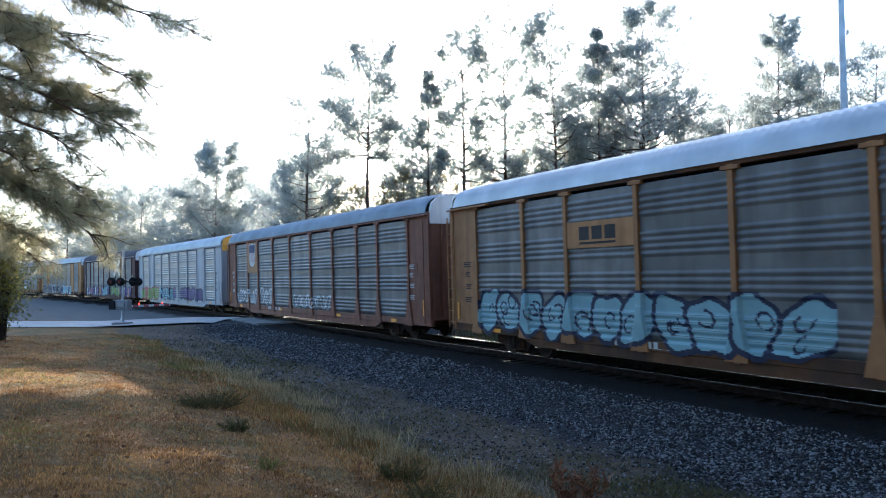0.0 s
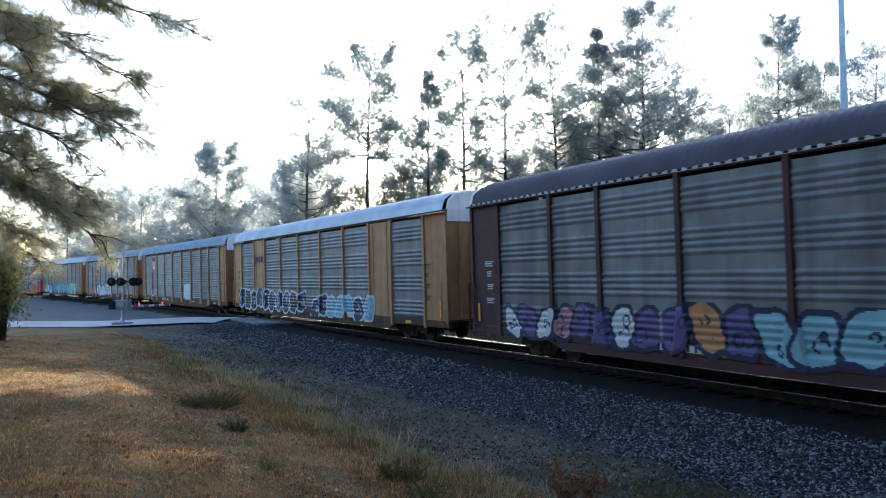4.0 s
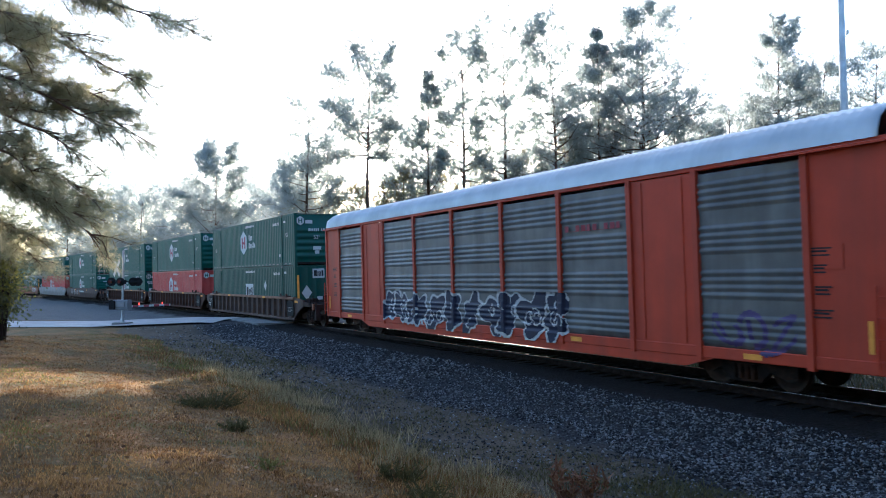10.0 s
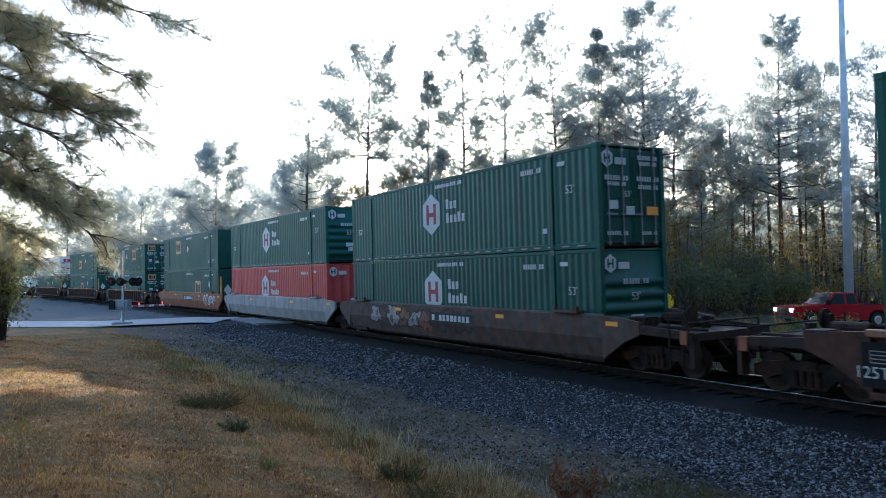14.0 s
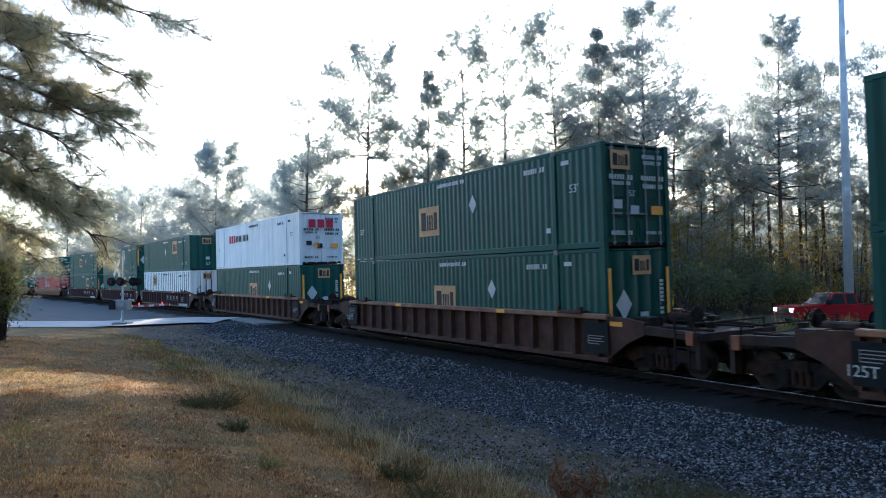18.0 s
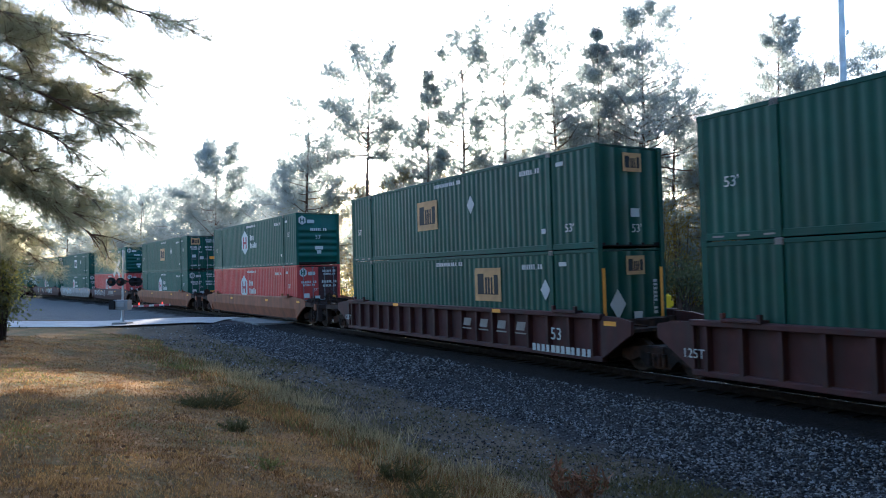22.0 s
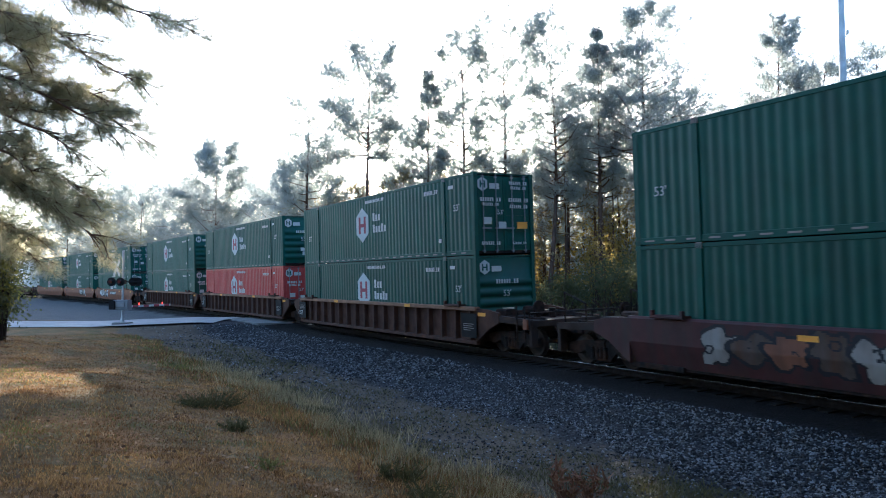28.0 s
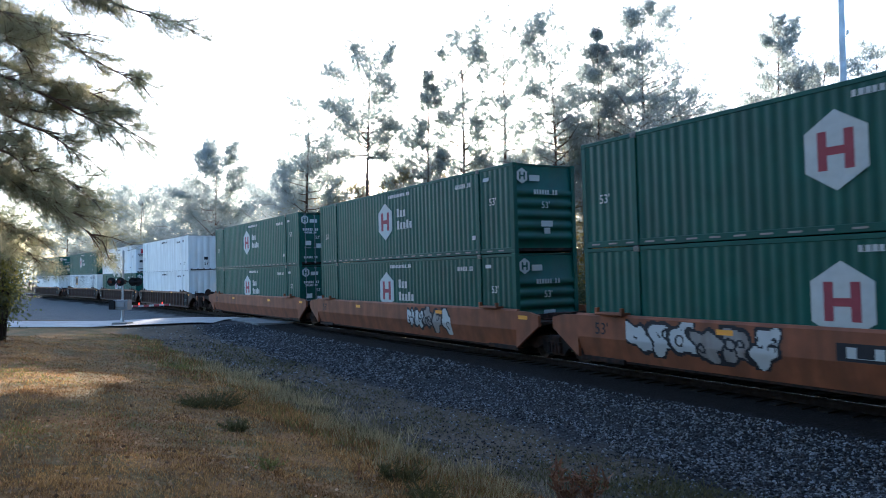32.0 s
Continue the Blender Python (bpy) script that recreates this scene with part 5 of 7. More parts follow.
def shield(car, cx, cz, w, h, y=-1.55):
    sh = part("shield", Geo().prism([(cx - w, cz + h), (cx - w * 0.5, cz + h * 0.93), (cx, cz + h * 1.05), (cx + w * 0.5, cz + h * 0.93), (cx + w, cz + h), (cx + w * 0.95, cz - h * 0.55),
                                     (cx + w * 0.5, cz - h * 0.9), (cx, cz - h), (cx - w * 0.5, cz - h * 0.9), (cx - w * 0.95, cz - h * 0.55)], "y", y - 0.004, y), M["mark"], car, "white striped shield emblem")
    part("band", Geo().box(cx - w * 0.93, cx + w * 0.93, y - 0.008, y - 0.004, cz + h * 0.22, cz + h * 0.9), M["navy"], sh, "blue upper band")
    for k in range(5):
        a = cx - w * 0.78 + k * w * 0.36
        part("stripe", Geo().box(a, a + w * 0.14, y - 0.008, y - 0.004, cz - h * 0.6, cz + h * 0.2), M["markred"], sh)




def over(wide=(), lift=0.006, flared=True):
    """Sideways place of paint on a carrier's side, over ribs, posts and plain panels."""
    def face(x, z):
        for p in POSTS:
            if abs(x - p) < 0.11:
                return (-1.58 if z < 1.76 else -1.562) - lift
            if flared and z < 1.75 and abs(x - p) < 0.32 - (z - 0.64) * 0.2:
                return -1.58 - lift
        for i in wide:
            if POSTS[i] < x < POSTS[i + 1]:
                return -1.522 - lift
        if abs(x) > 11.7 or z < 0.92:
            return -1.55 - lift
        return panel_y(z) - lift
    return face


SIDE = over()
SIDE_WIDE = over((1, 7), flared=False)
TRAIN = []   # things and the place of their middle along the train


def place(ob, u, half):
    TRAIN.append((ob, u, half))


def build_carriers():
    us = [-34.06, -5.77, 22.60, 51.05, 79.40, 107.90, 136.34, 164.93, 193.45]
    H2 = 26.745 / 2
    # tan, boxed emblem, pale blue sprayed lumps
    a = car_carrier("weathered tan car carrier with grey ribbed sides and pale blue graffiti", "tan", "roofgalv")
    p = plate(a, -6.93, -4.39, 3.28, 4.0, "yellow", -1.545, label="pale tan plate with a dark block emblem")
    for i in range(3):
        part("emblem_block", Geo().box(-6.42 + i * 0.5, -6.02 + i * 0.5, -1.551, -1.546, 3.5, 3.86), M["dark"], p)
    part("emblem_bar", Geo().box(-6.42, -5.02, -1.551, -1.546, 3.38, 3.44), M["dark"], p)
    paint(a, -11.6, 0.7, 0.62, 2.15, SIDE, ["g_blue"], "g_deep", 1, 11, edge=0.06, label="pale blue bubble graffiti with dark outlines")
    place(a, us[0] + H2, 9.9)
    # brown, shield emblem, white scrawl
    a = car_carrier("weathered brown car carrier with grey ribbed sides and a shield emblem", "brown", "roofgrey")
    p = plate(a, -8.95, -7.1, 2.9, 4.8, "tan", -1.56)
    shield(a, -8.0, 4.0, 0.62, 0.72, -1.566)
    scrawl(a, -11.5, -7.2, 0.95, 1.9, SIDE, "g_pale", 2, 8, 0.045, label="white sprayed scrawl")
    scrawl(a, -6.8, -4.4, 0.9, 2.0, SIDE, "g_pale", 3, 3, 0.06, label="white sprayed scrawl")
    scrawl(a, -1.2, 4.0, 0.95, 1.7, SIDE, "g_pale", 4, 8, 0.04, label="white sprayed scrawl")
    place(a, us[1] + H2, 9.9)
    # white
    a = car_carrier("white car carrier with pale ribbed sides and bright graffiti", "whitecar", "roofgalv", "galvpale", cap="orange", wide=(1, 7))
    paint(a, -11.9, -5.2, 0.6, 1.95, SIDE_WIDE, ["g_lime", "g_lime", "g_red"], "g_red", 5, 6, label="lime and red bubble graffiti")
    paint(a, -5.0, 0.6, 0.7, 1.9, SIDE_WIDE, ["g_teal", "g_blue", "g_purple"], "g_deep", 6, 6, label="teal and blue bubble graffiti")
    paint(a, 2.0, 8.6, 0.8, 1.9, SIDE_WIDE, ["g_purple"], "g_deep", 7, 6, label="purple bubble graffiti")
    place(a, us[2] + H2, 9.9)
    # maroon with a row of many colours
    a = car_carrier("maroon car carrier with a dark roof and many-coloured graffiti", "maroon", "roofdark")
    p = plate(a, 1.6, 7.0, 4.0, 4.84, "maroon", -1.60, label="maroon name board")
    part("writing", bars(1.1, 1.95, 4.3, 1.7, 0.28, -1.604, 9), M["mark"], p)
    part("writing", bars(1.2, 4.0, 4.2, 2.5, 0.46, -1.604, 7), M["mark"], p)
    part("writing_rule", Geo().box(1.95, 3.9, -1.606, -1.602, 4.16, 4.22), M["mark"], p)
    part("eave_strip", comb([(-13.1 + i * 0.3, -12.94 + i * 0.3, 5.0, 4.93) for i in range(88)], -1.556, -1.55), M["mark"], a, "white dashes along the eave")
    paint(a, -11.4, -5.0, 0.6, 1.8, SIDE, ["g_pink", "g_pale", "g_purple"], "g_deep", 8, 8)
    paint(a, -4.9, 1.3, 0.6, 1.9, SIDE, ["g_blue", "g_orange", "g_purple"], "g_deep", 9, 7)
    paint(a, 1.5, 6.2, 0.65, 1.95, SIDE, ["g_lime", "dark"], "dark", 10, 5, label="lime and black spiky graffiti", wild=0.8)
    paint(a, 6.3, 11.5, 0.65, 1.9, SIDE, ["g_pale", "g_orange", "g_purple", "g_pink"], "g_deep", 11, 6)
    place(a, us[3] + H2, 9.9)
    # yellow, bracketed emblem, dark lumps
    a = car_carrier("yellow car carrier with a plain emblem panel and dark graffiti", "yellow", "roofgalv", wide=(1, 7))
    for x0, x1 in ((-8.85, -8.75), (-7.25, -7.15)):
        part("bracket_mark", Geo().box(x0, x1, -1.526, -1.52, 3.4, 4.0), M["dark"], a)
    for i in range(3):
        part("emblem_block", Geo().box(-8.6 + i * 0.44, -8.25 + i * 0.44, -1.526, -1.52, 3.52, 3.88), M["dark"], a)
    paint(a, -12.2, -0.5, 0.55, 1.95, SIDE_WIDE, ["g_deep", "dark"], "g_pale", 12, 10, edge=0.05, label="dark blue bubble graffiti with white outlines")
    paint(a, 0.2, 7.5, 0.6, 1.8, SIDE_WIDE, ["g_deep", "g_blue"], "g_pale", 13, 7, edge=0.05)
    place(a, us[4] + H2, 9.9)
    # tan, shield, white patch
    a = car_carrier("weathered tan car carrier with a white painted-over patch", "tan", "roofgrey")
    plate(a, -8.95, -7.1, 3.2, 4.8, "tan", -1.56)
    shield(a, -8.0, 4.1, 0.6, 0.62, -1.566)
    paint(a, 2.0, 4.15, 0.9, 2.25, SIDE, ["g_pale"], "g_pale", 14, 1, wild=0.05, inner=False, label="white painted-over patch")
    scrawl(a, -9.0, -7.1, 1.0, 1.7, SIDE, "g_pale", 15, 4, 0.04)
    place(a, us[5] + H2, 9.9)
    # tan, dark plate, white scrawl
    a = car_carrier("weathered tan car carrier with white scrawled graffiti", "tan", "roofgrey")
    p = plate(a, -6.93, -4.39, 3.2, 4.05, "yellow", -1.545, label="tan plate with a dark looped emblem")
    part("emblem_loop", disc(-6.05, 3.63, 0.36, 0.22, -1.549, 14), M["dark"], p)
    part("emblem_bar", Geo().prism([(-5.62, 3.42), (-5.2, 3.42), (-5.1, 3.84), (-5.52, 3.84)], "y", -1.551, -1.546), M["dark"], p)
    paint(a, -6.6, 1.0, 0.62, 2.05, SIDE, ["g_pale"], "maroon", 16, 8, wild=0.9, edge=0.05, label="white graffiti with maroon outlines")
    for x in (-9.05, -7.02, 7.02, 9.05):
        part("post_mark", Geo().prism([(x - 0.15, 0.95), (x + 0.15, 0.95), (x + 0.09, 1.5), (x - 0.09, 1.5)], "y", -1.582, -1.577), M["orange"], a, "bright yellow mark on the post foot")
    part("meter_box", Geo().box(8.8, 9.25, -1.66, -1.57, 4.5, 4.75, 0.02), M["galvpale"], a, "small grey box below the eave")
    place(a, us[6] + H2, 9.9)
    # tan, red squares, teal sprayed lumps
    a = car_carrier("weathered tan car carrier with red square emblems and blue graffiti", "tan", "roofgalv")
    for x in (-2.9, 2.85):
        p = part("emblem", disc(x, 3.75, 0.36, 0.36, -1.535, 8, 0.39), M["markred"], a, "red eight-sided emblem")
        part("emblem_mark", Geo().box(x - 0.2, x + 0.2, -1.542, -1.537, 3.72, 3.78).box(x - 0.2, x + 0.2, -1.542, -1.537, 3.9, 3.96).box(x - 0.2, x + 0.2, -1.542, -1.537, 3.54, 3.6), M["mark"], p)
    paint(a, -5.4, 4.6, 0.55, 2.25, SIDE, ["g_teal", "g_blue", "g_blue", "g_pale"], "dark", 17, 9, wild=1.0, edge=0.06, label="blue spiky graffiti with black outlines")
    paint(a, 4.8, 9.6, 0.6, 2.1, SIDE, ["g_teal", "g_lime"], "g_pale", 18, 4, wild=0.5, label="teal bubble graffiti")
    paint(a, -11.5, -5.6, 0.6, 2.15, SIDE, ["g_teal", "g_pale", "g_purple"], "g_deep", 19, 6, wild=0.6, label="teal and purple looped graffiti")
    place(a, us[7] + H2, 9.9)
    # orange-red, last of them
    a = car_carrier("orange-red car carrier with pale ribbed sides and black graffiti", "orangered", "roofgalv", wide=(1, 7))
    paint(a, -7.0, -1.0, 0.6, 2.05, SIDE_WIDE, ["g_deep"], "g_pale", 20, 5, wild=0.9, edge=0.045, label="black letter shapes with white outlines")
    paint(a, -0.9, 4.6, 0.6, 2.05, SIDE_WIDE, ["g_deep"], "g_pale", 22, 5, wild=1.0, edge=0.045, label="black letter shapes with white outlines")
    scrawl(a, 9.4, 11.4, 0.8, 1.8, SIDE_WIDE, "g_purple", 23, 3, 0.06)
    part("writing", bars(2.2, 4.6, 3.75, 2.2, 0.16, -1.54, 10), M["markred"], a)
    place(a, us[8] + H2, 9.9)


# ---- containers ----
CL, CW, CH = 16.154 / 2, 1.295, 2.896


def corrugated(x0, x1, z0, z1, pitch, depth, y):
    """An upright corrugated wall facing -y."""
    V, F = [], []
    n = max(1, round((x1 - x0) / pitch))
    p = (x1 - x0) / n
    pts = []
    for i in range(n):
        a = x0 + i * p
        pts += [(a, 0), (a + 0.44 * p, 0), (a + 0.5 * p, depth), (a + 0.94 * p, depth)]
    pts.append((x1, 0))
    for x, o in pts:
        V += [(x, y + o, z0), (x, y + o, z1)]
    F = [(2 * i, 2 * i + 2, 2 * i + 3, 2 * i + 1) for i in range(len(pts) - 1)]
    return fast_mesh("side_wall", V, F)


S_WALL = corrugated(-CL + 0.12, CL - 0.12, 0.17, CH - 0.10, 0.285, 0.011, -CW + 0.012)
S_WALL_RED = corrugated(-CL + 0.12, CL - 0.12, 0.17, CH - 0.10, 0.285, 0.022, -CW + 0.012)
S_WALL_WIDE = corrugated(-CL + 0.12, CL - 0.12, 0.17, CH - 0.10, 0.63, 0.004, -CW + 0.012)
S_WALL_FLAT = corrugated(-CL + 0.12, CL - 0.12, 0.17, CH - 0.10, 1.15, 0.012, -CW + 0.012)
# shade of the wall's grooves, put on as dark strips
S_GROOVE = Geo().box(-0.035, 0.035, -0.012, 0.006, 0.19, CH - 0.11, 0.004).mesh("panel_joint")
S_CROOF = Geo().box(-CL + 0.05, CL - 0.05, -CW + 0.05, CW - 0.05, CH - 0.06, CH - 0.015).mesh("roof")
S_CFLOOR = Geo().box(-CL + 0.05, CL - 0.05, -CW + 0.05, CW - 0.05, 0.06, 0.16).mesh("floor")
S_RAILTOP = Geo().box(-CL, CL, -CW, -CW + 0.07, CH - 0.11, CH - 0.004, 0.012).mesh("top_rail")
S_RAILLOW = Geo().box(-CL, CL, -CW, -CW + 0.06, 0.02, 0.19, 0.012).mesh("bottom_rail")
S_CPOST = Geo().box(-0.08, 0.08, -0.075, 0.075, 0.0, CH, 0.015).box(-0.09, 0.09, -0.082, 0.082, 0, 0.13, 0.01).box(-0.09, 0.09, -0.082, 0.082, CH - 0.13, CH, 0.01).mesh("corner_post")
S_MIDPOST = Geo().box(-0.075, 0.075, -0.025, 0.03, 0.02, CH - 0.01, 0.01).mesh("lifting_post")
S_CASTING = Geo().box(-0.09, 0.09, -0.02, 0.06, CH - 0.14, CH + 0.012, 0.01).mesh("lifting_casting")


def folded(profile, lo, hi, upright):
    """One folded sheet facing +x: profile of (place, depth), drawn out from lo to hi."""
    V = []
    for p, o in profile:
        V += [(o, lo, p), (o, hi, p)] if not upright else [(o, p, lo), (o, p, hi)]
    n = len(profile)
    F = [(2 * i, 2 * i + 1, 2 * i + 3, 2 * i + 2) if not upright else (2 * i, 2 * i + 2, 2 * i + 3, 2 * i + 1) for i in range(n - 1)]
    return fast_mesh("end_wall", V, F)


def front_ribbed():
    prof = [(0.1, 0.0)]
    for i in range(5):
        z = 0.40 + i * 0.36
        prof += [(z, 0.0), (z + 0.03, 0.045), (z + 0.2, 0.045), (z + 0.23, 0.0)]
    return folded(prof + [(CH - 0.08, 0.0)], -CW + 0.1, CW - 0.1, False)


def front_flat():
    prof = [(-CW + 0.1, 0.0)]
    for i in range(4):
        y = -0.98 + i * 0.5
        prof += [(y, 0.0), (y + 0.03, 0.02), (y + 0.39, 0.02), (y + 0.42, 0.0)]
    return folded(prof + [(CW - 0.1, 0.0)], 0.1, CH - 0.08, True)


def door_leaf(sg):
    y0, y1 = (0.012, CW - 0.1) if sg > 0 else (-CW + 0.1, -0.012)
    g = Geo().box(-0.03, 0.0, y0, y1, 0.15, CH - 0.12, 0.01)
    for z0, z1 in ((0.3, 0.75), (0.85, 1.3), (1.4, 1.85), (1.95, 2.55)):
        g.box(0.0, 0.022, y0 + 0.1, y1 - 0.1, z0, z1)
    for k in range(4):
        z = 0.35 + k * 0.68
        ye = y1 if sg > 0 else y0
        g.box(0.0, 0.04, ye - 0.1, ye + 0.04, z, z + 0.1)
    return g.mesh("door")


def lock_rod(sg):
    g = Geo().tube((0.055, 0, 0.08), (0.055, 0, CH - 0.05), 0.022, n=6)
    for z in (0.16, 0.95, 1.8, CH - 0.16):
        g.box(0.0, 0.075, -0.05, 0.05, z - 0.03, z + 0.03)
    g.box(0.05, 0.075, min(0, sg * 0.32), max(0, sg * 0.32), 0.92, 0.97)
    return g.mesh("lock_rod")


S_FRONT, S_FLATEND, S_DOORS, S_RODS = front_ribbed(), front_flat(), (door_leaf(-1), door_leaf(1)), (lock_rod(1), lock_rod(-1))
S_53 = lettering("53'", 0.34)
S_DASH = Geo().box(0, 0.30, -CW - 0.003, -CW + 0.002, 0.085, 0.125).mesh("reflective_strip")
S_HEX = Geo().prism([(0.72 * math.cos(math.pi / 6 + i * math.pi / 3), 0.78 * math.sin(math.pi / 6 + i * math.pi / 3)) for i in range(6)], "y", -0.003, 0.003).mesh("emblem")
S_HEXH = Geo().prism([(-0.36, -0.38), (-0.17, -0.38), (-0.17, -0.09), (0.17, -0.09), (0.17, -0.38), (0.36, -0.38), (0.36, 0.38), (0.17, 0.38), (0.17, 0.07), (-0.17, 0.07), (-0.17, 0.38), (-0.36, 0.38)], "y", -0.008, -0.003).mesh("emblem_mark")
S_WORDS = [comb([(_i * 0.26, _i * 0.26 + 0.17, _z + (0.34 if _i % 3 == 0 else 0.26), _z) for _i in range(_n)], -0.003, 0.002).mesh("writing") for _z, _n in ((0.12, 3), (-0.38, 5))]
S_SQUARE = Geo().box(-0.75, 0.75, -0.003, 0.003, -0.55, 0.55).mesh("emblem")
S_SQUAREMARK = comb([(-0.58, -0.22, 0.36, -0.3), (-0.14, -0.03, 0.24, -0.3), (0.02, 0.13, 0.24, -0.3), (0.19, 0.29, 0.24, -0.3), (0.37, 0.6, 0.32, -0.3)], -0.008, -0.003, 0.03).mesh("emblem_mark")
S_DIAMOND = Geo().prism([(0, 0.42), (-0.3, 0), (0, -0.42), (0.3, 0)], "y", -0.003, 0.003).mesh("diamond")
S_SMALL = bars(3.3, -0.5, -0.07, 1.0, 0.14, 0.0, 9).mesh("writing")
S_LONG = bars(4.4, -0.9, -0.06, 1.8, 0.12, 0.0, 14).mesh("writing")
S_TAG = Geo().box(-0.16, 0.16, -0.003, 0.002, -0.12, 0.12).mesh("sticker")
ENDX = Matrix.Rotation(radians(90), 4, "Z")   # turns what faces -y to face +x


def container(paint_name, brand, front, logo_x=0.0, wall=None, label="", square="mark", logo_z=1.62, stripes=True, odd_door=False):
    """A 53-foot container, its middle at the origin, standing on z = 0, front end towards +x."""
    c = thing("container", label, "container", group="containers of the train")
    m = M[paint_name]
    for side in (Matrix.Identity(4), FLIP):
        part("side_wall", wall or S_WALL, m, c, at=side)
        part("top_rail", S_RAILTOP, m, c, at=side)
        part("bottom_rail", S_RAILLOW, m, c, at=side)
        for x in (-6.1, 6.1):
            part("lifting_post", S_MIDPOST, m, c, at=side @ pose(x, -CW + 0.005, 0))
            part("lifting_casting", S_CASTING, M["palegrey"] if paint_name != "white" else m, c, at=side @ pose(x, -CW, 0))
        for x in (-CL + 0.08, CL - 0.08):
            part("corner_post", S_CPOST, m, c, at=side @ pose(x, -CW + 0.075, 0))
    part("roof", S_CROOF, m, c)
    part("floor", S_CFLOOR, M["iron"], c)
    ends = (CL - 0.06, -CL + 0.06)
    kinds = (front, "ribbed" if front == "door" else "door")
    for x, k, rot in ((ends[0], kinds[0], 0), (ends[1], kinds[1], 180)):
        at = pose(x, 0, 0, 0, 0, rot)
        if k == "door":
            for me in S_DOORS:
                part("door", me, M["maroon"] if odd_door and me is S_DOORS[1] else m, c, "dark maroon door" if odd_door and me is S_DOORS[1] else "", at)
            for yy in (-0.9, -0.35, 0.35, 0.9):
                part("lock_rod", S_RODS[0 if yy < 0 else 1], M["housing"] if paint_name != "white" else m, c, "", at @ pose(0, yy, 0))
        else:
            part("end_wall", S_FRONT if k == "ribbed" else S_FLATEND, m, c, at=at)
    y = -CW - 0.004
    ex = CL - 0.0
    dark_on_white = paint_name == "white"
    mk = M["dark"] if dark_on_white else M["mark"]
    part("number", S_53, mk, c, at=pose(6.95, y, 1.72 if front != "flat" else 0.62))
    part("number", S_53, mk, c, at=pose(-7.2, y, 0.45))
    part("writing", S_SMALL, mk, c, at=pose(5.2, y, 2.45))
    part("writing", S_LONG, mk, c, at=pose(0.4, y, 2.62))
    part("sticker", S_TAG, mk, c, at=pose(5.8, y, 0.6) @ Matrix.Scale(0.6, 4))
    part("sticker", S_TAG, mk, c, at=pose(6.6, y, 2.5) @ Matrix.Diagonal((1.0, 1, 0.5, 1)))
    for i in range(24 if brand == "hex" else 3):
        part("reflective_strip", S_DASH, M["palegrey"], c, at=pose(-7.75 + i * 0.65, 0, 0))
    if brand == "hex":
        h = part("emblem", S_HEX, M["mark"], c, "white hexagon emblem with red bars", pose(logo_x - 0.85, y, logo_z))
        part("emblem_mark", S_HEXH, M["markred"], h)
        for words in S_WORDS:
            part("writing", words, M["mark"], c, "white lettering bars", pose(logo_x + 0.22, y, logo_z))
        e = part("end_emblem", S_HEX, M["mark"], c, at=pose(ex, -0.92, 2.48) @ ENDX @ Matrix.Scale(0.33, 4))
        part("emblem_mark", S_HEXH, M["green"], e)
        part("writing", S_TAG, M["mark"], c, at=pose(ex, -0.42, 2.42) @ ENDX @ Matrix.Diagonal((1.3, 1, 0.8, 1)))
    elif brand == "square":
        h = part("emblem", S_SQUARE, M[square], c, "orange square emblem with dark blocks", pose(logo_x, y, logo_z))
        part("emblem_mark", S_SQUAREMARK, M["dark"], h)
        e = part("end_emblem", S_SQUARE, M[square], c, at=pose(ex + (0.03 if front == "door" else 0), 0.1 if front != "door" else -0.62, 2.42) @ ENDX @ Matrix.Scale(0.48, 4))
        part("emblem_mark", S_SQUAREMARK, M["dark"], e)
        part("diamond", S_DIAMOND, M["mark"], c, "white diamond placard", pose(logo_x + 3.0 if logo_x < 3 else logo_x - 3.2, y, 1.75) @ Matrix.Scale(0.75, 4))
        if front == "flat" and stripes:
            part("diamond", S_DIAMOND, M["mark"], c, "white diamond placard", pose(ex, -0.62, 1.35) @ ENDX)
            for yy in (-1.12, 1.12):
                part("corner_stripe", Geo().box(ex, ex + 0.004, yy - 0.06, yy + 0.06, 0.75, 2.35), M["orange"], c, "orange corner stripe")
            part("writing", S_SMALL, M["mark"], c, at=pose(ex, 0.86, 1.5) @ ENDX @ pose(0, 0, 0, 0, 90, 0))
    elif brand == "word":
        g = Geo()
        for i in range(3):
            g.box(i * 0.5, i * 0.5 + 0.38, -0.003, 0.002, -0.25, 0.27)
        part("writing", g, M["crimson"], c, "red emblem blocks", pose(-4.75, y, 1.95))
        part("writing", bars(5.5, 0, -0.2, 2.6, 0.4, 0.0, 9), M["dark"], c, "dark lettering bars", pose(-3.2, y, 1.95))
        for i in range(3):
            part("end_emblem", Geo().box(ex + 0.03, ex + 0.034, -0.75 + i * 0.52, -0.35 + i * 0.52, 2.05, 2.5), M["crimson"], c, "red emblem blocks")
        part("sticker", S_TAG, M["orange"], c, at=pose(ex + 0.03, -0.3, 1.1) @ ENDX)
    if wall is S_WALL_WIDE:
        for i in range(25):
            part("panel_joint", S_GROOVE, M["dark"], c, at=pose(-7.56 + i * 0.63, -CW + 0.008, 0))
        for i in range(5):
            part("panel_joint", S_GROOVE, M["dark"], c, at=pose(ex - 0.055, -0.9 + i * 0.45, 0) @ ENDX)
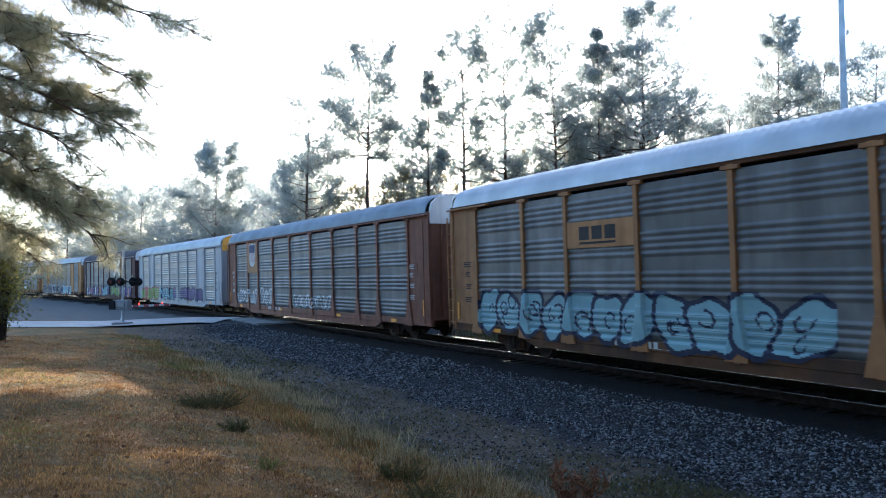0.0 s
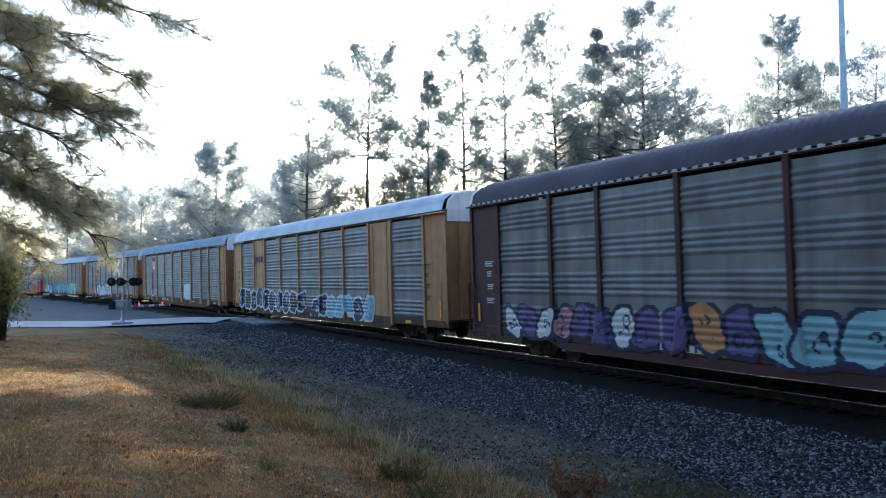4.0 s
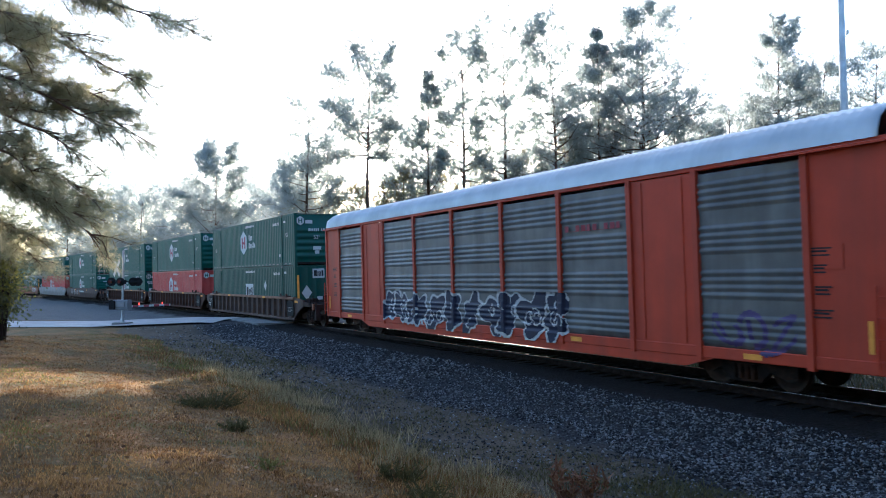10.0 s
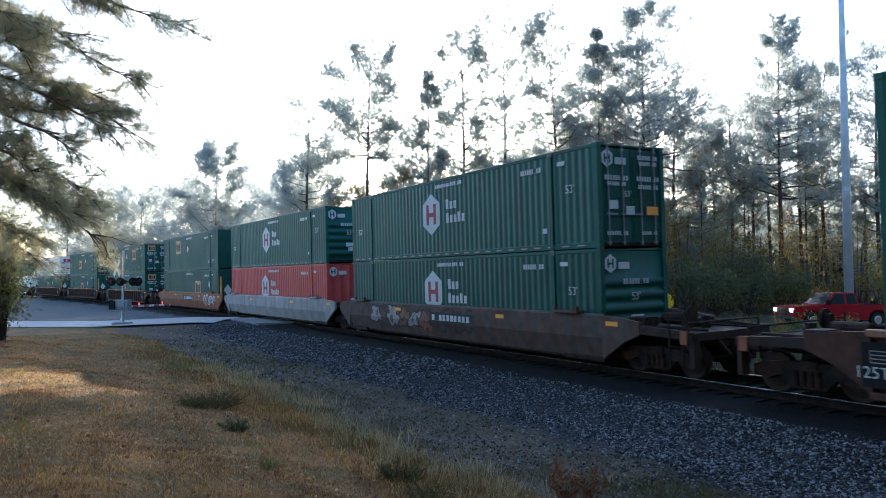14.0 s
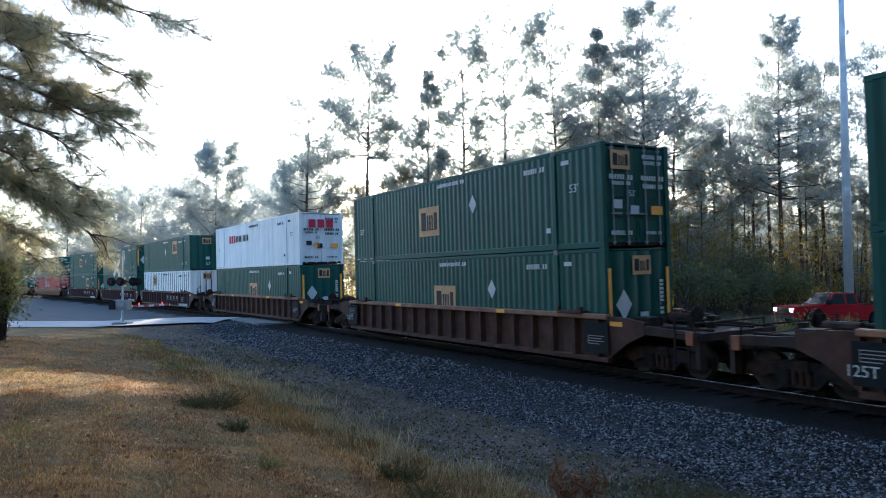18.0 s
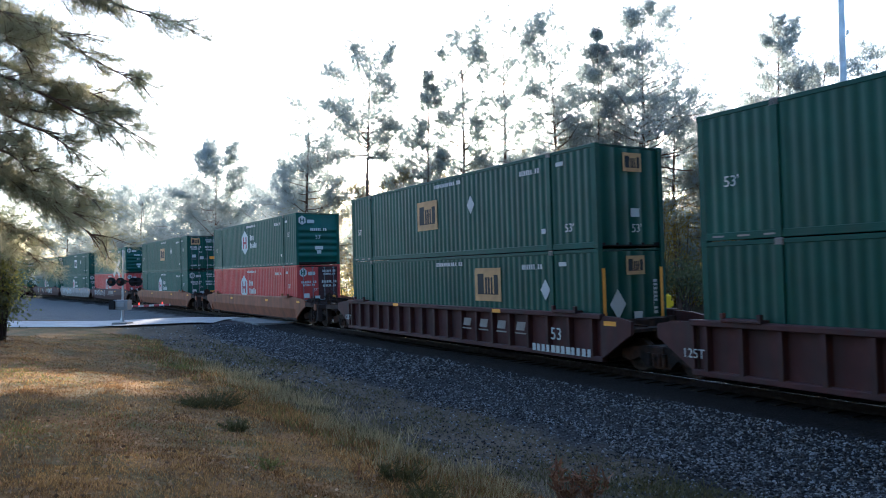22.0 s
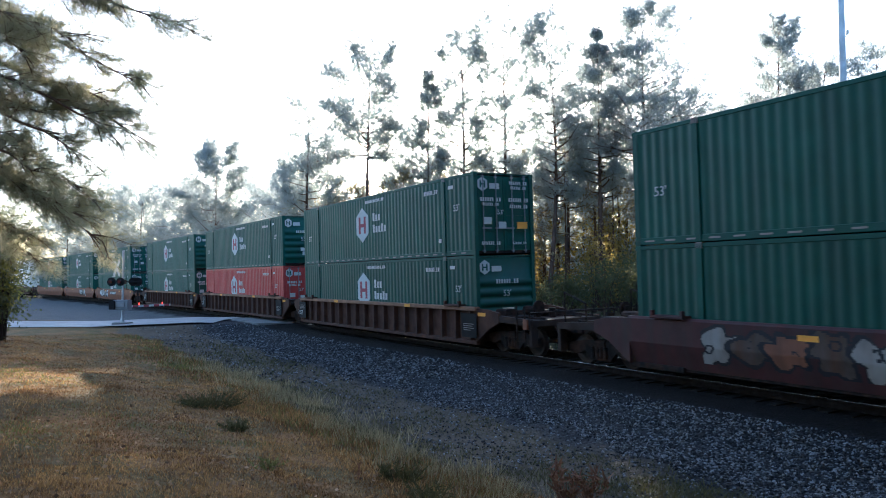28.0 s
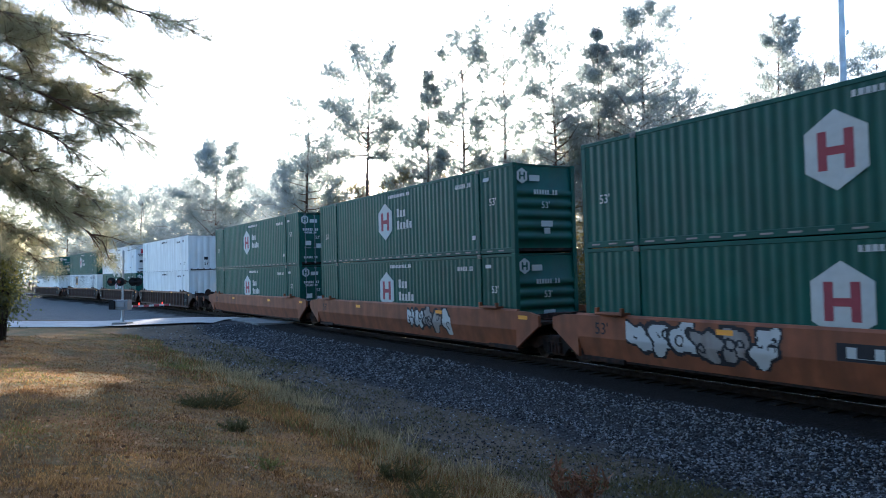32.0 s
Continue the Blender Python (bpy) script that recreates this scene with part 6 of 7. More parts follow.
    if front == "ribbed":
        part("number", S_53, mk, c, at=pose(ex, 0.02, 1.55) @ ENDX @ Matrix.Scale(0.9, 4))
        part("writing", S_SMALL, mk, c, at=pose(ex, 0.05, 1.98) @ ENDX)
        part("sticker", S_TAG, mk, c, at=pose(ex, 0.05, 0.95) @ ENDX @ Matrix.Diagonal((1.5, 1, 0.8, 1)))
        part("sticker", S_TAG, mk, c, at=pose(ex, 0.05, 0.72) @ ENDX @ Matrix.Scale(0.8, 4))
    elif front == "door":
        for yy, zz, w in ((0.62, 2.55, 0.8), (0.62, 2.38, 0.7), (-0.6, 1.95, 0.9), (0.62, 1.95, 0.9), (-0.6, 1.78, 0.7), (0.62, 1.72, 0.8), (-0.62, 0.42, 0.8), (0.62, 0.42, 0.6)):
            part("writing", S_SMALL, mk, c, at=pose(ex + 0.03, yy, zz) @ ENDX @ Matrix.Scale(w, 4))
        part("sticker", S_TAG, mk, c, at=pose(ex + 0.03, -0.75, 1.2) @ ENDX)
        part("sticker", S_TAG, mk, c, at=pose(ex + 0.03, -0.12, 1.05) @ ENDX)
        part("sticker", S_TAG, M["orange"], c, "orange hazard sticker", at=pose(ex + 0.03, 0.75, 1.05) @ ENDX @ Matrix.Diagonal((1.4, 1, 1, 1)))
        part("number", S_53, mk, c, at=pose(ex + 0.03, -0.2, 1.5) @ ENDX @ Matrix.Scale(0.7, 4))
    else:
        part("number", S_53, mk, c, at=pose(ex, 0.2, 0.55) @ ENDX)
        part("sticker", S_TAG, mk, c, at=pose(ex, 0.15, 1.0) @ ENDX)
    return c


# ---- well cars ----
def end_cheeks(end):
    """A painted side plate beyond the well, cut away over the bogie."""
    g = Geo()
    tip = 9.35 if end == "joint" else 9.55
    g.prism([(8.25, 0.3), (8.25, 1.45), (8.9, 1.43), (tip, 1.34), (tip, 1.02), (9.0, 0.80)], "y", -0.05, 0.05)
    return g.mesh("end_cheek")


def well_half(end):
    """The end beyond the well, from x = 8.3 on: draft sill, bulkhead and end beams over the bogie."""
    g = Geo()
    tip = 9.35 if end == "joint" else 11.15
    g.box(8.25, tip, -0.35, 0.35, 0.78, 1.06, 0.03)
    g.box(8.2, 8.34, -1.37, 1.37, 0.32, 1.3, 0.02)
    if end == "coupled":
        for y in (-1, 1):
            g.prism([(9.55, 1.26), (tip, 1.18), (tip, 1.0), (9.55, 1.04)], "y", y * 1.40 - 0.05, y * 1.40 + 0.05)
            g.box(tip - 0.1, tip + 0.02, y * 1.3 - 0.12, y * 1.3 + 0.12, 0.35, 1.15)
        g.box(tip - 0.02, tip + 0.06, -1.4, 1.4, 0.98, 1.16, 0.02)
    return g.mesh("end_platform")


def end_deck(end):
    """Grimy checkered deck with brake pipes and boxes on it."""
    tip = 9.35 if end == "joint" else 11.15
    g = Geo().box(8.25, tip, -1.37, 1.37, 1.06, 1.14, 0.02)
    for y in (-0.9, 0.75):
        g.tube((8.35, y, 1.2), (tip - 0.05, y * 0.9, 1.19), 0.035, n=6)
    if end == "coupled":
        g.box(8.7, 9.25, -0.95, -0.45, 1.14, 1.42, 0.04).box(9.5, 9.95, 0.3, 0.9, 1.14, 1.36, 0.04)
        g.tube((9.0, 0.1, 1.34), (9.8, 0.1, 1.34), 0.16, n=12)
        g.tube((tip, -0.55, 1.0), (tip + 0.35, -0.5, 0.62), 0.03, n=6)
    else:
        g.box(8.5, 8.95, -0.4, 0.4, 1.14, 1.34, 0.04)
    return g.mesh("deck")


S_DECK = {e: end_deck(e) for e in ("joint", "coupled")}
S_PANEL = Geo().box(-0.46, 0.46, -0.004, 0.002, -0.42, 0.40).mesh("data_panel")
S_PANELTEXT = Geo().prism([(-0.31, -0.23), (0.1, -0.23), (0.1, -0.21), (-0.3, -0.21), (-0.3, -0.16), (0.3, -0.16), (0.3, -0.14), (-0.3, -0.14), (-0.3, -0.09), (0.2, -0.09), (0.2, -0.07), (-0.3, -0.07), (-0.3, -0.02), (0.3, -0.02), (0.3, 0.0), (-0.31, 0.0)], "y", -0.003, 0.002).mesh("writing")
S_CORNERPLATE = Geo().box(-0.10, 0.10, -0.012, 0.05, -0.24, 0.08, 0.01).mesh("corner_plate")
S_PLATFORM = {e: well_half(e) for e in ("joint", "coupled")}
S_CHEEK = {e: end_cheeks(e) for e in ("joint", "coupled")}
S_TOPCHORD = Geo().box(-8.3, 8.3, -0.12, 0.09, 1.36, 1.5, 0.02).mesh("top_chord")
S_LOWCHORD = Geo().box(-8.3, 8.3, -0.10, 0.05, 0.22, 0.36, 0.02).mesh("bottom_chord")
S_SIDESHEET = Geo().box(-8.3, 8.3, 0.035, 0.06, 0.3, 1.4).mesh("side_sheet")
S_RIB = Geo().prism([(-0.08, 0.05), (0.08, 0.05), (0.055, -0.12), (-0.055, -0.12)], "z", 0.34, 1.38).mesh("rib")
S_SMOOTHSIDE = Geo().prism([(-0.03, 1.5), (-0.07, 1.44), (-0.07, 0.86), (0.09, 0.30), (0.14, 0.30), (0.03, 0.9), (0.04, 1.5)], "x", -8.3, 8.3).mesh("side_plate")
S_WELLFLOOR = Geo().box(-8.2, 8.2, -1.3, 1.3, 0.24, 0.29).box(-8.2, -6.6, -1.38, 1.38, 0.2, 0.34, 0.02).box(6.6, 8.2, -1.38, 1.38, 0.2, 0.34, 0.02).mesh("floor")
S_LOWRAIL = Geo().tube((0, -1.3, 1.38), (0, 1.3, 1.38), 0.024, n=6).tube((0, -1.3, 1.1), (0, -1.3, 1.38), 0.024, n=6).tube((0, 1.3, 1.1), (0, 1.3, 1.38), 0.024, n=6).mesh("railing")
S_RAILING = Geo()
for _y in (-1.3, 1.3):
    S_RAILING.tube((0, _y, 1.1), (0, _y, 2.05), 0.024, n=6)
    S_RAILING.tube((-0.9, _y, 1.1), (-0.9, _y, 1.75), 0.024, n=6)
    S_RAILING.tube((-0.9, _y, 1.75), (0, _y, 2.05), 0.024, n=6)
S_RAILING.tube((0, -1.3, 1.5), (0, 1.3, 1.5), 0.024, n=6)
S_RAILING = S_RAILING.mesh("railing")
S_BRAKE = Geo().box(-0.06, 0.06, -0.5, -0.3, 1.14, 1.6, 0.02).tube((0.06, -0.4, 1.5), (0.12, -0.4, 1.5), 0.22, n=16).mesh("hand_brake")
S_VALVE = Geo().tube((0.0, 0.25, 1.14), (0.0, 0.25, 1.45), 0.12, n=10).mesh("air_tank")
S_SLANT = Geo().prism([(0, -0.13), (0.42, -0.13), (0.5, 0.13), (0.08, 0.13)], "y", -0.003, 0.002).mesh("emblem_block")
S_RULE = Geo().box(-0.05, 0.5, -0.003, 0.002, -0.24, -0.2).mesh("emblem_rule")
S_LOAD = lettering("125T", 0.36)
S_STEP = Geo().box(-0.5, 0.5, -0.2, 0.1, 1.42, 1.5, 0.02).box(-0.5, -0.42, -0.2, -0.1, 1.5, 1.62).box(0.42, 0.5, -0.2, -0.1, 1.5, 1.62).mesh("guide_ledge")


def well_car(colour, ribbed, front, rear, label, u, upper, lower, marks=()):
    """One well with its load; front and rear are 'joint' (shared bogie) or 'coupled'."""
    w = thing("well_car", label, "freight car", group="well cars of the train")
    m = M[colour]
    for sg in (-1, 1):
        side = Matrix.Identity(4) if sg < 0 else FLIP
        if ribbed:
            part("side_sheet", S_SIDESHEET, m, w, at=side @ pose(0, -1.38, 0))
            part("top_chord", S_TOPCHORD, M["chord"] if colour in ("rustwell", "greyrust") else m, w, at=side @ pose(0, -1.42, 0))
            part("bottom_chord", S_LOWCHORD, m, w, at=side @ pose(0, -1.40, 0))
            for i in range(18):
                part("rib", S_RIB, m, w, at=side @ pose(-7.9 + i * 0.93, -1.39, 0))
        else:
            part("side_plate", S_SMOOTHSIDE, m, w, at=side @ pose(0, -1.40, 0))
        for x in (-6.9, 6.9):
            part("guide_ledge", S_STEP, m, w, at=side @ pose(x, -1.40, 0.06))
    part("floor", S_WELLFLOOR, M["iron"], w)
    for kind, rot in ((front, 0), (rear, 180)):
        at = turned(0, 0, 0, rot)
        part("end_platform", S_PLATFORM[kind], M["grimeend"], w, "grimy end platform", at)
        for y in (-1.42, 1.42):
            part("end_cheek", S_CHEEK[kind], m, w, at=at @ pose(0, y, 0))
        part("deck", S_DECK[kind], M["iron"], w, "grimy dark deck", at)
        if kind == "coupled" and colour != "maroon":
            part("corner_plate", S_CORNERPLATE, M["orangewell"], w, "ochre corner plate", at @ pose(10.95, -1.49, 1.12))
            part("corner_plate", S_CORNERPLATE, M["orangewell"], w, "ochre corner plate", at @ pose(10.95, 1.46, 1.12))
        if kind == "coupled":
            bogie(w, 9.75 if rot == 0 else -9.75)
            part("coupler", S_COUPLER, M["iron"], w, at=at @ pose(10.95, 0, 0))
            part("railing", S_RAILING if colour == "maroon" else S_LOWRAIL, M["iron"], w, "dark end railing", at @ pose(10.95, 0, 0))
            part("hand_brake", S_BRAKE, M["iron"], w, at=at @ pose(10.2, 0, 0))
            part("air_tank", S_VALVE, M["iron"], w, at=at @ pose(10.2, 0, 0))
            part("ladder", S_LADDER_LOW, M["iron"], w, at=at @ pose(10.7, -1.46, 0.35))
        elif rot == 180:
            bogie(w, -9.71)
    y = -1.545 if ribbed else -1.475
    part("reflector", Geo().box(-0.22, 0.22, -0.003, 0.002, -0.06, 0.06), M["orange"], w, "orange reflector", pose(8.6, -1.475, 1.26))
    part("reflector", Geo().box(-0.22, 0.22, -0.003, 0.002, -0.06, 0.06), M["orange"], w, "orange reflector", pose(-3.4, y - (0.012 if ribbed else 0), 1.43 if ribbed else 1.25))
    part("reflector", Geo().box(-0.22, 0.22, -0.003, 0.002, -0.06, 0.06), M["orange"], w, "orange reflector", pose(3.6, y - (0.012 if ribbed else 0), 1.43 if ribbed else 1.25))
    if ribbed:
        if colour != "maroon":
            for px in (7.92, -7.92):
                p = part("data_panel", S_PANEL, M["signalblack"], w, "black stencil panel", pose(px, -1.545, 0.88))
                part("writing", S_PANELTEXT, M["palegrey"], p, at=pose(0, -0.004, 0.25 if px < 0 else 0.05))
        part("number", S_LOAD, M["mark"], w, "stencilled load figure", pose(-8.2, -1.552, 0.72) @ Matrix.Scale(0.85, 4))
    elif colour == "orangewell":
        part("number", S_53, M["dark"], w, "large black length figure", pose(-7.3, -1.476, 1.1) @ Matrix.Scale(1.3, 4))
    if "number" in marks:
        part("number_board", Geo().box(-1.5, 1.5, -0.003, 0.002, -0.17, 0.17), M["dark"], w, "black number board", pose(0.6, -1.476, 1.05))
        part("writing", bars(6.6, -1.3, -0.1, 2.6, 0.2, -0.006, 10), M["mark"], w, "white number bars", pose(0.6, -1.476, 1.05))
    if "wide" in marks:
        for i in range(4):
            part("emblem_block", S_SLANT, M["palegrey"], w, "slanted pale emblem block", pose(1.6 + i, -1.535, 1.0))
            part("emblem_rule", S_RULE, M["palegrey"], w, at=pose(1.6 + i, -1.535, 1.0))
        part("number", lettering("53", 0.5), M["mark"], w, at=pose(6.5, -1.535, 0.85))
        part("writing", bars(7.7, -1.2, -0.09, 2.6, 0.2, -0.0, 12), M["mark"], w, "pale stencilled strip", pose(6.6, -1.535, 0.42))
    if "block" in marks:
        for i in range(4):
            part("emblem_block", S_SLANT, M["palegrey"], w, "slanted pale emblem block", pose(0.4 + i * 0.62, -1.476, 1.1) @ Matrix.Diagonal((1.12, 1, 1.5, 1)))
        part("emblem_rule", Geo().box(-0.6, 2.6, -0.003, 0.002, -0.33, -0.27), M["palegrey"], w, at=pose(0.4, -1.476, 1.1))
    smooth_y = lambda x, z: -1.476 if z > 0.87 else -1.476 + (0.87 - z) * 0.29
    if "white_tag" in marks:
        paint(w, 1.2, 4.4, 0.45, 1.42, smooth_y, ["g_pale", "g_pale", "palegrey"], "dark", int(u) % 97, 5, wild=0.9, edge=0.05, label="silver graffiti with black outlines")
    if "rear_tag" in marks:
        paint(w, -6.4, -2.0, 0.5, 1.42, smooth_y, ["g_pale", "palegrey", "g_pale"], "dark", 17, 6, wild=0.8, edge=0.05, label="silver graffiti with black outlines")
    if "scrawl" in marks:
        scrawl(w, -7.6, -1.6, 0.6, 1.42, smooth_y, "g_pale", int(u) % 89, 9, 0.035)
    if "green_tag" in marks:
        paint(w, -6.0, 2.0, 0.5, 1.42, smooth_y, ["palegrey", "greyrust", "brown"], "dark", int(u) % 83, 9, wild=0.9, edge=0.04, label="faded grey and brown graffiti")
    if "corner_tag" in marks:
        scrawl(w, 4.8, 7.8, 0.55, 1.4, smooth_y, "g_pale", int(u) % 79, 4, 0.05)
    mid = u + CL
    place(w, mid, 9.7)
    for c, z in ((lower, 0.36), (upper, 0.36 + CH)):
        for ch in c.children:
            if c is upper and ch.name.startswith("number") and ch.matrix_basis.translation.x < -7:
                ch.matrix_basis = pose(-7.2, -CW - 0.004, 1.3)
        TRAIN.append((c, mid, (9.7, z)))
    return w


def hub(front, x=0.0):
    return container("green", "hex", front, x - 0.0, label={"ribbed": "green container with white hexagon emblem and ribbed end", "door": "green container with white hexagon emblem and double doors"}[front])


def redbox(front, odd_door=False):
    return container("red", "hex", front, -0.3, S_WALL_RED, label="faded red container with one dark maroon door" if odd_door else "faded red container with a white hexagon emblem", odd_door=odd_door)


def emp(front, x, z=1.62, stripes=True, square="emblem"):
    return container("deepgreen", "square", front, x, label="dark green container with an orange square emblem" if square == "emblem" else "dark green container with a pale square emblem",
                     square=square, logo_z=z, stripes=stripes)


def build_wells():
    R = "rusty brown ribbed well car carrying stacked containers"
    G = "pale grey smooth-sided well car carrying stacked containers"
    O = "faded orange smooth-sided well car carrying stacked containers"
    B = "dark maroon well car with pale markings carrying stacked containers"
    J, K = "joint", "coupled"
    well_car("greyrust", True, K, J, R, 224.95, hub("ribbed"), emp("flat", 0.2, 1.3, True, "mark"))
    well_car("rustwell", True, J, J, R, 244.35, hub("ribbed"), redbox("flat"))
    well_car("rustwell", True, J, K, R, 263.70, hub("ribbed"), hub("door"))
    well_car("greyrust", False, K, J, "rusty grey smooth-sided well car with a black number board", 287.25, hub("door"), hub("ribbed"), ("number", "green_tag"))
    well_car("palegrey", False, J, J, G, 306.65, hub("ribbed"), redbox("flat"))
    well_car("orangewell", False, J, K, O, 326.05, emp("flat", -3.0, 2.0, False), emp("flat", 2.8, 1.5), ("number", "corner_tag"))
    well_car("rustwell", True, K, K, R, 349.70, emp("door", 3.7, 1.9, False), emp("door", -0.9, 1.4))
    well_car("rustwell", True, K, K, R, 372.90, emp("door", -1.2, 1.37), emp("flat", -0.2, 1.3))
    well_car("rustwell", True, K, K, R, 396.10, container("white", "word", "door", label="white container with red emblem blocks on its doors"), emp("flat", 0.2, 1.35))
    well_car("maroon", True, K, J, B, 419.55, emp("flat", 3.5, 2.05, False), container("white", "square", "flat", -3.68, S_WALL_WIDE, "white wide-ribbed container with an orange square emblem", "emblem", 2.1, False), ("wide",))
    well_car("maroon", True, J, J, B, 438.97, emp("flat", 0.0, 1.65), emp("flat", 2.8, 1.95, False), ("wide",))
    well_car("maroon", True, J, K, B, 458.58, emp("flat", -1.1, 1.6, False), emp("flat", 2.8, 1.9), ("wide",))
    well_car("orangewell", False, K, K, O, 482.05, hub("ribbed"), redbox("door", True))
    well_car("orangewell", False, K, K, O, 505.81, emp("door", 0.05, 1.56), hub("door"))
    well_car("maroon", False, K, J, B, 529.25, hub("ribbed"), redbox("door"), ("block", "scrawl"))
    well_car("palegrey", False, J, J, G, 548.80, emp("flat", 0.45, 1.55, False, "mark"), hub("door"), ("scrawl",))
    well_car("maroon", False, J, K, B, 568.30, hub("door"), hub("door"), ("block", "white_tag", "green_tag"))
    well_car("rustwell", True, K, J, R, 591.91, hub("door"), hub("ribbed"))
    well_car("rustwell", True, J, J, R, 611.50, hub("ribbed"), redbox("door"))
    well_car("rustwell", True, J, K, R, 631.00, hub("ribbed"), hub("door"))
    well_car("orangewell", False, K, J, O, 654.39, hub("door"), hub("door"), ("number", "rear_tag"))
    well_car("orangewell", False, J, J, O, 673.80, hub("ribbed"), hub("ribbed"), ("white_tag",))
    well_car("orangewell", False, J, K, O, 693.10, hub("door"), hub("door"))
    plain = lambda: container("white", "", "flat", 0, S_WALL_FLAT, "plain white steel shipping container")
    well_car("greyrust", True, K, J, R, 716.90, plain(), plain())
    well_car("greyrust", True, J, J, R, 736.24, container("white", "word", "door", label="white container with red emblem blocks on its doors"), hub("ribbed"))
    well_car("greyrust", True, J, K, R, 755.70, hub("ribbed"), container("white", "square", "flat", -3.5, S_WALL_WIDE, "white wide-ribbed container with an orange square emblem", "emblem", 2.1, False))
    well_car("greyrust", True, K, J, R, 779.30, hub("ribbed"), plain())


build_carriers()
build_wells()


# ---- small cover: ballast stones, grass, weeds, leaves ----
def scatter(n, rng, near, far, half=0.68):
    """Places spread evenly as seen by someone on the bank: denser close by."""
    y = near * (far / near) ** rng.uniform(0, 1, n)
    x = rng.uniform(-half, half, n) * y
    return x, y, RAD - np.hypot(x - CX, y - CY)


def build_ballast():
    rng = np.random.default_rng(51)
    x, y, d = scatter(250000, rng, 6.5, 46)
    keep = (d > 2.65) & (d < 8.4 + 0.9 * hills(x * 0.7, y * 0.7)) & (rng.uniform(size=len(x)) < np.where(d < 5.7 + 0.6 * hills(x * 0.5, y * 0.5), 1.0, 0.16)) & (np.abs(y - road_y(x)) > 3.6)
    x, y, d = x[keep], y[keep], d[keep]
    n = len(x)
    z = ground_z(x, y)
    size = rng.uniform(0.013, 0.035, n) * np.where(y > 22, 1.5, 1.0)
    base = np.array([(1, 0, 0), (0, 1, 0), (-1, 0, 0), (0, -1, 0), (0, 0, 0.75), (0, 0, -0.6)])
    V = base[None] * size[:, None, None] * rng.uniform(0.65, 1.35, (n, 6, 1))
    V = V + rng.normal(size=(n, 6, 3)) * size[:, None, None] * 0.22
    a = rng.uniform(0, 6.28, n)
    c, s = np.cos(a)[:, None], np.sin(a)[:, None]
    V = np.stack([V[..., 0] * c - V[..., 1] * s, V[..., 0] * s + V[..., 1] * c, V[..., 2]], -1)
    V = V + np.stack([x, y, z + size * 0.25], -1)[:, None]
    tri = np.array([(0, 1, 4), (1, 2, 4), (2, 3, 4), (3, 0, 4), (1, 0, 5), (2, 1, 5), (3, 2, 5), (0, 3, 5)])
    F = (np.arange(n)[:, None, None] * 6 + tri[None]).reshape(-1, 3)
    solid("ballast", fast_mesh("ballast", V.reshape(-1, 3), F), STONE, "crushed blue-grey ballast stones", "gravel", "stuff")


build_ballast()


def grass_mesh(x, y, length, width, rng, lean=0.45):
    n = len(x)
    z = ground_z(x, y) - 0.01
    a = rng.uniform(0, 6.28, n)
    ln = length * rng.uniform(0.5, 1.3, n)
    wx, wy = np.cos(a) * width * 0.5, np.sin(a) * width * 0.5
    bx, by = rng.normal(size=n) * lean * ln, rng.normal(size=n) * lean * ln
    V = np.stack([np.stack([x - wx, y - wy, z], -1), np.stack([x + wx, y + wy, z], -1), np.stack([x + bx, y + by, z + ln], -1)], 1)
    return V.reshape(-1, 3), np.arange(3 * n).reshape(-1, 3)


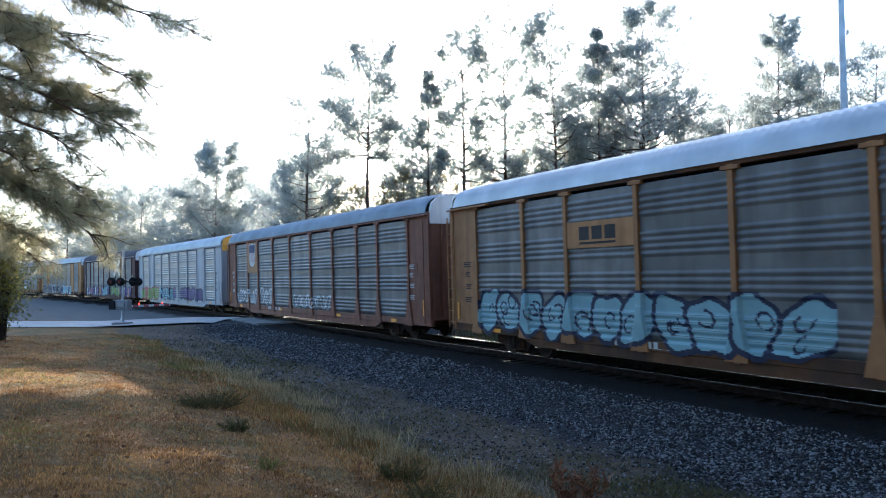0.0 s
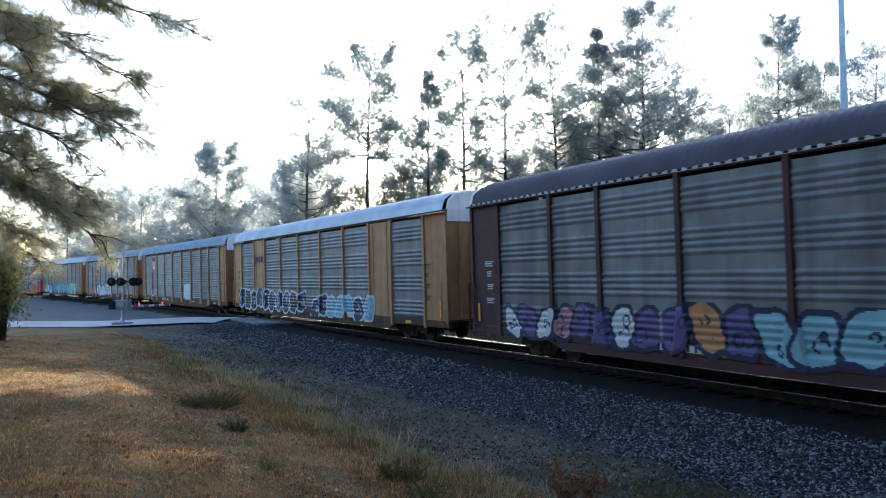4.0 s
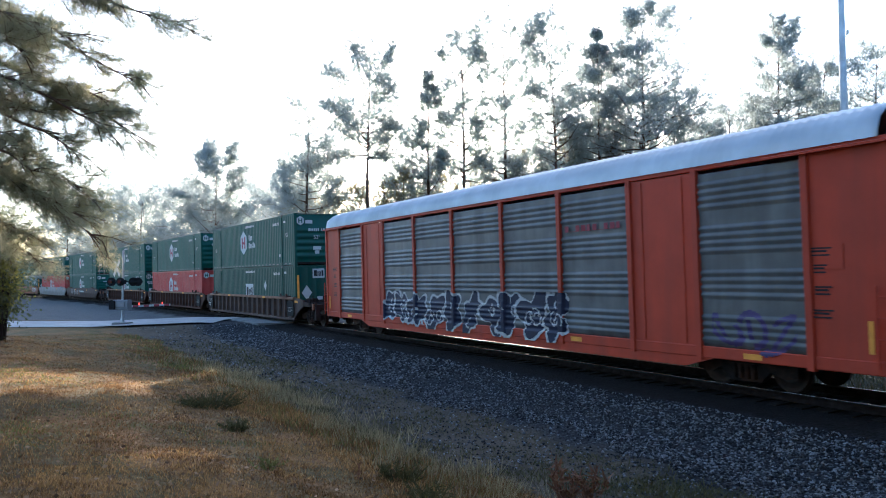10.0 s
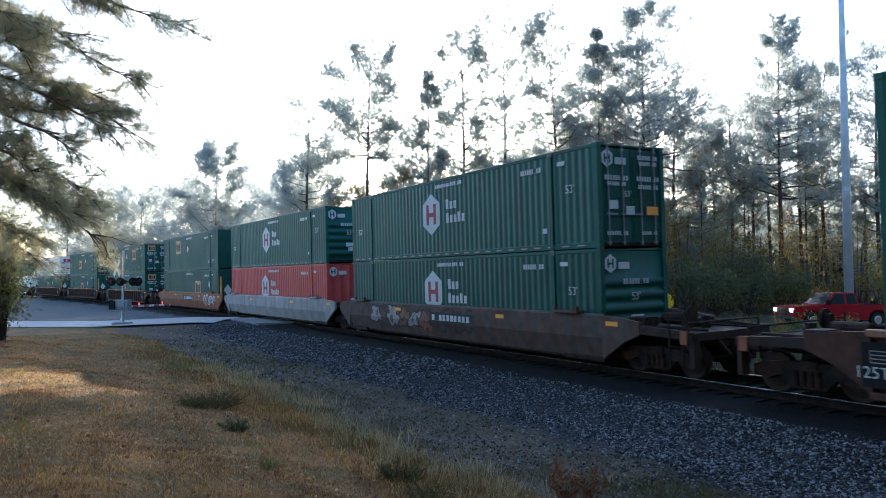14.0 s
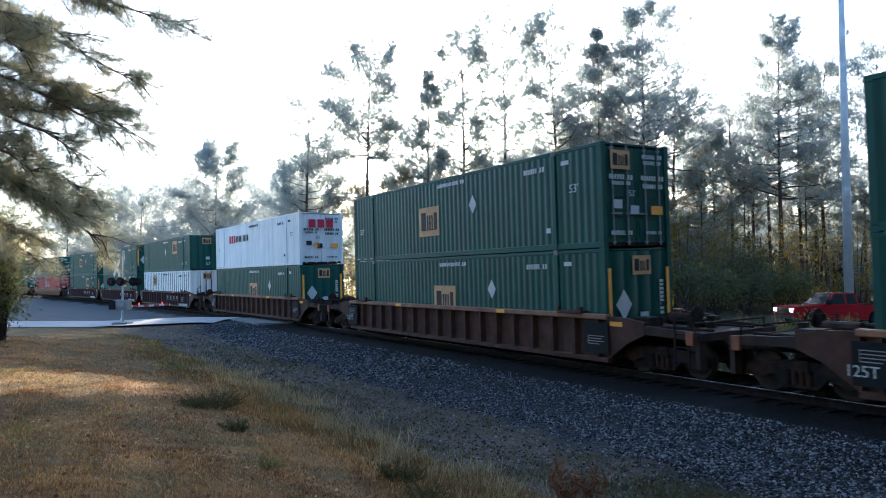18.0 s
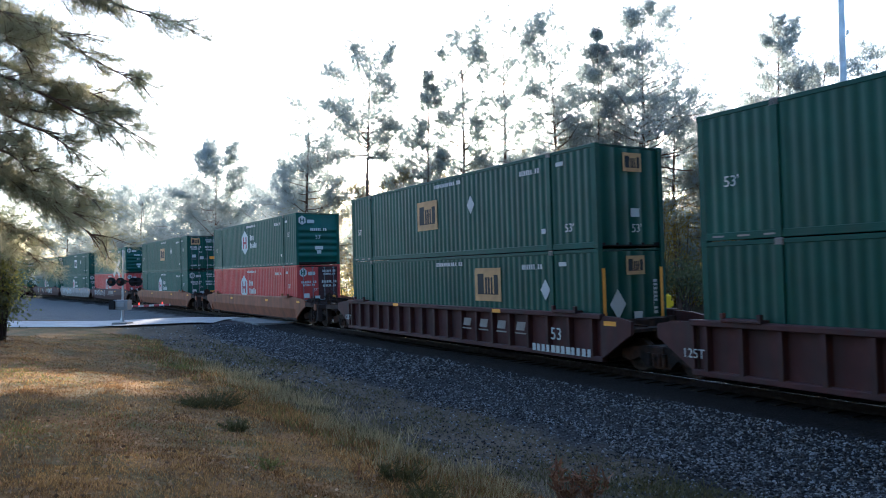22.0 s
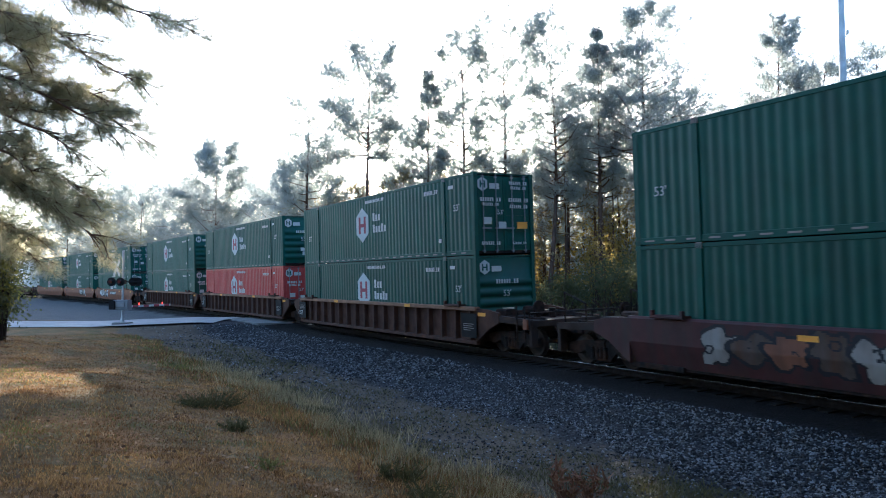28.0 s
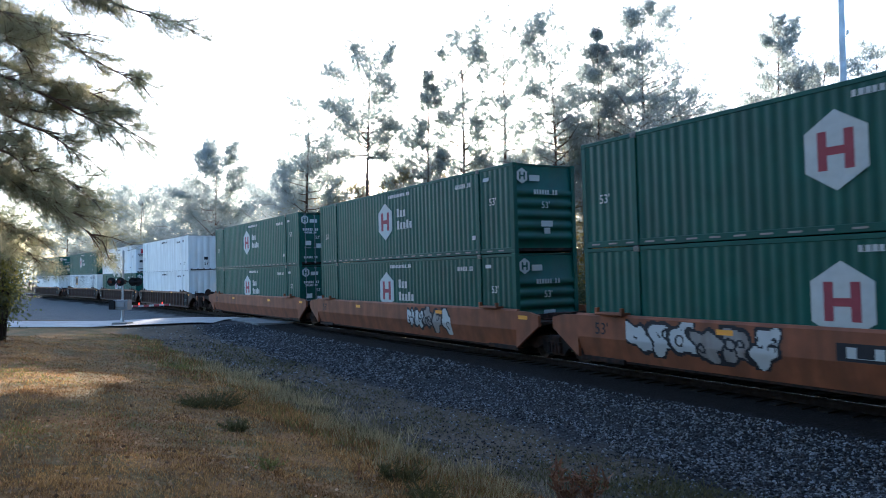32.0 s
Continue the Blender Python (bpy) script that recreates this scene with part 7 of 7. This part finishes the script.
def build_grass():
    rng = np.random.default_rng(61)
    x, y, d = scatter(330000, rng, 4.2, 40)
    edge = 9.3 + 0.6 * hills(x * 0.6, y * 0.6)
    s = (np.arctan2(y - CY, x - CX) - TH0) / KAP - 60.0
    keep = (d > edge) & (s < 12) & (np.abs(y - road_y(x)) > 4)
    x, y, d, edge = x[keep], y[keep], d[keep], edge[keep]
    green = (hills(x * 0.9 + 3, y * 0.9) + 0.5 * rng.normal(size=len(x)) > 1.0) | ((d - edge < 1.2) & (rng.uniform(size=len(x)) < 0.22))
    brown = ~green & (hills(x * 1.9 + 5, y * 1.9) + 0.6 * rng.normal(size=len(x)) > -0.15)
    for name, pick, m, label in (("dry_grass", ~green & ~brown, DRYGRASS, "short dry straw-coloured grass"), ("brown_grass", brown, BROWNGRASS, "matted brown dead grass"), ("green_grass", green, GREENGRASS, "short dull green grass")):
        xx, yy = x[pick], y[pick]
        tall = 0.042 + 0.10 * np.clip(1.2 - (d[pick] - edge[pick]) / 1.6, 0, 1)
        V, F = grass_mesh(xx, yy, tall, 0.004 + 0.0011 * yy, rng)
        solid(name, fast_mesh(name, V, F), m, label, "grass", "stuff")
    # tall clumps along the edge of the stones
    P = []
    for k in range(230):
        yy = 5.8 * (26 / 5.8) ** rng.uniform()
        dd = 9.3 + rng.normal() * 0.6
        th = math.asin(min(1, (yy - CY) / (RAD - dd)))
        xx = CX + (RAD - dd) * math.cos(th)
        m = int(rng.uniform(16, 46))
        P.append(np.stack([xx + rng.normal(size=m) * 0.16, yy + rng.normal(size=m) * 0.16, np.full(m, rng.uniform(0.12, 0.34))], 1))
    P = np.concatenate(P)
    V, F = grass_mesh(P[:, 0], P[:, 1], P[:, 2], 0.005 + 0.0009 * P[:, 1], rng, 0.4)
    solid("tall_grass", fast_mesh("tall_grass", V, F), SEEDGRASS, "tall pale seed grass along the stones", "grass", "stuff")
    x, y, d = scatter(120000, rng, 6.0, 36)
    keep = (d > 5.9) & (d < 9.6) & (hills(x, y) > -0.75) & (np.abs(y - road_y(x)) > 4)
    x, y = x[keep], y[keep]
    dense = scatter(90000, rng, 6.0, 34)
    lush = (dense[2] > 5.6) & (dense[2] < 9.5) & (hills(dense[0] * 1.4 + 9, dense[1] * 1.4) + 0.35 * rng.normal(size=len(dense[0])) > 0.25) & (np.abs(dense[1] - road_y(dense[0])) > 4)
    V, F = grass_mesh(dense[0][lush], dense[1][lush], 0.11, 0.006 + 0.0012 * dense[1][lush], rng, 0.8)
    solid("low_weeds", fast_mesh("low_weeds", V, F), DITCHWEED, "patches of dull green creeping weeds", "weeds", "stuff")
    V, F = grass_mesh(x, y, 0.045 + 0.07 * np.clip(hills(x * 1.3, y * 1.3), 0, 1), 0.005 + 0.0012 * y, rng, 0.7)
    solid("ditch_weeds", fast_mesh("ditch_weeds", V, F), VERGE, "thin low weeds on bare dirt", "weeds", "stuff")


build_grass()


def build_far_verge():
    """Rank grass and weeds along the far side of the track."""
    rng = np.random.default_rng(91)
    n = 26000
    s, d = rng.uniform(-30, 60, n), -4.6 - 6.5 * rng.uniform(0, 1, n) ** 1.3
    th = TH0 + KAP * (s + 60.0)
    x, y = CX + (RAD - d) * np.cos(th), CY + (RAD - d) * np.sin(th)
    keep = np.abs(y - road_y(x)) > 3.8
    x, y = x[keep], y[keep]
    V, F = grass_mesh(x, y, 0.5 + 0.25 * hills(x, y), 0.03, rng, 0.35)
    solid("verge_weeds", fast_mesh("verge_weeds", V, F), VERGE, "rank dull weeds beyond the track", "grass", "stuff")


build_far_verge()


def weed(x, y, height, spread, count, seed, material, label, wide=0.012):
    rng = np.random.default_rng(seed)
    z = float(ground_z(x, y))
    w = thing("weed", label, "weed", pose(x, y, z - 0.01), "weeds by the track")
    g = Geo()
    P, D = [], []
    for k in range(count):
        a = rng.uniform(0, 6.28)
        r = spread * math.sqrt(rng.uniform(0.02, 1))
        h = height * rng.uniform(0.45, 1.1)
        b = Vector((r * 0.5 * math.cos(a), r * 0.5 * math.sin(a), 0))
        t = Vector((r * math.cos(a) + rng.normal() * 0.06, r * math.sin(a) + rng.normal() * 0.06, h))
        m = b.lerp(t, 0.5) + Vector((0, 0, 0.06 * h))
        g.path([tuple(b), tuple(m), tuple(t)], [wide * 0.5, wide * 0.4, wide * 0.12], 4)
        for j in range(7):
            f = rng.uniform(0.35, 1.0)
            P.append(tuple(b.lerp(t, f)))
            D.append((math.cos(a + j), math.sin(a + j), 0.9))
    part("stem", g.mesh("stem"), material, w)
    V, F = tufts(P, D, 2, 0.07 + 0.08 * (height > 0.6), 0.012 + 0.02 * (height > 0.6), rng)
    part("foliage", fast_mesh("foliage", V, F), material, w)


weed(1.55, 9.4, 0.72, 0.22, 14, 71, STALK, "reddish dry weed stalks in the grass")
weed(2.0, 9.9, 0.62, 0.18, 10, 72, STALK, "reddish dry weed stalks in the grass")
weed(-1.05, 9.0, 0.34, 0.05, 2, 73, STALK, "single dry brown seed stalk")
weed(1.05, 9.0, 0.36, 0.10, 4, 76, DRYGRASS, "pale thin seed stalks in the grass", 0.006)
weed(-4.3, 13.3, 0.25, 0.75, 150, 74, DITCHWEED, "dark low clump of weeds on the bank")
weed(-4.0, 13.9, 0.30, 0.35, 20, 75, DRYGRASS, "pale grass clump on the bank", 0.008)
weed(-0.55, 9.3, 0.24, 0.32, 60, 78, DITCHWEED, "dark green weed clump at the grass edge")
weed(-0.2, 8.4, 0.20, 0.32, 50, 79, DITCHWEED, "dark green weed clump at the grass edge")
weed(-3.3, 11.6, 0.16, 0.28, 40, 80, DITCHWEED, "dark green weed clump at the grass edge")
weed(-2.1, 8.6, 0.14, 0.16, 12, 77, GREENGRASS, "small green weed in dry grass")


def build_truck_weeds():
    rng = np.random.default_rng(95)
    for i in range(16):
        weed(rng.uniform(11.5, 18.5), rng.uniform(30.5, 32.8), rng.uniform(0.7, 1.25), rng.uniform(0.25, 0.5), 16, 600 + i, (DRYGRASS, GREENGRASS, LEAF_SUN)[i % 3],
             "tall sunlit weeds on the verge", 0.02)


build_truck_weeds()


def build_leaf_litter():
    rng = np.random.default_rng(81)
    x, y, d = scatter(2600, rng, 4.6, 26)
    keep = d > 9.6
    x, y = x[keep], y[keep]
    P = np.stack([x, y, ground_z(x, y) + 0.05], 1)
    D = np.stack([rng.normal(size=len(x)), rng.normal(size=len(x)), 0.15 * np.ones(len(x))], 1)
    V, F = blades(P, D * 3, rng, 0.06, 0.02)
    solid("fallen_leaves", fast_mesh("fallen_leaves", V, F), DEADLEAF, "scattered dry brown and pale leaves", "leaves", "stuff")


build_leaf_litter()


# ---- what moves ----
def gone(t):
    """How far the train has run at t seconds."""
    return 21.6052 * t + 0.0735 * (t / 10) ** 2 - 0.2263 * (t / 10) ** 3


def motions():
    for ob, mid, half in TRAIN:
        lift = 0.0
        if isinstance(half, tuple):
            half, lift = half
        rows = []
        for i in range(33):
            rows.append((float(i), rail_pose(mid - gone(i), half * 0.7) @ pose(0, 0, lift)))
        walk(ob, rows)


motions()
